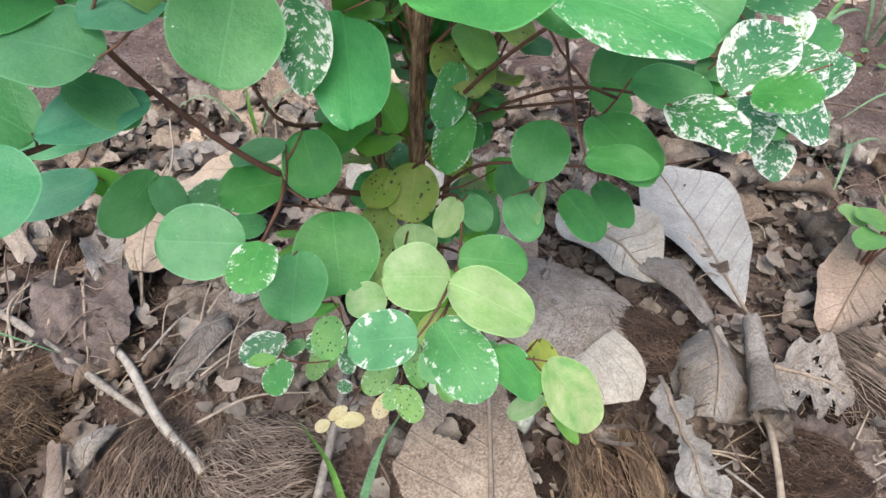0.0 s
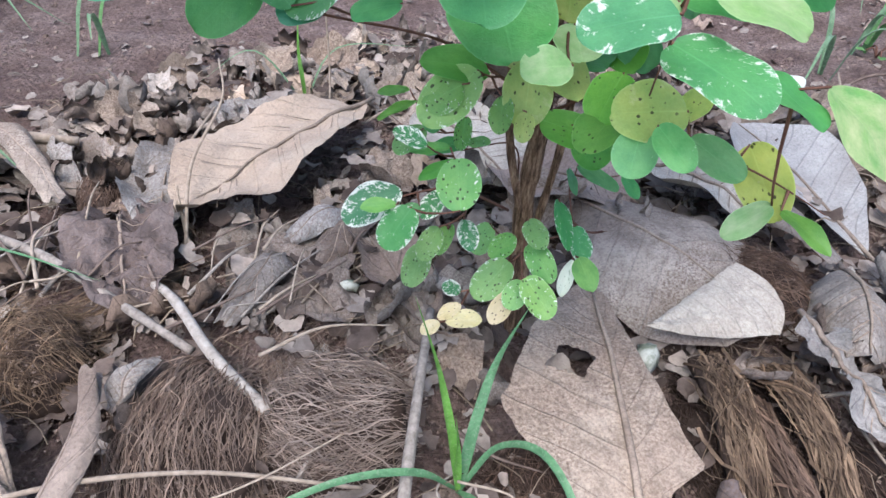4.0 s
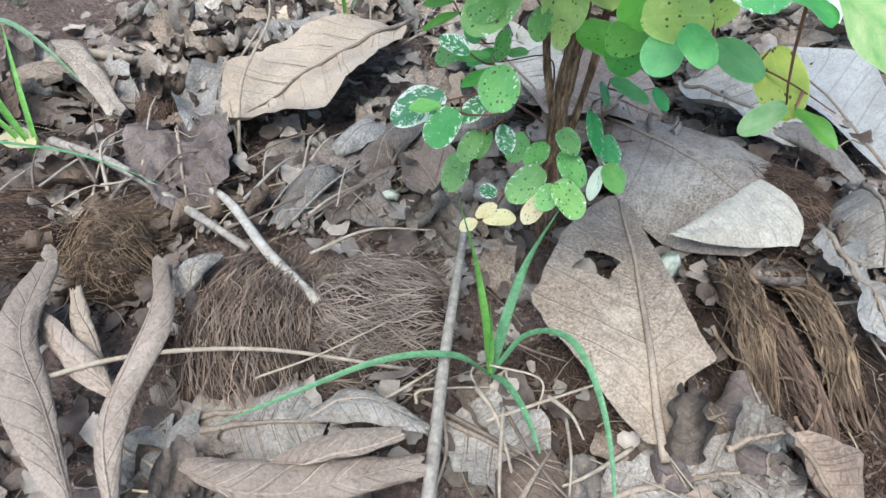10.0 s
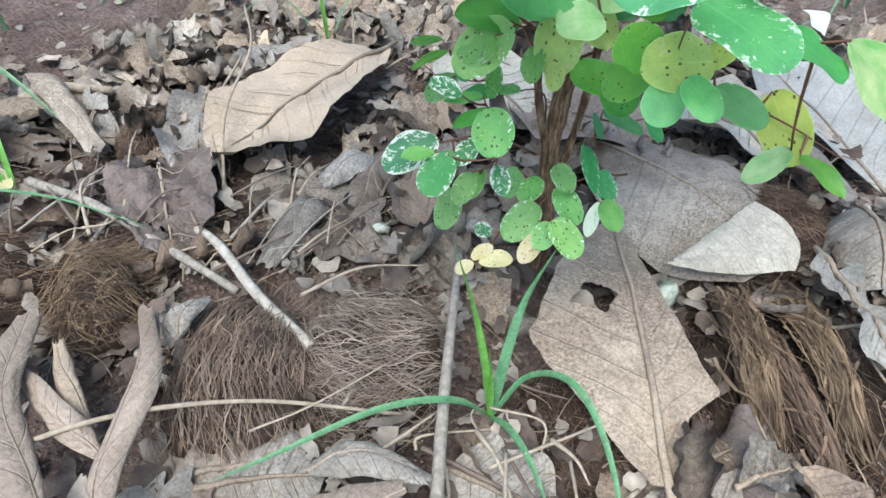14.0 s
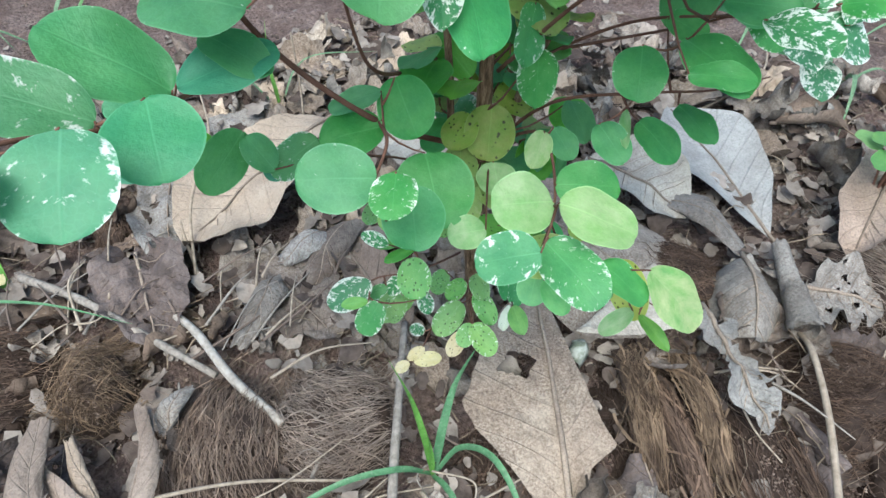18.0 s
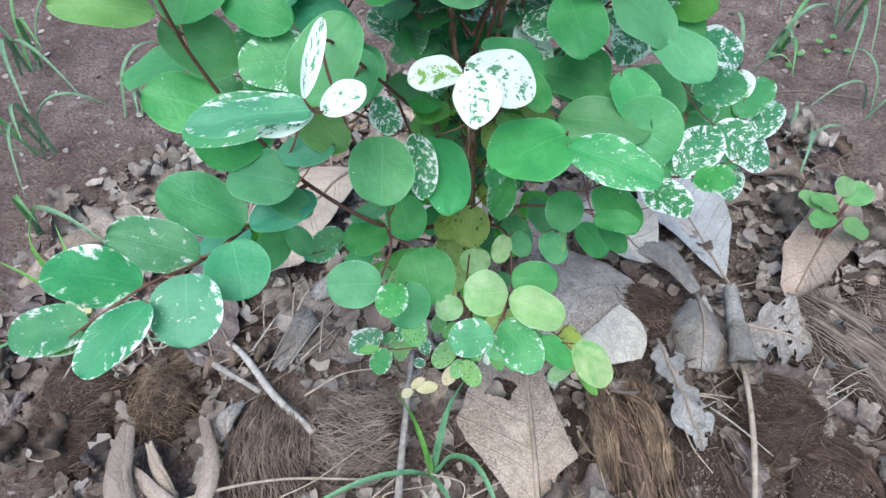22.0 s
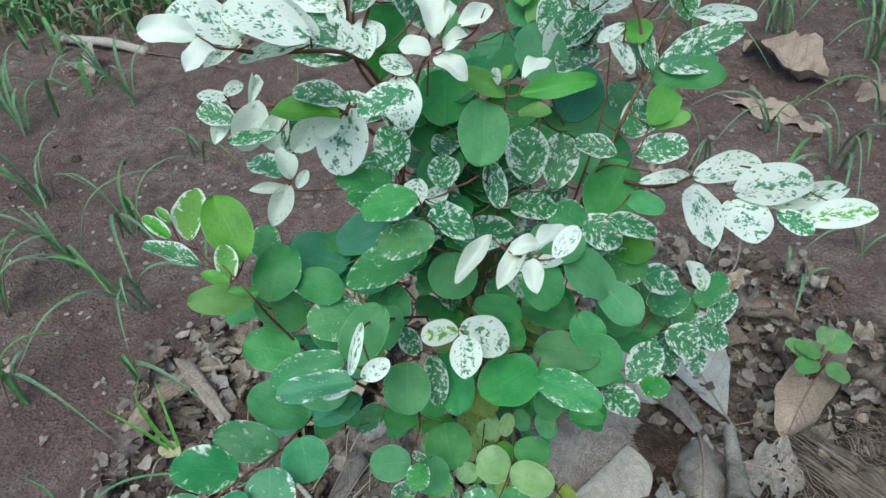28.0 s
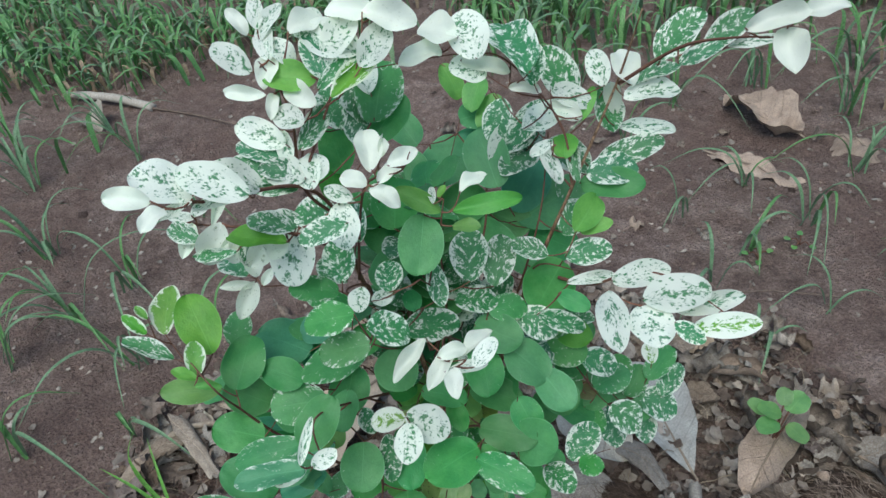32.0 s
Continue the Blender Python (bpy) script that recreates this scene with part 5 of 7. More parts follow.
def living_blade(kind, seed):
    """A leaf one unit long and one unit wide, along +y, a little folded and wavy."""
    fold, droop, point, wide = {"round": (0.06, -0.07, 2.5, 0.5), "oval": (0.14, -0.1, 2.1, 0.52), "cupped": (0.3, -0.16, 1.7, 0.5), "wavy": (0.34, -0.2, 1.85, 0.5)}[kind]
    me = bpy.data.meshes.new("leaf")
    n, m = 16, 4
    verts, faces = [], []
    for i in range(n + 1):
        t = 0.5 - 0.5 * math.cos(math.pi * i / n)
        half = 0.5 * oval(0.001 + 0.998 * t, point, wide)
        for j in range(-m, m + 1):
            u = j / m
            z = fold * half * abs(u) ** 1.3 + droop * (t - 0.35) ** 2 * 2.2
            z += (0.08 if kind == "wavy" else 0.035) * abs(u) * math.sin(t * 9 + seed * 2 + (2.0 if u > 0 else 0)) + 0.03 * noise.noise(Vector((u * 1.5, t * 2.5, seed * 7)))
            verts.append((half * u, t, z))
    w = 2 * m + 1
    for i in range(n):
        for j in range(2 * m):
            faces.append((i * w + j, i * w + j + 1, (i + 1) * w + j + 1, (i + 1) * w + j))
    me.from_pydata(verts, [], faces)
    me.shade_smooth()
    me.attributes.new("across", "FLOAT", "POINT").data.foreach_set("value", [j / m for _ in range(n + 1) for j in range(-m, m + 1)])
    return me


BLADES = {}


def leaf_mesh(look, k):
    if (look, k) not in BLADES:
        material, kind = LOOKS[look]
        me = living_blade(kind, k * 1.7 + len(look))
        me.materials.append(material)
        BLADES[(look, k)] = me
    return BLADES[(look, k)]


shrub = tagged(new("shrub"), "small bush with round green leaves, marbled white towards the shoot tips", "shrub")
GROWN = []


def branch(line, thick, leaves):
    """A twig of the shrub with its leaves, in millimetres."""
    pts = spline([(Vector(p) - (Vector((0, -4, 6)) if k and thick < 1.3 else Vector((0, 0, 1)))) / 1000 for k, p in enumerate(line)], 7)
    n = len(pts) - 1
    bm = bmesh.new()
    tube(bm, pts, [0.00075 * thick * (1.15 - 0.85 * i / n) * (1 + 0.1 * noise.noise(pts[i] * 300)) for i in range(n + 1)], 7)
    nodes, loose = list(pts[n // 4:]), [Vector(leaf[:3]) / 1000 for leaf in leaves]
    while loose:
        base, near = min(((q, min(nodes, key=lambda p: (p - q).length)) for q in loose), key=lambda pair: (pair[0] - pair[1]).length)
        loose.remove(base)
        gap = base - near
        if gap.length > 0.0006:
            bow = Vector((0, 0, -0.1 * gap.length))
            line = [near, near + gap * 0.35 + bow, near + gap * 0.7 + bow * 0.8, base]
            tube(bm, line, [0.00055, 0.00045, 0.00036, 0.0003], 5)
            nodes += line[1:3]
    twig = part("branch", bm, TWIG_RED if thick < 1.9 else BARK, shrub, smooth=True)
    for x, y, z, heading, rise, roll, length, width, look in leaves:
        leaf = new("leaf", leaf_mesh(look, len(GROWN) % 4))
        leaf.parent = twig
        turn = Matrix.Rotation(radians(heading), 4, "Z") @ Matrix.Rotation(radians(rise), 4, "X") @ Matrix.Rotation(radians(roll), 4, "Y")
        leaf.matrix_basis = Matrix.Translation(Vector((x, y, z)) / 1000) @ turn @ Matrix.Diagonal((width / 1000, length / 1000, length / 1000, 1))
        GROWN.append(leaf)


def stem(line, r0, r1, name="stem"):
    bm = bmesh.new()
    pts = spline(line, 10)
    n = len(pts) - 1
    tube(bm, pts, [(r0 + (r1 - r0) * i / n) * (1 + 0.14 * noise.noise(pts[i] * 120) + 0.08 * noise.noise(pts[i] * 420)) for i in range(n + 1)], 12)
    for v in bm.verts:
        v.co += v.co.normalized() * 0.0009 * noise.noise(Vector((v.co.x * 700, v.co.y * 700, v.co.z * 110)))
    part(name, bm, BARK, shrub, smooth=True)


stem([(-0.006, 0.062, -0.02), (-0.009, 0.06, 0.03), (-0.011, 0.06, 0.07), (-0.009, 0.06, 0.12), (-0.01, 0.06, 0.18), (-0.009, 0.06, 0.24)], 0.0055, 0.0028, "trunk")
stem([(-0.01, 0.059, 0.045), (-0.014, 0.057, 0.075), (-0.022, 0.058, 0.115), (-0.026, 0.06, 0.2), (-0.032, 0.06, 0.28), (-0.045, 0.058, 0.36), (-0.042, 0.048, 0.41)], 0.0021, 0.0011)
stem([(-0.006, 0.06, 0.05), (-0.003, 0.06, 0.072), (0.001, 0.061, 0.105), (0.004, 0.06, 0.17), (0.015, 0.058, 0.21)], 0.0019, 0.0015)
stem([(-0.009, 0.06, 0.22), (-0.018, 0.06, 0.27), (-0.02, 0.062, 0.34), (-0.012, 0.06, 0.38)], 0.002, 0.0011)
stem([(-0.009, 0.06, 0.22), (0.0, 0.06, 0.27), (0.006, 0.058, 0.33)], 0.002, 0.0011)

# Branches in millimetres: the line of the twig, its thickness, and its leaves as base x, y, z, heading, rise, roll, length, width, look.
branch([(-40, 50, 400), (-49, 22, 445), (-73, -20, 471), (-86, -28, 483), (-95, -34, 487)], 1.3, [
    (-79, -42, 488, 96, 14, -44, 16.6, 8.9, "ww"),
    (-72, -26, 478, 91, 32, -19, 23.5, 18.8, "w"),
    (-50, -29, 478, 78, 20, -32, 29.4, 14.4, "w"),
    (-52, -12, 469, 107, 42, -41, 21.6, 13.8, "w"),
    (-75, -42, 484, 147, -3, -15, 11.6, 8.1, "ww"),
    (-71, -31, 479, 104, -19, -38, 14.8, 4.9, "w"),
    (-58, -17, 470, 106, -2, -41, 20.3, 5.4, "w"),
    (-51, 24, 442, 102, 16, -38, 23.2, 10.0, "v"),
    (-49, 28, 448, 104, 20, -39, 19, 11, "v"),
])
branch([(-45, 45, 385), (-61, 2, 439), (-101, 25, 425), (-120, 28, 428)], 1.2, [
    (-108, 25, 425, 165, -30, -34, 18, 8.2, "p"),
    (-90, 17, 430, 135, -48, -50, 23, 14.8, "p"),
    (-80, 14, 427, 110, -54, -70, 21, 11.8, "p"),
    (-95, 17, 429, 3, 5, 38, 24, 5.7, "p"),
    (-107, 27, 427, 112, 20, -50, 12.7, 5.6, "w"),
    (-108, 26, 429, -40, 6, 50, 10, 6, "w"),
    (-101, 13, 424, 67, 8, -40, 20.8, 10.6, "v"),
    (-82, 5, 422, 85, -9, -50, 24.4, 6.5, "v"),
    (-78, 14, 424, -180, -70, -19, 17.0, 12.8, "v"),
    (-54, 0, 430, 90, -17, -55, 14, 11.4, "p"),
    (-53, -4, 434, 81, 5, -15, 29, 11, "l"),
    (-53, 15, 427, 153, -53, -22, 30, 22, "w"),
    (-68, 13, 423, 134, -38, -63, 17, 12, "p"),
    (-24, -4, 442, 111, -4, -28, 22, 12, "v"),
    (-33, 21, 434, -168, -28, 10, 23, 16, "w"),
    (-49, 1, 437, 83, 12, -29, 23, 11, "v"),
])
branch([(-50, 57, 355), (-80, 50, 358), (-102, 44, 364), (-112, 44, 370)], 0.8, [
    (-103, 45, 370, 58, 18, 9, 20, 18, "v"),
    (-99, 47, 366, 24, 54, 14, 18, 11, "p"),
    (-102, 46, 361, 111, 18, -42, 19, 6, "p"),
    (-101, 47, 363, 156, -30, -36, 23, 12, "p"),
    (-96, 43, 363, -36, 31, 39, 11, 6, "p"),
])
branch([(-40, 50, 400), (-49, 22, 445), (-52, 40, 470), (-55, 45, 485), (-60, 43, 500)], 1.1, [
    (-65, 47, 489, 66, 32, -29, 22, 12, "w"),
    (-59, 40, 481, 84, 9, -56, 21, 7, "ww"),
    (-66, 60, 501, 63, 53, -26, 14, 7, "ww"),
    (-61, 60, 503, 7, 47, -4, 15, 8, "w"),
    (-62, 57, 499, -45, 37, 29, 20, 8, "w"),
    (-55, 54, 494, 155, -36, -26, 16, 10, "ww"),
    (-56, 44, 480, 176, -25, -17, 13, 6, "ww"),
    (-54, 33, 460, 73, 19, -47, 26, 14, "w"),
    (-54, 30, 454, 82, 18, -32, 25, 11, "v"),
    (-56, 39, 464, -169, -45, 0, 16, 8, "w"),
])
branch([(-49, 22, 445), (-35, 45, 475), (-25, 50, 495), (-15, 48, 502)], 0.9, [
    (-37, 47, 483, 93, 14, -40, 24, 15, "l"),
    (-47, 29, 459, -26, 21, 52, 26, 11, "v"),
    (-46, 53, 489, 80, 48, -28, 15, 11, "w"),
    (-44, 57, 499, -40, 23, 45, 17, 11, "w"),
    (-31, 47, 492, -44, 37, 32, 24, 14, "w"),
    (-8, 64, 505, 103, 12, -43, 22, 13, "ww"),
    (-13, 58, 507, -78, -18, 49, 25, 15, "ww"),
    (-30, 42, 485, 42, 51, -28, 22, 12, "v"),
    (-34, 36, 484, -47, 21, 35, 26, 8, "v"),
    (-37, 93, 462, -149, -30, 7, 30, 16, "v"),
])
branch([(-45, 58, 350), (-35, 45, 400), (-22, 30, 440), (-2, 14, 457), (4, 12, 468)], 1.1, [
    (-15, 21, 451, 11, 30, 11, 22, 13, "ww"),
    (-11, 26, 454, -9, 24, 29, 11, 5, "ww"),
    (-6, 13, 458, -61, 11, 44, 15, 8, "ww"),
    (-13, 18, 446, -42, 8, 23, 15, 7, "ww"),
    (-18, 19, 445, 78, 15, -32, 13, 9, "ww"),
    (-17, 19, 443, -111, -27, 24, 16, 9, "ww"),
    (-26, 19, 437, 80, 23, -44, 14, 8, "w"),
    (-44, 42, 421, -5, 20, 8, 31, 16, "l"),
    (-21, 67, 438, -39, 32, 28, 28, 21, "g"),
    (-36, 52, 429, 22, 26, -10, 29, 18, "g"),
])
branch([(-10, 60, 250), (4, 45, 330), (8, 33, 395), (13, 34, 425)], 1.2, [
    (11, 37, 412, 78, 30, -41, 25.4, 10.5, "l"),
    (17, 37, 412, -82, 4, 41, 35.0, 10.6, "l"),
    (16, 34, 405, -109, 11, 13, 15, 9, "l"),
    (8, 36, 418, 7, 18, -7, 11, 4, "w"),
    (10, 41, 418, -49, 42, 13, 7, 4, "l"),
    (2, 38, 410, 173, -30, -15, 31, 23, "g"),
    (20, 58, 408, -44, 6, 7, 20, 10, "ww"),
    (-3, 120, 367, -34, 25, 14, 40, 32, "g"),
])
branch([(10, 60, 300), (30, 90, 360), (34, 128, 393), (50, 125, 400)], 1.1, [
    (39, 105, 374, 19, 34, -20, 41, 28, "g"),
    (50, 126, 329, -60, 8, 19, 48, 37, "g"),
    (59, 121, 327, 60, 5, -26, 41, 29, "g"),
    (8, 174, 423, -133, -53, 12, 25, 16, "l"),
    (33, 174, 412, 156, -29, 1, 25, 17, "l"),
    (41, 165, 404, 161, -44, 7, 28, 21, "l"),
    (72, 145, 408, 134, -23, -34, 38, 16, "v"),
    (49, 137, 399, 152, -35, -25, 29, 17, "w"),
    (65, 129, 383, 133, 3, -21, 32, 19, "v"),
])
branch([(80, 76, 392), (75, 85, 430), (50, 90, 465), (30, 85, 475), (-5, 70, 480), (-20, 62, 482)], 0.8, [
    (26, 76, 484, 78, 16, -28, 20, 17, "ww"),
    (34, 70, 475, 23, 45, -16, 25, 20, "w"),
    (58, 63, 470, 15, 8, -5, 50, 22, "v"),
    (18, 77, 478, 122, 5, -34, 23, 11, "ww"),
    (26, 79, 470, -90, -16, 51, 25, 8, "ww"),
    (84, 107, 427, 50, 53, -38, 34, 20, "v"),
    (48, 72, 458, -87, -12, 48, 17, 6, "ww"),
    (87, 96, 424, 71, 6, -36, 22, 12, "ww"),
    (87, 97, 421, -31, 39, 20, 20, 7, "l"),
])
branch([(80, 76, 392), (72, 80, 405), (71, 83, 407), (68, 70, 430)], 0.7, [
    (76, 80, 409, -6, 20, -2, 17, 15, "l"),
    (64, 88, 412, -145, -40, 19, 23, 9, "w"),
    (80, 97, 413, -176, -26, 13, 29, 8, "v"),
    (71, 88, 415, 102, -24, -41, 15, 7, "w"),
    (106, 127, 427, -174, -40, 14, 20, 10, "ww"),
])
branch([(0, 60, 190), (35, 60, 270), (59, 65, 345), (79, 75, 392), (106, 109, 434), (118, 114, 474)], 2.0, [
    (114, 105, 435, 12, 29, -10, 26, 15, "ww"),
    (110, 105, 429, -82, 1, 20, 32, 15, "w"),
    (110, 113, 405, -107, 3, 34, 31.1, 10.6, "w"),
    (113, 112, 433, -84, 15, 25, 29, 10, "v"),
    (95, 96, 391, -84, 18, 38, 40.6, 16.1, "v"),
    (85, 80, 391, -102, 5, 34, 34.5, 17.9, "g"),
    (79, 48, 384, -32, 13, 25, 28, 16, "l"),
    (82, 53, 379, -81, 15, 28, 18, 9, "l"),
    (73, 45, 369, -85, 8, 31, 25.5, 15.8, "v"),
    (64, 47, 369, 64, 9, -26, 21.6, 12.7, "v"),
])
branch([(108, 110, 435), (130, 85, 465), (145, 60, 480), (158, 38, 489)], 1.3, [
    (130, 125, 438, -76, 46, 19, 34, 22, "v"),
    (143, 88, 460, -75, 36, 36, 28, 14, "v"),
    (142, 39, 493, -87, 13, 50, 27, 10, "ww"),
    (159, 40, 492, 178, -32, 21, 20, 13, "ww"),
    (155, 90, 460, -100, 11, 43, 25, 6, "w"),
    (165, 46, 493, -114, 22, 34, 18, 9, "ww"),
    (130, 82, 457, -87, 23, 37, 22, 9, "v"),
])
branch([(45, 62, 300), (57, 52, 358), (81, 40, 365)], 1.0, [
    (73, 56, 356, 125, -53, -31, 34.0, 29.9, "g"),
    (56, 21, 351, -93, -24, 30, 28.7, 11.7, "v"),
    (73, 32, 363, -72, -9, 41, 29.5, 7.2, "w"),
    (63, 68, 308, -113, -3, 37, 32, 13, "v"),
    (69, 60, 298, -126, 3, 36, 25, 19, "l"),
    (57, 59, 303, 174, -20, -7, 15, 18, "v"),
    (65, 55, 293, 148, -11, -22, 31, 19, "v"),
    (68, 33, 353, -125, 0, 39, 19, 11, "g"),
])
branch([(70, 50, 350), (87, 35, 359), (104, 22, 379), (121, 12, 384), (140, -20, 389)], 1.2, [
    (94, 22, 372, -93, 17, 33, 29.0, 14.1, "w"),
    (105, 3, 378, -95, 14, 23, 31.4, 19.7, "w"),
    (89, 8, 380, -179, -8, 8, 33.3, 15.3, "w"),
    (103, 0, 376, -158, -10, 1, 22.4, 22.4, "w"),
    (121, -2, 373, -83, 9, 38, 32.3, 10.4, "w"),
    (122, -21, 383, -98, 11, 40, 28.6, 11.8, "wy"),
    (114, -20, 386, -132, -10, 39, 15.0, 8.5, "v"),
])
branch([(-10, 60, 270), (4, 50, 330), (2, 30, 367), (-3, 20, 385)], 1.0, [
    (2, 40, 375, -166, -39, 5, 23.7, 11.4, "v"),
    (21, 42, 358, -1, 32, -3, 31.1, 22.0, "v"),
    (34, 40, 355, -15, 30, 7, 31, 19, "v"),
    (11, 42, 344, -87, -8, 26, 25, 17, "v"),
    (-19, 18, 377, 1, 25, 0, 18, 15, "v"),
    (-29, 17, 372, -77, 11, 64, 12, 9, "w"),
    (-19, 29, 335, -78, -3, 19, 33, 21, "v"),
    (-11, 36, 343, 21, 27, 3, 13, 11, "g"),
])
branch([(-40, 60, 330), (-35, 33, 371), (-38, 6, 393), (-19, -6, 389)], 1.0, [
    (-23, -21, 394, -66, -32, 20, 23.8, 19.2, "v"),
    (-40, 5, 393, 94, 15, -24, 24, 14, "gs"),
    (-37, 5, 399, 11, 37, 11, 21, 16, "v"),
    (-29, 7, 393, 172, -23, -3, 13, 11, "w"),
    (-25, -27, 410, 98, -4, -13, 22.4, 17.1, "gs"),
    (-20, -32, 396, 97, -7, -23, 23.5, 16.1, "gs"),
    (-30, -8, 361, 96, -13, -11, 38.1, 21.8, "gs"),
    (-16, -3, 357, 172, -43, -7, 21.7, 22.7, "g"),
    (-70, 41, 320, 66, 4, -8, 25, 16, "g"),
    (-78, 32, 317, 64, 0, -6, 42, 33, "gb"),
])
branch([(10, 50, 300), (6, 9, 351), (11, -29, 380), (21, -37, 389)], 0.9, [
    (1, -14, 377, 141, -18, -21, 25.0, 8.3, "ww"),
    (16, -20, 377, 148, -7, -9, 24.1, 9.0, "ww"),
    (8, -29, 381, -65, -3, 27, 15, 8, "ww"),
    (19, -24, 376, -47, 9, 7, 19.0, 8.7, "ww"),
    (25, -42, 389, -42, 21, 13, 16.0, 8.7, "w"),
    (11, -34, 376, -72, -6, 24, 20.8, 6.0, "w"),
    (16, -41, 388, -175, -14, 2, 13.3, 8.2, "ww"),
])
branch([(-22, 60, 150), (-53, 17, 200), (-86, 12, 237), (-100, -2, 285), (-107, -12, 325), (-106, -24, 357), (-120, -12, 366)], 1.5, [
    (-146, 15, 358, 10, 16, -1, 31.6, 17.6, "lv"),
    (-119, 6, 350, 32, 39, -1, 36.2, 23.2, "l"),
    (-152, 10, 364, 70, 44, -20, 15.8, 7.3, "lv"),
    (-154, 19, 366, 55, 34, -8, 10.2, 5.0, "lv"),
    (-138, 1, 353, 77, 23, -5, 29.9, 10.6, "v"),
    (-120, -13, 355, 14, 27, 18, 19.6, 10.7, "lv"),
    (-115, -7, 336, 106, 18, -39, 30.8, 14.6, "l"),
    (-117, -18, 359, 86, 34, -10, 13.2, 6.5, "l"),
    (-117, -22, 359, -76, -24, 33, 13.4, 4.2, "l"),
    (-111, -2, 328, -11, 23, 7, 31.9, 25.1, "g"),
])
branch([(-50, 56, 230), (-92, 50, 262), (-131, 52, 272)], 1.0, [
    (-128, 45, 310, 9, 19, 4, 25, 18, "gs"),
    (-149, 65, 252, -90, -14, 24, 29.1, 23.4, "gs"),
    (-125, 34, 291, 105, -11, -11, 32.4, 17.8, "g"),
    (-57, 28, 304, 72, 12, -17, 30, 21, "gb"),
    (-61, 45, 316, 90, 15, -25, 21, 15, "gb"),
    (-40, 18, 365, 65, 7, -34, 32, 14, "gs"),
])
branch([(-10, 50, 250), (-12, 12, 303), (-15, -26, 318)], 0.7, [
    (-17, -17, 318, 99, -1, -16, 18.5, 13.9, "wy"),
    (-13, -25, 324, 179, -13, 0, 20.9, 15.2, "w"),
    (-16, -17, 321, -112, -14, 22, 25.0, 20.2, "w"),
])
branch([(-40, 50, 250), (-49, 10, 298), (-58, -36, 347), (-52, -55, 332), (-48, -60, 336)], 1.0, [
    (-68, -36, 321, -44, 40, 28, 31.0, 21.2, "g"),
    (-84, -7, 293, 7, 63, 15, 29.1, 22.4, "g"),
    (-72, -30, 316, 102, -7, -30, 37.5, 17.0, "gs"),
    (-60, -56, 336, 102, 3, -4, 33.6, 14.1, "ge"),
    (-61, -57, 340, -18, 38, 22, 22.8, 5.2, "w"),
    (-58, -53, 332, -68, 20, 39, 14.3, 9.4, "w"),
    (-60, -54, 333, 122, 1, -37, 16.6, 7.5, "w"),
    (-100, -4, 251, -115, -18, 14, 23, 14, "g"),
])
branch([(-86, 12, 237), (-111, -7, 231), (-122, -36, 244), (-132, -59, 260), (-147, -75, 261), (-152, -82, 262)], 1.3, [
    (-110, -12, 237, 82, 32, -18, 37.9, 27.1, "g"),
    (-122, -36, 246, 89, 24, -24, 35.1, 22.1, "ge"),
    (-139, -52, 250, 96, 25, -6, 34.2, 26.0, "ge"),
    (-148, -75, 260, 101, -3, -22, 28.1, 18.1, "ge"),
    (-128, -69, 262, 145, -5, -21, 31.8, 16.4, "ge"),
    (-119, -55, 260, -172, -21, 2, 27.1, 27.0, "ge"),
    (-109, -32, 250, -163, -19, -4, 24.5, 25.7, "gb"),
    (-106, -18, 243, -65, 7, 19, 30.2, 17.2, "gb"),
    (-154, -76, 250, 127, 19, -15, 12.3, 8.8, "lv"),
])
branch([(-40, 60, 190), (-56, 25, 221), (-65, 14, 268), (-82, 21, 269)], 1.1, [
    (-47, -9, 283, 179, -22, -16, 27.5, 25.3, "g"),
    (-35, 1, 275, -172, -24, -6, 27.3, 13.8, "v"),
    (-51, 15, 282, -147, -31, 34, 17, 13, "v"),
    (-81, 8, 284, -121, -30, 27, 25, 19, "l"),
    (-54, 10, 308, 172, -21, 8, 24, 19, "g"),
    (-85, 65, 290, 128, -2, -34, 33.0, 16.2, "gs"),
    (-82, -16, 265, 75, 2, -14, 30, 25, "g"),
    (-67, -3, 273, 97, -4, -28, 23, 14, "gb"),
    (-95, 12, 270, 92, 4, -52, 34, 14, "gb"),
])
branch([(-53, 17, 200), (-50, -7, 212), (-56, -21, 202), (-50, -36, 204)], 1.0, [
    (-52, -32, 219, 97, 8, -40, 23.5, 20.9, "g"),
    (-46, -36, 225, 174, -10, 10, 15.6, 14.5, "gs"),
    (-37, 11, 189, -169, -23, 6, 29.9, 30.3, "g"),
    (-42, -20, 203, -178, -15, 2, 22.5, 20.6, "g"),
    (-52, 14, 200, 106, -4, -19, 23.3, 19.5, "g"),
    (-79, 30, 181, 122, -21, -15, 23.2, 17.4, "gs"),
    (-47, 26, 212, -157, -36, 22, 23, 21, "g"),
    (-52, 21, 210, 101, -14, -29, 20, 9, "g"),
    (-96, 20, 174, 41, 17, -19, 20, 13, "g"),
])
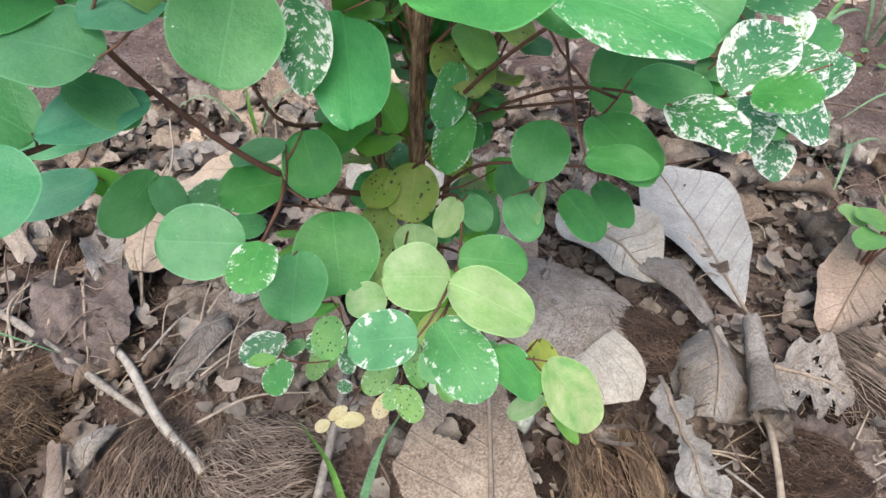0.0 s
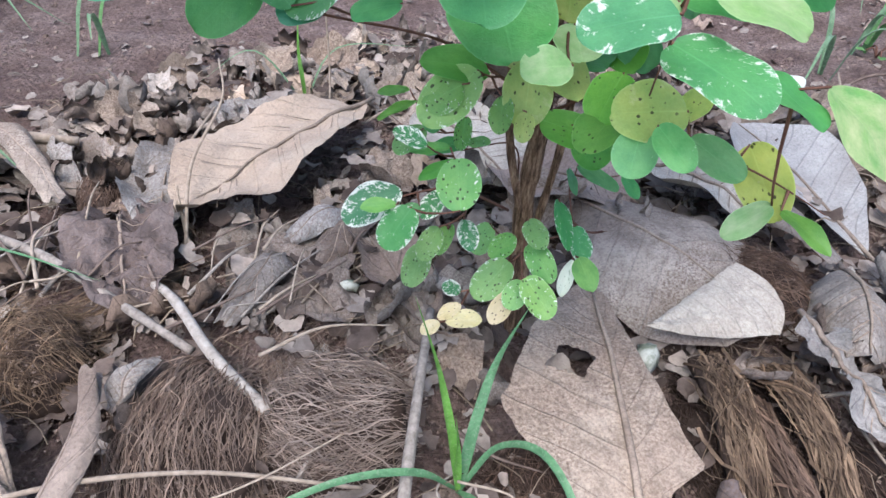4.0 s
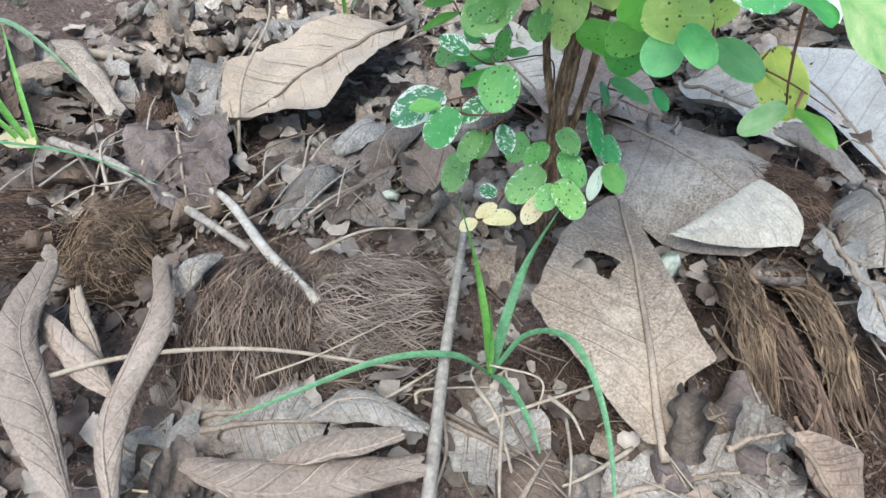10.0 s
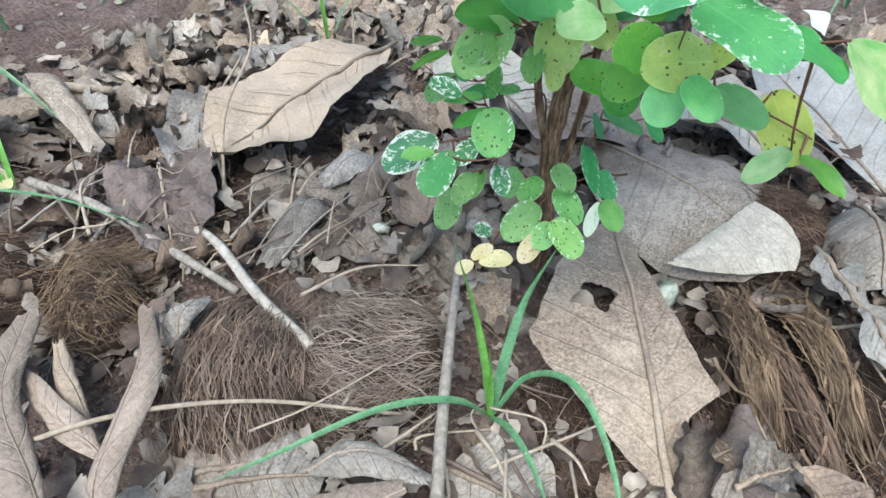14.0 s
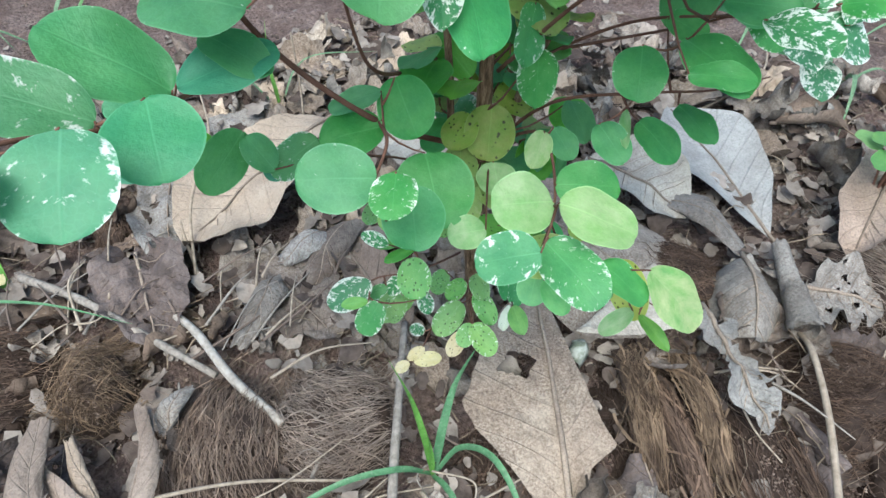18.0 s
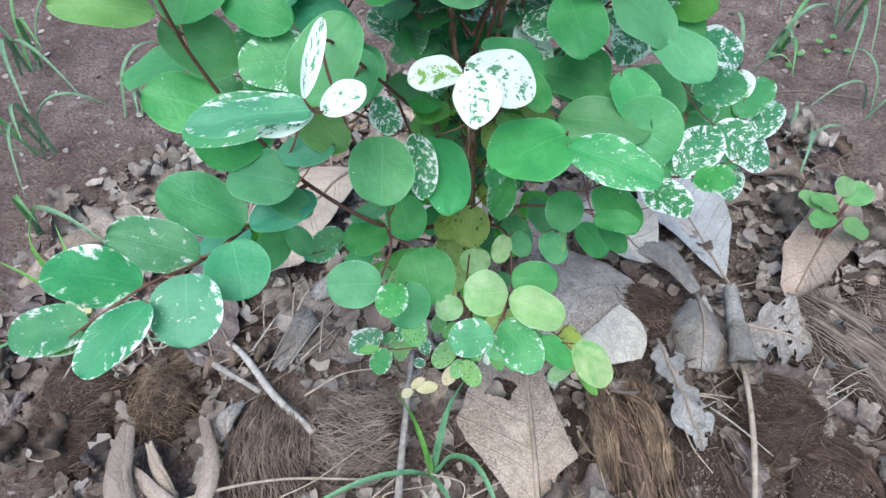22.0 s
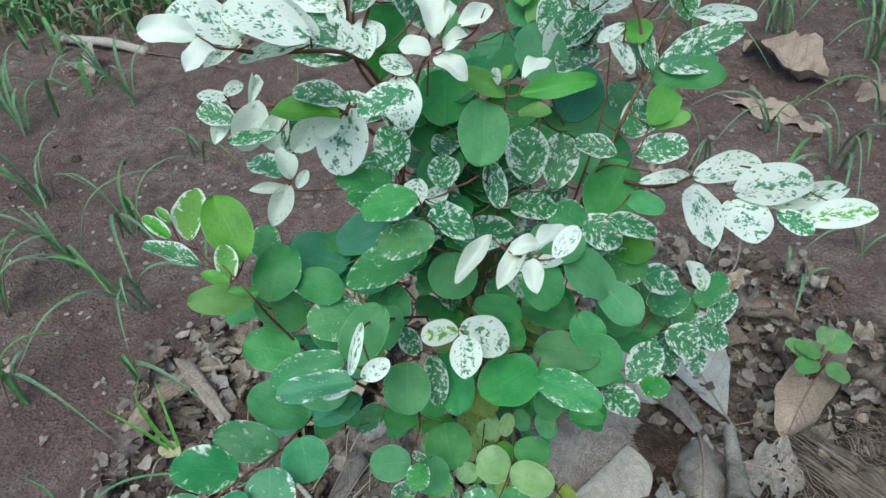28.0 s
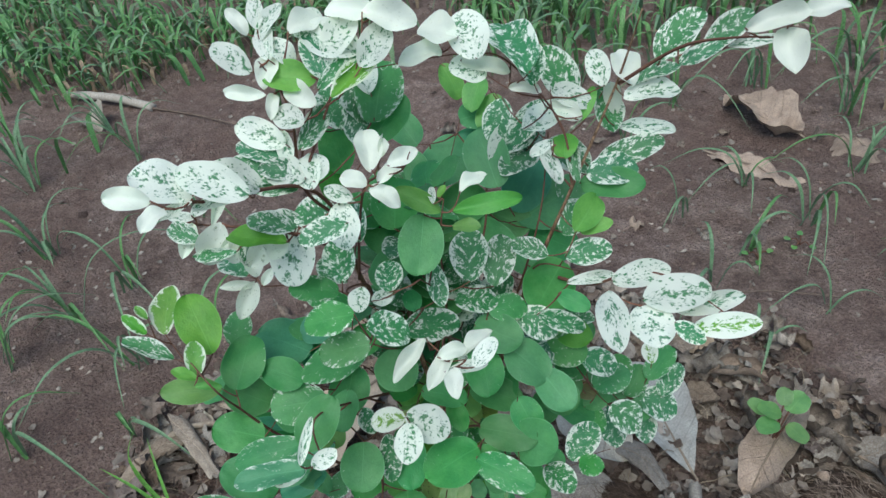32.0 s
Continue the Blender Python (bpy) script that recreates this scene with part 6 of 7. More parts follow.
branch([(-5, 60, 150), (7, 15, 196), (7, -20, 198), (2, -31, 180)], 1.0, [
    (5, -22, 196, 99, 7, -21, 21.3, 22.3, "y"),
    (4, -32, 206, -107, -16, 15, 27.3, 19.2, "y"),
    (-4, -50, 204, 90, -12, -15, 20.1, 17.8, "ge"),
    (1, -36, 192, -149, -4, 9, 27.9, 19.5, "gs"),
    (34, -46, 188, -130, -33, 13, 25.2, 17.0, "yv"),
    (40, -34, 147, 111, -30, -19, 15.4, 8.0, "y"),
    (7, -14, 196, -94, -1, 28, 22.2, 17.3, "g"),
    (6, 10, 199, 158, -26, -10, 14.7, 9.8, "y"),
    (10, 13, 198, -154, -21, 8, 14, 11, "g"),
    (18, -43, 189, -132, -15, -5, 19, 14, "g"),
])
branch([(-10, 60, 130), (0, 45, 170), (-10, 33, 179)], 1.0, [
    (-9, 42, 186, 171, -38, -4, 23, 21, "d"),
    (-18, 40, 183, 145, -25, -6, 17, 15, "d"),
    (-22, 34, 172, 177, -4, -7, 22, 14, "d"),
    (-9, 25, 170, -173, -25, -5, 14, 17, "y"),
    (-16, -16, 176, 100, -1, -26, 14, 13, "y"),
    (-1, 94, 231, 165, -35, 0, 36, 25, "g"),
    (8, 81, 223, -168, -43, -7, 28, 22, "g"),
    (5, 48, 227, 165, -34, -42, 24, 14, "gs"),
    (7, 41, 213, 170, -9, 10, 29, 15, "gs"),
    (27, 56, 176, -169, -13, 2, 22, 14, "g"),
])
branch([(-5, 60, 150), (14, 33, 196), (43, 12, 216), (62, 5, 222), (80, 5, 227)], 1.0, [
    (30, 1, 240, 167, -23, 2, 19.0, 16.7, "g"),
    (24, 6, 205, -154, -17, 22, 16.8, 12.6, "g"),
    (44, 20, 194, -135, -24, 21, 20.9, 14.5, "g"),
    (43, 1, 242, -153, -2, 18, 27.5, 17.1, "g"),
    (51, 8, 211, -160, -1, 12, 20.3, 11.0, "g"),
    (47, 28, 233, -128, -11, 54, 15, 10, "g"),
    (34, 11, 207, 170, -13, 17, 16, 4, "y"),
    (50, 0, 255, -118, 6, 40, 21, 12, "g"),
    (19, -17, 285, -118, -6, 41, 15, 10, "g"),
])
branch([(-5, 60, 190), (17, 22, 248), (39, -8, 287), (42, -28, 288)], 1.1, [
    (20, -21, 293, 127, 8, -10, 33.5, 27.3, "g"),
    (15, 28, 284, -116, 1, 19, 34.0, 20.6, "g"),
    (20, -4, 286, -109, 6, 26, 34.5, 20.3, "g"),
    (19, -29, 295, -120, -2, 26, 34.2, 17.2, "gs"),
    (40, -8, 289, -122, -11, 50, 26, 28, "g"),
    (43, 5, 300, -149, -31, 15, 21, 18, "g"),
    (-27, 10, 265, -170, -15, -8, 36, 22, "g"),
    (38, -18, 243, -106, 4, 22, 19, 10, "g"),
    (5, 5, 300, -156, -6, 20, 20, 12, "g"),
    (-10, 4, 312, -89, -20, 20, 27, 15, "g"),
])
branch([(0, 60, 190), (40, 38, 228), (68, -10, 260), (94, -14, 274)], 0.9, [
    (57, -12, 256, -138, 5, 8, 22.2, 17.3, "v"),
    (71, -11, 260, -44, 23, 9, 26.4, 18.3, "v"),
    (76, -13, 261, -126, 24, 24, 16.0, 12.9, "gs"),
])
branch([(20, 60, 200), (70, 55, 215), (100, 50, 225), (135, 75, 198), (150, 80, 200)], 0.8, [
    (96, 52, 234, 57, -4, -14, 18, 14, "br"),
    (87, 55, 236, 68, 9, -31, 23, 19, "g"),
    (110, 74, 208, -27, 17, 4, 30, 22, "gs"),
    (122, 74, 200, -40, 31, 22, 26, 19, "gs"),
    (137, 81, 211, -45, 12, 16, 33, 18, "gs"),
    (107, 80, 199, -125, -10, 29, 30, 20, "g"),
    (131, 76, 197, -108, -14, 19, 30, 26, "v"),
    (142, 90, 216, 2, 27, -13, 17, 12, "wy"),
    (72, 55, 225, -128, -5, -1, 26, 23, "g"),
    (88, 49, 225, -68, 18, 15, 21, 14, "g"),
])
branch([(-18, 60, 70), (-30, 31, 99), (-44, 8, 121), (-59, 9, 117), (-71, 4, 115), (-83, 7, 112)], 0.8, [
    (-62, 4, 119, 107, -21, -29, 22.6, 14.6, "v"),
    (-63, -8, 122, 99, 1, -25, 11.5, 5.5, "l"),
    (-58, -9, 122, 138, -37, -10, 15.9, 13.0, "gs"),
    (-55, 46, 59, 163, -21, -24, 21.2, 12.7, "sp"),
    (-42, -6, 119, 7, 35, -12, 18.5, 15.2, "sp"),
    (-42, 23, 119, 96, -25, -37, 17.2, 5.4, "l"),
    (-44, 23, 90, 152, -33, -11, 13.6, 6.6, "sp"),
    (-47, 14, 112, 128, -34, -22, 13, 8.5, "v"),
    (-49, 12, 97, 150, -30, -14, 14, 9, "sp"),
    (-40, 12, 101, -160, -35, 10, 12, 8, "v"),
    (-56, 10, 108, 112, -24, -30, 11, 6.5, "gs"),
    (-46, 24, 124, 108, 4, -30, 15, 5, "l"),
    (-54, 18, 128, 75, 20, -35, 13, 7, "v"),
])
branch([(-15, 60, 80), (-19, 60, 107), (-49, 51, 109), (-78, 66, 121)], 0.6, [
    (-56, 65, 107, 120, -27, -26, 16.7, 11.0, "sp"),
    (-39, 52, 109, 96, -14, -26, 17.5, 7.4, "g"),
    (-40, 49, 122, 170, -33, -8, 14, 7, "sp"),
    (-51, 45, 117, 63, 53, -52, 9, 7, "g"),
    (-62, 54, 130, 87, -9, -51, 13, 4, "l"),
    (-59, 51, 127, 103, -22, -34, 17, 4, "l"),
    (-39, 41, 115, -80, 6, 25, 9, 5, "sp"),
])
branch([(-15, 60, 40), (-15, 36, 65), (-27, 20, 66)], 0.6, [
    (-27, 45, 73, 141, -50, -13, 14.9, 10.7, "sp"),
    (-17, 38, 73, 128, -30, -19, 14.0, 10.1, "sp"),
    (-19, 27, 68, 134, -22, -14, 21.7, 14.3, "sp"),
    (-39, 13, 63, 79, 15, -28, 8, 7, "v"),
    (-18, 10, 67, 135, -31, -5, 15.8, 9.3, "yy"),
    (-13, 31, 87, -164, -6, 11, 15.6, 9.9, "sp"),
    (-12, 26, 79, -156, -15, 21, 19.4, 10.8, "sp"),
    (-15, 7, 78, -146, -23, 12, 18.2, 12.6, "sp"),
    (-15, 11, 72, 148, -23, -16, 13, 10, "sp"),
    (-45, -6, 66, -84, 3, 22, 14.1, 7.7, "yy"),
    (-48, -5, 66, -63, 22, 20, 10.4, 6.0, "yy"),
    (-47, -6, 65, 112, -18, -20, 8.3, 6.0, "yy"),
])
branch([(-10, 60, 50), (10, 40, 76), (20, 29, 87)], 0.6, [
    (-1, 39, 92, -174, -15, 5, 24.4, 6.6, "gs"),
    (5, 28, 87, -162, -33, -5, 14.9, 10.2, "gs"),
    (5, 13, 84, -167, -10, 16, 15.6, 9.5, "l"),
    (4, 17, 79, 153, -60, -8, 16.3, 6.0, "p"),
    (7, 66, 89, -173, -13, 6, 15, 4, "g"),
    (11, 67, 90, -130, -7, 38, 21, 7, "g"),
    (31, 64, 88, -156, -20, 19, 13, 6, "g"),
])
branch([(-10, 60, 100), (-10, 46, 136), (-22, 32, 151)], 0.8, [
    (-38, 32, 150, 125, -32, -44, 26, 17, "sp"),
    (-43, 27, 147, 108, -25, -44, 15, 13, "sp"),
    (-20, 33, 154, 173, -47, -3, 22.8, 17.3, "ys"),
    (-12, 43, 153, -163, -12, 17, 25, 15, "ys"),
    (-29, 26, 144, 175, -32, 20, 14, 9, "sp"),
    (-21, 21, 141, 169, -36, 1, 11, 7, "ys"),
    (-16, 20, 139, -107, -11, 38, 19, 13, "gy"),
    (-2, 18, 139, -144, -47, 41, 16, 14, "gy"),
    (-13, 31, 153, 68, 9, -51, 20, 12, "ys"),
    (-33, 37, 147, 109, 18, -45, 26, 13, "l"),
])
branch([(-7, 60, 120), (11, 26, 152), (18, -7, 154), (32, -21, 156), (41, -33, 157), (54, -40, 152)], 0.8, [
    (16, -19, 166, 105, 4, -50, 22, 17, "ys"),
    (5, 10, 162, 138, -48, 8, 17, 17, "gy"),
    (7, 10, 151, 146, -6, 6, 26, 17, "gy"),
    (3, -25, 163, 160, -34, 1, 13.8, 12.0, "gp"),
    (3, -36, 171, -150, -21, 32, 13.9, 8.7, "gp"),
    (18, -21, 159, -136, -14, 52, 18.0, 9.5, "gp"),
    (38, -15, 154, -171, -24, 31, 24, 15, "ys"),
    (42, -36, 147, -151, -7, 20, 16.9, 5.8, "l"),
    (20, -1, 154, -103, 46, 34, 12, 10, "ys"),
])
branch([(-10, 60, 220), (30, 55, 270), (50, 50, 290)], 1.0, [
    (21, 35, 330, -120, 1, 23, 30, 23, "g"),
    (39, 24, 324, -122, -30, 11, 30, 25, "g"),
    (46, 43, 331, -123, -13, 19, 26, 20, "v"),
    (30, 38, 338, -71, -11, 25, 24, 17, "gs"),
    (57, 16, 309, -146, -11, 9, 27, 21, "g"),
    (24, 27, 318, -173, -12, 8, 29, 22, "g"),
    (61, 49, 291, -104, -3, 38, 27, 21, "gs"),
    (83, 44, 287, -105, -18, 27, 24, 18, "v"),
])
branch([(-40, 60, 220), (-50, 50, 270), (-60, 40, 300)], 0.9, [
    (-97, 2, 308, 94, 43, -43, 29, 22, "g"),
    (-101, -13, 298, 91, 24, -24, 29, 23, "g"),
    (-102, 21, 270, 150, -2, -8, 32, 32, "g"),
    (-65, 3, 309, 108, 12, -25, 31, 25, "gs"),
    (-76, 7, 321, 78, 22, -25, 25, 19, "g"),
    (-58, 42, 290, 173, -18, -8, 32, 26, "g"),
])
branch([(-40, 60, 300), (-30, 70, 380), (-20, 80, 450)], 1.1, [
    (-19, 66, 449, -5, 18, 14, 43, 25, "gs"),
    (-33, 81, 451, -145, -38, 19, 27, 19, "v"),
    (-44, 19, 444, 13, 30, -1, 18, 13, "w"),
    (-29, 72, 377, 50, 19, -8, 30, 25, "gs"),
    (-17, 94, 377, 158, -9, -12, 39, 29, "g"),
    (-52, 74, 383, 72, 2, -27, 31, 21, "v"),
    (-74, 77, 380, 103, 2, -36, 26, 19, "v"),
    (-21, 80, 457, 21, 30, 0, 30, 16, "w"),
])
branch([(-10, 60, 280), (20, 90, 330), (0, 120, 360), (40, 125, 360)], 1.0, [
    (-5, 121, 358, -171, -41, -9, 42, 34, "g"),
    (47, 96, 328, 76, 19, -30, 40, 33, "g"),
    (58, 130, 316, -115, -10, 15, 35, 32, "g"),
    (47, 130, 336, -33, 21, 27, 44, 32, "gb"),
    (83, 157, 342, -156, -23, 20, 31, 20, "gs"),
    (-13, 116, 359, 10, 44, -10, 34, 26, "g"),
    (2, 109, 351, -62, 10, 33, 34, 28, "g"),
    (-15, 118, 364, 70, 14, -25, 31, 25, "gs"),
])
branch([(-20, 60, 130), (-50, 45, 158), (-90, 35, 170), (-125, 34, 178), (-145, 36, 184)], 0.8, [
    (-110, 39, 178, 150, -19, -43, 30, 19, "g"),
    (-87, 30, 174, 127, -12, -39, 17, 12, "gb"),
    (-62, 13, 179, 88, -13, -34, 16, 10, "g"),
    (-128, 30, 183, 121, -7, -32, 32, 17, "gb"),
    (-140, 58, 182, 126, 10, -28, 29, 18, "gb"),
    (-120, 33, 174, 92, 26, -52, 17, 11, "l"),
])
branch([(70, 55, 215), (100, 50, 225), (120, 65, 210), (135, 75, 198), (148, 80, 200)], 0.6, [
    (90, 60, 247, 53, -7, -29, 25, 19, "gs"),
    (97, 55, 237, -8, 24, 10, 25, 18, "g"),
    (120, 80, 197, -138, -12, 9, 26, 22, "gs"),
    (147, 74, 198, -39, 25, -5, 29, 18, "v"),
    (107, 56, 216, 178, -8, 2, 30, 20, "v"),
    (70, 60, 234, 144, -21, -11, 30, 21, "g"),
    (137, 73, 185, 169, -10, 5, 26, 17, "v"),
    (88, 53, 224, -153, -25, 17, 23, 18, "gs"),
])
branch([(-49, 22, 445), (-50, 45, 462), (-45, 55, 485)], 0.8, [
    (-45, 52, 504, -51, 9, 37, 17, 12, "ww"),
    (-16, 51, 493, 81, 23, -38, 27, 18, "w"),
    (-28, 32, 482, -41, 16, 26, 31, 11, "lv"),
    (-43, 33, 470, 76, 19, -33, 15, 12, "w"),
    (-46, 22, 448, 68, 11, -31, 22, 16, "w"),
    (-42, 22, 446, 2, 30, 20, 15, 13, "w"),
    (-56, 48, 494, 14, 27, -15, 20, 10, "w"),
    (-38, 38, 475, 59, 33, -44, 18, 11, "ww"),
    (-38, 69, 444, 22, 34, 1, 26, 16, "v"),
    (-15, 43, 489, -33, 28, 41, 24, 14, "w"),
    (-59, 23, 449, 75, 18, -27, 24, 14, "v"),
])
branch([(80, 76, 392), (78, 82, 420), (70, 85, 440)], 0.8, [
    (55, 94, 420, -69, 17, 20, 28, 18, "w"),
    (100, 126, 425, -162, -39, -7, 28, 19, "v"),
    (60, 69, 460, 4, 25, -4, 27, 15, "v"),
    (45, 146, 411, 162, -43, -8, 29, 19, "v"),
    (71, 109, 435, -108, -18, 35, 24, 14, "w"),
    (88, 80, 397, -83, 2, 35, 29, 19, "v"),
    (100, 107, 435, 19, 40, -28, 22, 13, "w"),
    (38, 76, 463, 81, 23, -19, 19, 18, "w"),
])
branch([(-10, 60, 300), (0, 95, 360), (15, 130, 400)], 1.0, [
    (-2, 141, 361, -49, 10, 21, 35.9, 31.2, "gb"),
    (37, 136, 365, 45, 22, -20, 37.1, 31.4, "gb"),
    (-19, 61, 383, -1, 25, 2, 33.5, 28.1, "g"),
    (1, 59, 373, 88, -5, -25, 29.9, 18.4, "g"),
    (10, 87, 369, 133, -32, -19, 29.1, 23.7, "g"),
    (17, 158, 391, -63, -4, 26, 33.2, 25.2, "g"),
    (-11, 146, 382, 36, 22, -15, 30.5, 21.4, "g"),
])
branch([(40, 62, 300), (62, 80, 370), (70, 110, 410)], 1.0, [
    (64, 133, 395, 105, -9, -27, 30.8, 22.1, "v"),
    (71, 120, 395, -117, -30, 29, 30.3, 21.0, "v"),
    (50, 123, 379, -34, 20, 12, 35.3, 18.3, "v"),
    (30, 138, 376, -88, -5, 28, 27.9, 23.6, "g"),
    (75, 78, 358, -44, 10, 14, 30.8, 22.3, "v"),
    (44, 78, 326, 125, -26, -18, 27.2, 20.2, "v"),
    (62, 77, 330, 47, 11, -20, 24.2, 21.0, "g"),
])
branch([(-45, 58, 300), (-50, 75, 360), (-48, 85, 400)], 0.9, [
    (-42, 27, 378, 45, 10, -14, 22.9, 16.9, "v"),
    (-37, 49, 386, 20, 24, -5, 27.6, 16.7, "v"),
    (-52, 41, 336, 90, -18, -24, 34.3, 23.9, "gb"),
    (-72, 42, 311, 65, 5, -17, 30.5, 23.7, "gb"),
    (-30, 64, 350, -142, -42, 13, 24.5, 18.5, "v"),
    (-35, 39, 325, 116, -19, -22, 21.9, 19.7, "g"),
])
branch([(20, 60, 260), (60, 70, 300), (85, 75, 320)], 0.9, [
    (45, 49, 296, -103, -20, 22, 27.4, 24.3, "v"),
    (74, 64, 279, -70, 14, 18, 22.6, 21.3, "g"),
    (60, 34, 278, -125, -35, 20, 27.2, 23.6, "g"),
    (92, 44, 255, -72, 11, 17, 25.7, 21.1, "gs"),
    (40, 31, 292, 139, -35, -12, 25.1, 22.1, "g"),
    (102, 35, 245, -114, -28, 21, 24.3, 21.7, "v"),
])


def inner_foliage():
    """The shaded older leaves close round the stems."""
    rnd = random.Random(21)
    for k in range(20):
        z0 = 140 + 10 * k
        a = k * 2.4
        reach = 26 + 12 * rnd.random()
        dx, dy = math.cos(a) * reach, abs(math.sin(a)) * reach * 0.9 - 8
        line = [(-10, 60, z0), (-10 + dx * 0.5, 60 + dy * 0.5, z0 + 14), (-10 + dx, 60 + dy, z0 + 24)]
        leaves = []
        for q in range(6):
            t = 0.3 + 0.14 * q
            side = 1 if q % 2 else -1
            size = rnd.uniform(19, 27)
            leaves.append((-10 + dx * t + rnd.gauss(0, 2), 60 + dy * t + rnd.gauss(0, 2), z0 + 24 * t, math.degrees(math.atan2(-dx, dy + 1e-3)) + side * rnd.uniform(45, 80),
                           rnd.uniform(-25, 25), rnd.uniform(-25, 25), size, size * rnd.uniform(0.7, 0.9), rnd.choice("g l d g ys d gs l".split() if z0 < 250 else "g gs v v w g".split())))
        branch(line, 0.8, leaves)

    for k in range(15):
        x0, y0, z0 = rnd.uniform(-45, 60), rnd.uniform(55, 95), 225 + 11 * k
        x0 *= 1 - 0.4 * (k > 10)
        line = [(x0 * 0.5, 62, z0 - 25), (x0, y0, z0), (x0 + rnd.gauss(0, 10), y0 + 12, z0 + 18)]
        leaves = []
        for q in range(5):
            size = rnd.uniform(20, 28)
            leaves.append((x0 + rnd.gauss(0, 6), y0 + rnd.gauss(0, 6), z0 + 5 * q - 6, rnd.uniform(0, 360), rnd.uniform(-15, 25), rnd.uniform(-25, 25), size, size * rnd.uniform(0.68, 0.88), rnd.choice("g g g gs gs v v".split())))
        branch(line, 0.7, leaves)


inner_foliage()

# ---- grass and seedlings ----


def grass_material(name, a, b):
    m = Nodes(name, 0.38)
    isl = m.tree.nodes.new("ShaderNodeNewGeometry").outputs["Random Per Island"]
    c = m.mix(isl, a, b)
    c = m.mix(m.math("MULTIPLY", m.ramp(m.noise(260.0, 5, rough=0.7), (0.42, (0, 0, 0)), (0.62, (1, 1, 1))), 0.55), c, tuple(0.5 * v for v in a))
    c = m.mix(m.math("MULTIPLY", m.ramp(m.noise(900.0, 2), (0.56, (0, 0, 0)), (0.62, (1, 1, 1))), 0.18), c, (0.4, 0.42, 0.34))
    m.color(c)
    m.bump(m.noise(900.0, 2), 0.2, 0.0006)
    through = m.tree.nodes.new("ShaderNodeBsdfTranslucent")
    m.link(c, through.inputs["Color"])
    shader = m.tree.nodes.new("ShaderNodeMixShader")
    shader.inputs[0].default_value = 0.2
    m.link(m.bsdf.outputs[0], shader.inputs[1])
    m.link(through.outputs[0], shader.inputs[2])
    m.link(shader.outputs[0], m.out.inputs["Surface"])
    return m.mat


SEDGE = grass_material("sedge_blade", (0.09, 0.22, 0.1), (0.14, 0.28, 0.14))
SEDGE_BRIGHT = grass_material("young_grass_blade", (0.12, 0.3, 0.05), (0.18, 0.37, 0.08))
GRASS = grass_material("grass_blade", (0.08, 0.2, 0.06), (0.17, 0.34, 0.12))
GRASS_GREY = grass_material("dull_grass_blade", (0.12, 0.22, 0.12), (0.22, 0.34, 0.18))


GRASS_DEAD = grass_material("withered_grass_blade", (0.2, 0.14, 0.09), (0.38, 0.3, 0.2))


def blade(bm, line, width, steps=6, fold=0.35):
    """A grass blade: a folded ribbon that tapers to its tip."""
    pts = spline(line, steps)
    n = len(pts) - 1
    rows = []
    for i, p in enumerate(pts):
        d = (pts[min(i + 1, n)] - pts[max(i - 1, 0)]).normalized()
        side = d.cross(Vector((0, 0, 1)))
        side = (side if side.length > 0.05 else Vector((1, 0, 0))).normalized()
        up = side.cross(d)
        t = i / n
        w = width * min(1.0, 0.55 + 2.2 * t) * (1 - t**2.6) * 0.5 + width * 0.02
        rows.append([bm.verts.new(p - side * w + up * w * fold), bm.verts.new(p), bm.verts.new(p + side * w + up * w * fold)])
    for a, b in zip(rows, rows[1:]):
        bm.faces.new((a[0], a[1], b[1], b[0]))
        bm.faces.new((a[1], a[2], b[2], b[1]))


def clump(name, label, category, blades, group=""):
    root = tagged(new(name), label, category, group)
    for line, width, material in blades:
        bm = bmesh.new()
        blade(bm, line, width * 0.85, fold=0.6)
        part("blade", bm, material, root, smooth=True)
    return root


clump("sedge", "young bright green sedge with arching blades growing through the mulch", "grass", (
    ([(-0.037, -0.038, 0.0), (-0.041, -0.03, 0.028), (-0.047, -0.022, 0.055), (-0.056, -0.02, 0.093)], 0.0046, SEDGE_BRIGHT),
    ([(-0.036, -0.037, 0.0), (-0.031, -0.022, 0.022), (-0.024, -0.007, 0.04), (-0.013, -0.002, 0.072)], 0.0056, SEDGE),
    ([(-0.038, -0.038, 0.0), (-0.055, -0.042, 0.018), (-0.085, -0.05, 0.022), (-0.125, -0.068, 0.016), (-0.15, -0.075, 0.006)], 0.0042, SEDGE),
    ([(-0.036, -0.038, 0.0), (-0.022, -0.036, 0.028), (-0.006, -0.05, 0.042), (0.006, -0.08, 0.03), (0.008, -0.13, 0.012)], 0.0045, SEDGE),
    ([(-0.037, -0.039, 0.0), (-0.03, -0.05, 0.01), (-0.022, -0.066, 0.012), (-0.014, -0.088, 0.006)], 0.004, SEDGE),
    ([(-0.037, -0.037, 0.0), (-0.038, -0.034, 0.02), (-0.04, -0.033, 0.045)], 0.0034, SEDGE_BRIGHT),
))
clump("grass_sprout", "thin bright grass sprout at the edge of the litter", "grass", (
    ([(-0.313, 0.1, -0.005), (-0.33, 0.11, 0.03), (-0.335, 0.12, 0.07), (-0.315, 0.13, 0.11)], 0.005, SEDGE_BRIGHT),
    ([(-0.315, 0.1, -0.005), (-0.345, 0.11, 0.03), (-0.375, 0.12, 0.05)], 0.004, SEDGE_BRIGHT),
    ([(-0.313, 0.101, -0.005), (-0.32, 0.12, 0.03), (-0.335, 0.15, 0.055)], 0.004, SEDGE_BRIGHT),
))
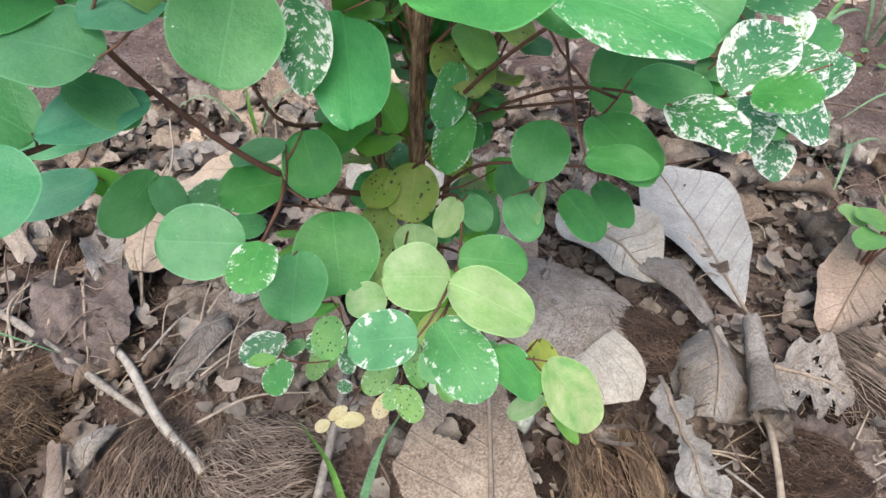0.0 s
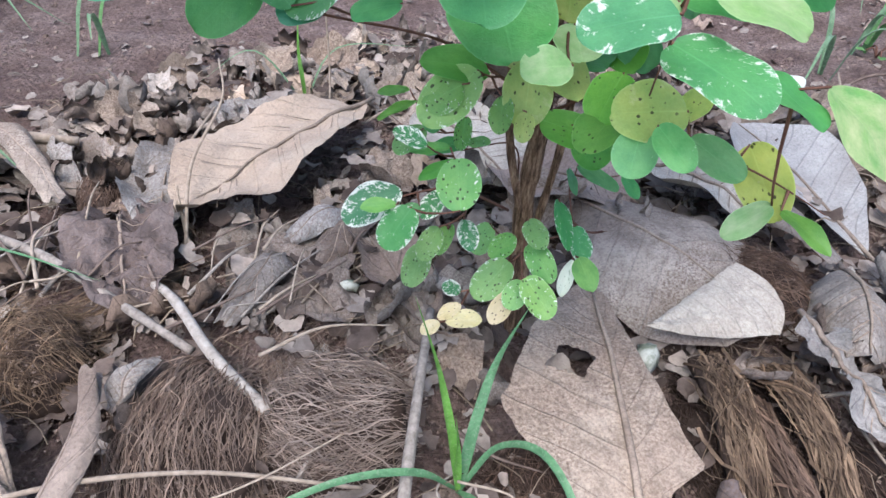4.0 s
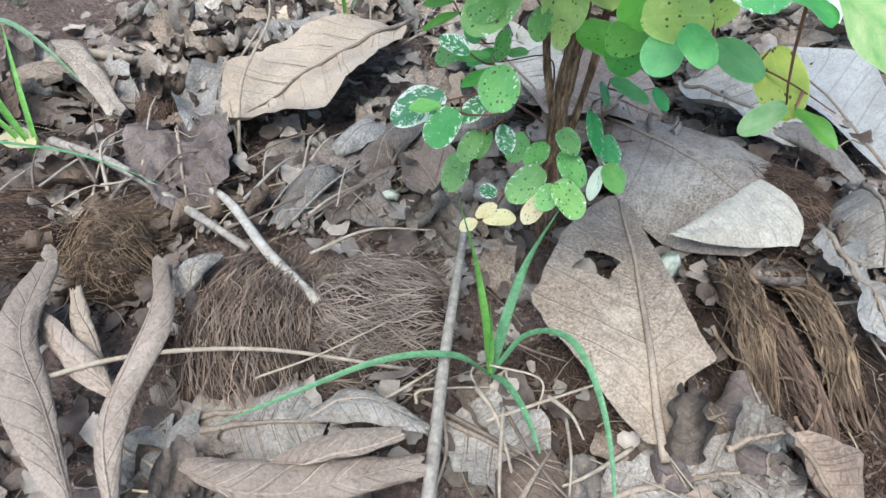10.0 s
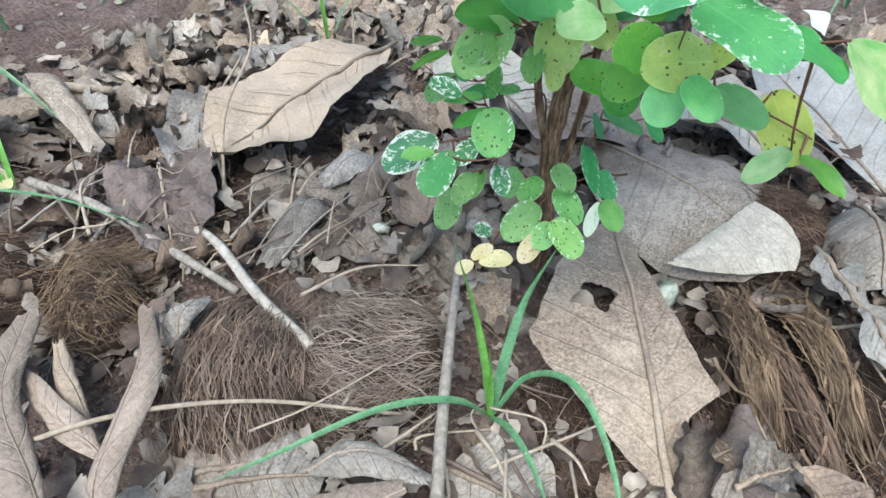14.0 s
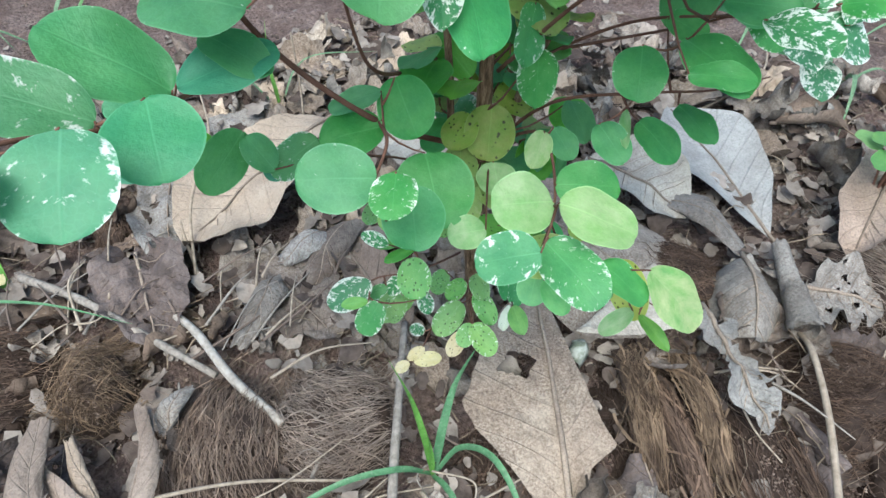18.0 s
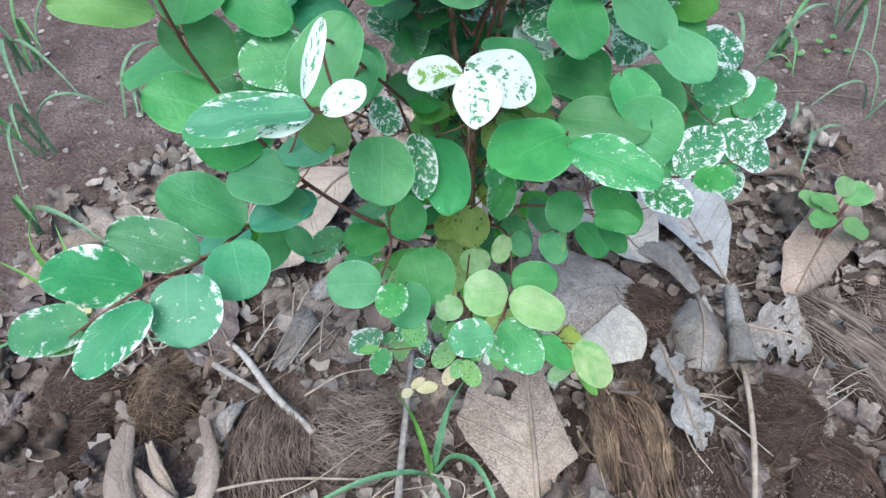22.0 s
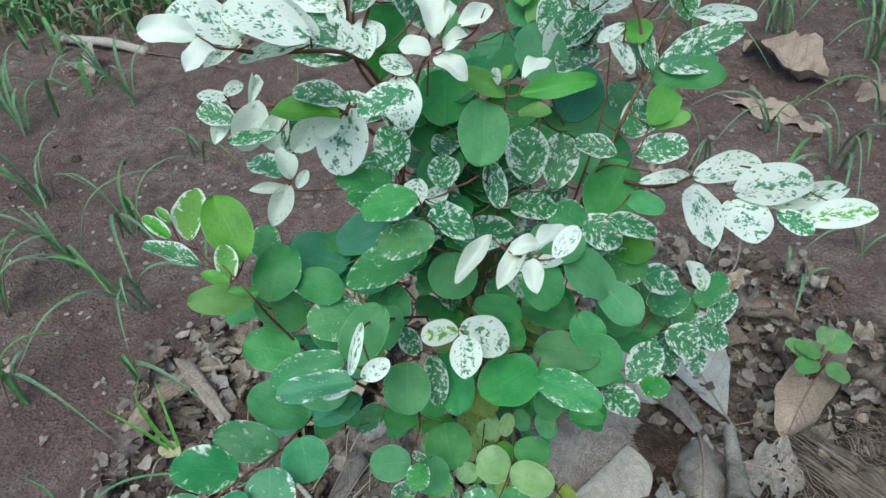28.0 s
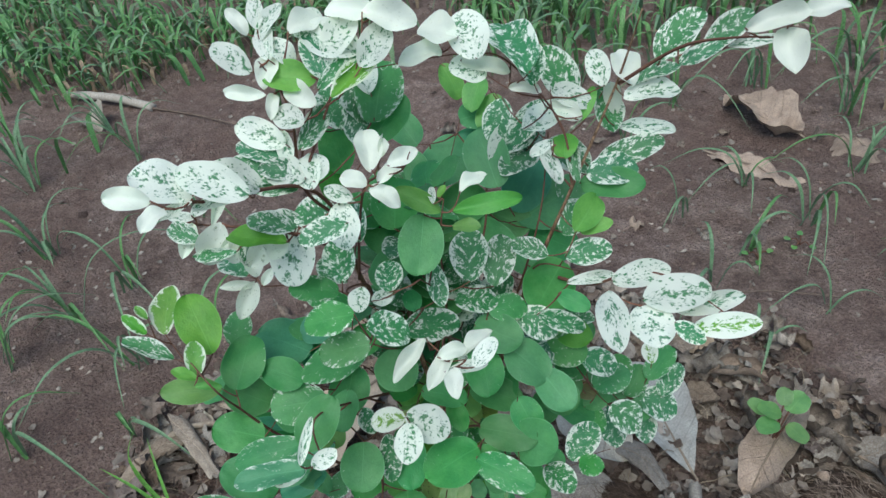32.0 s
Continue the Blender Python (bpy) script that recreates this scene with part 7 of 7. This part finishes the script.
clump("grass_runner", "long blue-green grass blade lying across the husks", "grass", (
    ([(-0.4, 0.03, 0.0), (-0.34, 0.055, 0.035), (-0.27, 0.06, 0.035), (-0.21, 0.05, 0.024)], 0.0032, SEDGE),
    ([(-0.4, 0.03, 0.0), (-0.41, 0.05, 0.03), (-0.44, 0.06, 0.05)], 0.003, SEDGE),
    ([(-0.4, 0.03, 0.0), (-0.43, 0.01, 0.02), (-0.46, -0.02, 0.005)], 0.003, SEDGE),
))
clump("grass_sprout", "small upright grass sprout behind the litter", "grass", (
    ([(-0.155, 0.285, -0.01), (-0.156, 0.287, 0.03), (-0.153, 0.29, 0.075)], 0.004, SEDGE_BRIGHT),
    ([(-0.155, 0.285, -0.01), (-0.13, 0.3, 0.03), (-0.07, 0.31, 0.03)], 0.003, GRASS_GREY),
    ([(-0.155, 0.285, -0.01), (-0.19, 0.29, 0.03), (-0.23, 0.28, 0.01)], 0.003, GRASS_GREY),
))


def tuft(x, y, size, count, seed, lean=1.0, materials=None):
    """A loose tuft of wild grass with arching blades."""
    rnd = random.Random(seed)
    blades = []
    z = height(x, y)
    for _ in range(count):
        a, s = rnd.uniform(0, math.tau), size * rnd.uniform(0.55, 1.15)
        out = rnd.uniform(0.35, 1.0) * lean
        d = Vector((math.cos(a), math.sin(a), 0))
        p = Vector((x + rnd.gauss(0, 0.006), y + rnd.gauss(0, 0.006), z))
        up = Vector((0, 0, 1))
        blades.append(([p, p + d * s * 0.25 * out + up * s * 0.42, p + d * s * 0.62 * out + up * s * (0.62 - 0.15 * out), p + d * s * 1.05 * out + up * s * (0.6 - 0.42 * out)],
                       rnd.uniform(0.0034, 0.0068) * (0.6 + size * 3), rnd.choice(materials or (GRASS, GRASS_GREY, GRASS_GREY))))
    clump("grass_tuft", "loose tuft of dull green wild grass on bare soil", "grass", blades, "grass tufts on the soil")


for k, (x, y, s, n) in enumerate((
    (-0.43, 0.3, 0.14, 7), (-0.555, 0.39, 0.15, 9), (-0.5, 0.45, 0.13, 8), (-0.6, 0.3, 0.14, 7), (-0.66, 0.52, 0.15, 9), (-0.774, 0.705, 0.15, 9), (-0.62, 0.79, 0.14, 7), (-0.85, 0.8, 0.16, 10),
    (-0.7, 0.88, 0.12, 7), (-0.45, 0.62, 0.1, 5), (-0.36, 0.36, 0.1, 5), (-0.4, 0.2, 0.1, 5), (-0.52, 0.17, 0.13, 6), (0.46, 0.5, 0.12, 8), (0.61, 0.77, 0.15, 10), (0.36, 0.46, 0.1, 6), (0.3, 0.4, 0.09, 5), (0.56, 0.6, 0.14, 8),
    (0.42, 0.34, 0.1, 5), (0.52, 0.4, 0.1, 5), (0.4, 0.6, 0.12, 7), (0.7, 0.62, 0.14, 8), (0.5, 0.88, 0.15, 9), (0.35, 0.85, 0.14, 9), (0.25, 0.75, 0.12, 7), (0.68, 0.9, 0.15, 9), (0.2, 0.95, 0.14, 8), (0.3, 0.55, 0.1, 5), (0.33, 0.3, 0.07, 4),
)):
    tuft(x, y, s * 1.2, max(3, n - 2), k + 11)


def far_grass():
    """The thick grass behind the bare soil."""
    rnd = random.Random(77)
    for material, count, name, label in ((GRASS, 3400, "long_grass", "thick long green grass growing behind the bare soil"), (GRASS_GREY, 1500, "dull_long_grass", "dull grey-green grass growing behind the bare soil"),
                                         (GRASS_DEAD, 1300, "dead_grass", "withered tan grass between the green blades")):
        bm = bmesh.new()
        made = 0
        while made < count:
            x, y = rnd.gauss(-0.1, 1.25), 0.7 + 0.75 * abs(rnd.gauss(0, 1.2))
            edge = 1.18 + 0.2 * fbm(x, 0, 3.0, 9.0) - 0.35 * max(0.0, min(0.4, -0.5 - x)) - 0.5 * max(0.0, min(0.5, x - 0.1))
            if y < edge + rnd.expovariate(12) * (1 if rnd.random() < 0.75 else -1):
                continue
            if fbm(x, y, 3.6, 4.0) < -0.12 and rnd.random() < 0.85:
                continue
            s, a = rnd.uniform(0.06, 0.15) * (0.6 if material is GRASS_DEAD else 1), rnd.uniform(0, math.tau)
            d, p = Vector((math.cos(a), math.sin(a), 0)), Vector((x, y, height(x, y)))
            out = rnd.uniform(0.3, 1.0)
            blade(bm, [p, p + d * s * 0.3 * out + Vector((0, 0, s * 0.55)), p + d * s * 0.95 * out + Vector((0, 0, s * (0.75 - 0.4 * out)))], rnd.uniform(0.005, 0.012), 3)
            made += 1
        ob = part(name, bm, material, smooth=True)
        tagged(ob, label, "grass", kind="stuff")


far_grass()


def seedling(x, y, z, leaves, label):
    root = tagged(new("seedling"), label, "seedling")
    for k, (dx, dy, dz, heading, rise, size) in enumerate(leaves):
        foot, top = Vector((x, y, z)), Vector((x + dx, y + dy, dz))
        bm = bmesh.new()
        tube(bm, spline([foot, (foot + top) / 2 + Vector((0, 0, 0.006)), top], 5), 0.0009, 5)
        part("stalk", bm, TWIG_RED, root, smooth=True)
        leaf = new("leaf", leaf_mesh("s", k % 4))
        leaf.parent = root
        leaf.matrix_basis = Matrix.Translation(top) @ Matrix.Rotation(radians(heading), 4, "Z") @ Matrix.Rotation(radians(rise), 4, "X") @ Matrix.Diagonal((size * 0.85, size, size, 1))


seedling(0.287, 0.148, -0.002, ((0.0, 0.0, 0.055, 60, 10, 0.022), (0.006, 0.002, 0.058, -50, 12, 0.026), (-0.004, -0.004, 0.052, 110, 0, 0.022), (0.004, -0.005, 0.048, -140, -8, 0.022), (-0.01, 0.006, 0.05, 40, 10, 0.02), (0.002, 0.006, 0.062, -20, 25, 0.018)), "young seedling with small round light green leaves")
for k, (x, y) in enumerate(((0.37, 0.44), (0.43, 0.46))):
    seedling(x, y, height(x, y), tuple((0.012 * math.cos(a), 0.012 * math.sin(a), height(x, y) + 0.006, math.degrees(a) - 90, 8, 0.009) for a in (0.3 + k, 1.7 + k, 2.9 + k, 4.4 + k)), "tiny weed with a few pale green leaves on bare soil")


def fallen_leaf(x, y, z, heading, rise, size, look, label):
    leaf = new("fallen_leaf", leaf_mesh(look, 1))
    leaf.matrix_basis = Matrix.Translation((x, y, z)) @ Matrix.Rotation(radians(heading), 4, "Z") @ Matrix.Rotation(radians(rise), 4, "X") @ Matrix.Diagonal((size * 0.7, size, size, 1))
    tagged(leaf, label, "fallen leaf")


fallen_leaf(0.222, 0.283, 0.012, 30, 35, 0.026, "ww", "cream-white leaf fallen on the litter")
fallen_leaf(-0.312, 0.098, 0.004, 70, 10, 0.024, "yy", "yellow-orange withered leaf beside a grass sprout")


def pebbles():
    """Small stones and crumbs of earth on the bare soil."""
    rnd = random.Random(8)
    meshes = []
    for k in range(6):
        bm = bmesh.new()
        bmesh.ops.create_icosphere(bm, subdivisions=1, radius=1.0)
        for v in bm.verts:
            v.co *= 1 + 0.35 * noise.noise(v.co * 1.7 + Vector((k * 3, 0, 0)))
            v.co.z *= 0.65
        me = bpy.data.meshes.new("pebble")
        bm.to_mesh(me)
        bm.free()
        me.shade_smooth()
        me.materials.append(SOIL if k % 3 else STICK)
        meshes.append(me)
    for _ in range(230):
        x, y = rnd.uniform(-0.9, 0.9), rnd.uniform(0.15, 1.2)
        s = 0.0012 + rnd.expovariate(600)
        ob = new("pebble", rnd.choice(meshes))
        ob.matrix_basis = Matrix.Translation((x, y, height(x, y) + s * 0.3)) @ Euler((0, 0, rnd.uniform(0, 6))).to_matrix().to_4x4() @ Matrix.Diagonal((s, s, s, 1))
        tagged(ob, "small pebble on bare soil", "pebble", "pebbles on the soil")


pebbles()
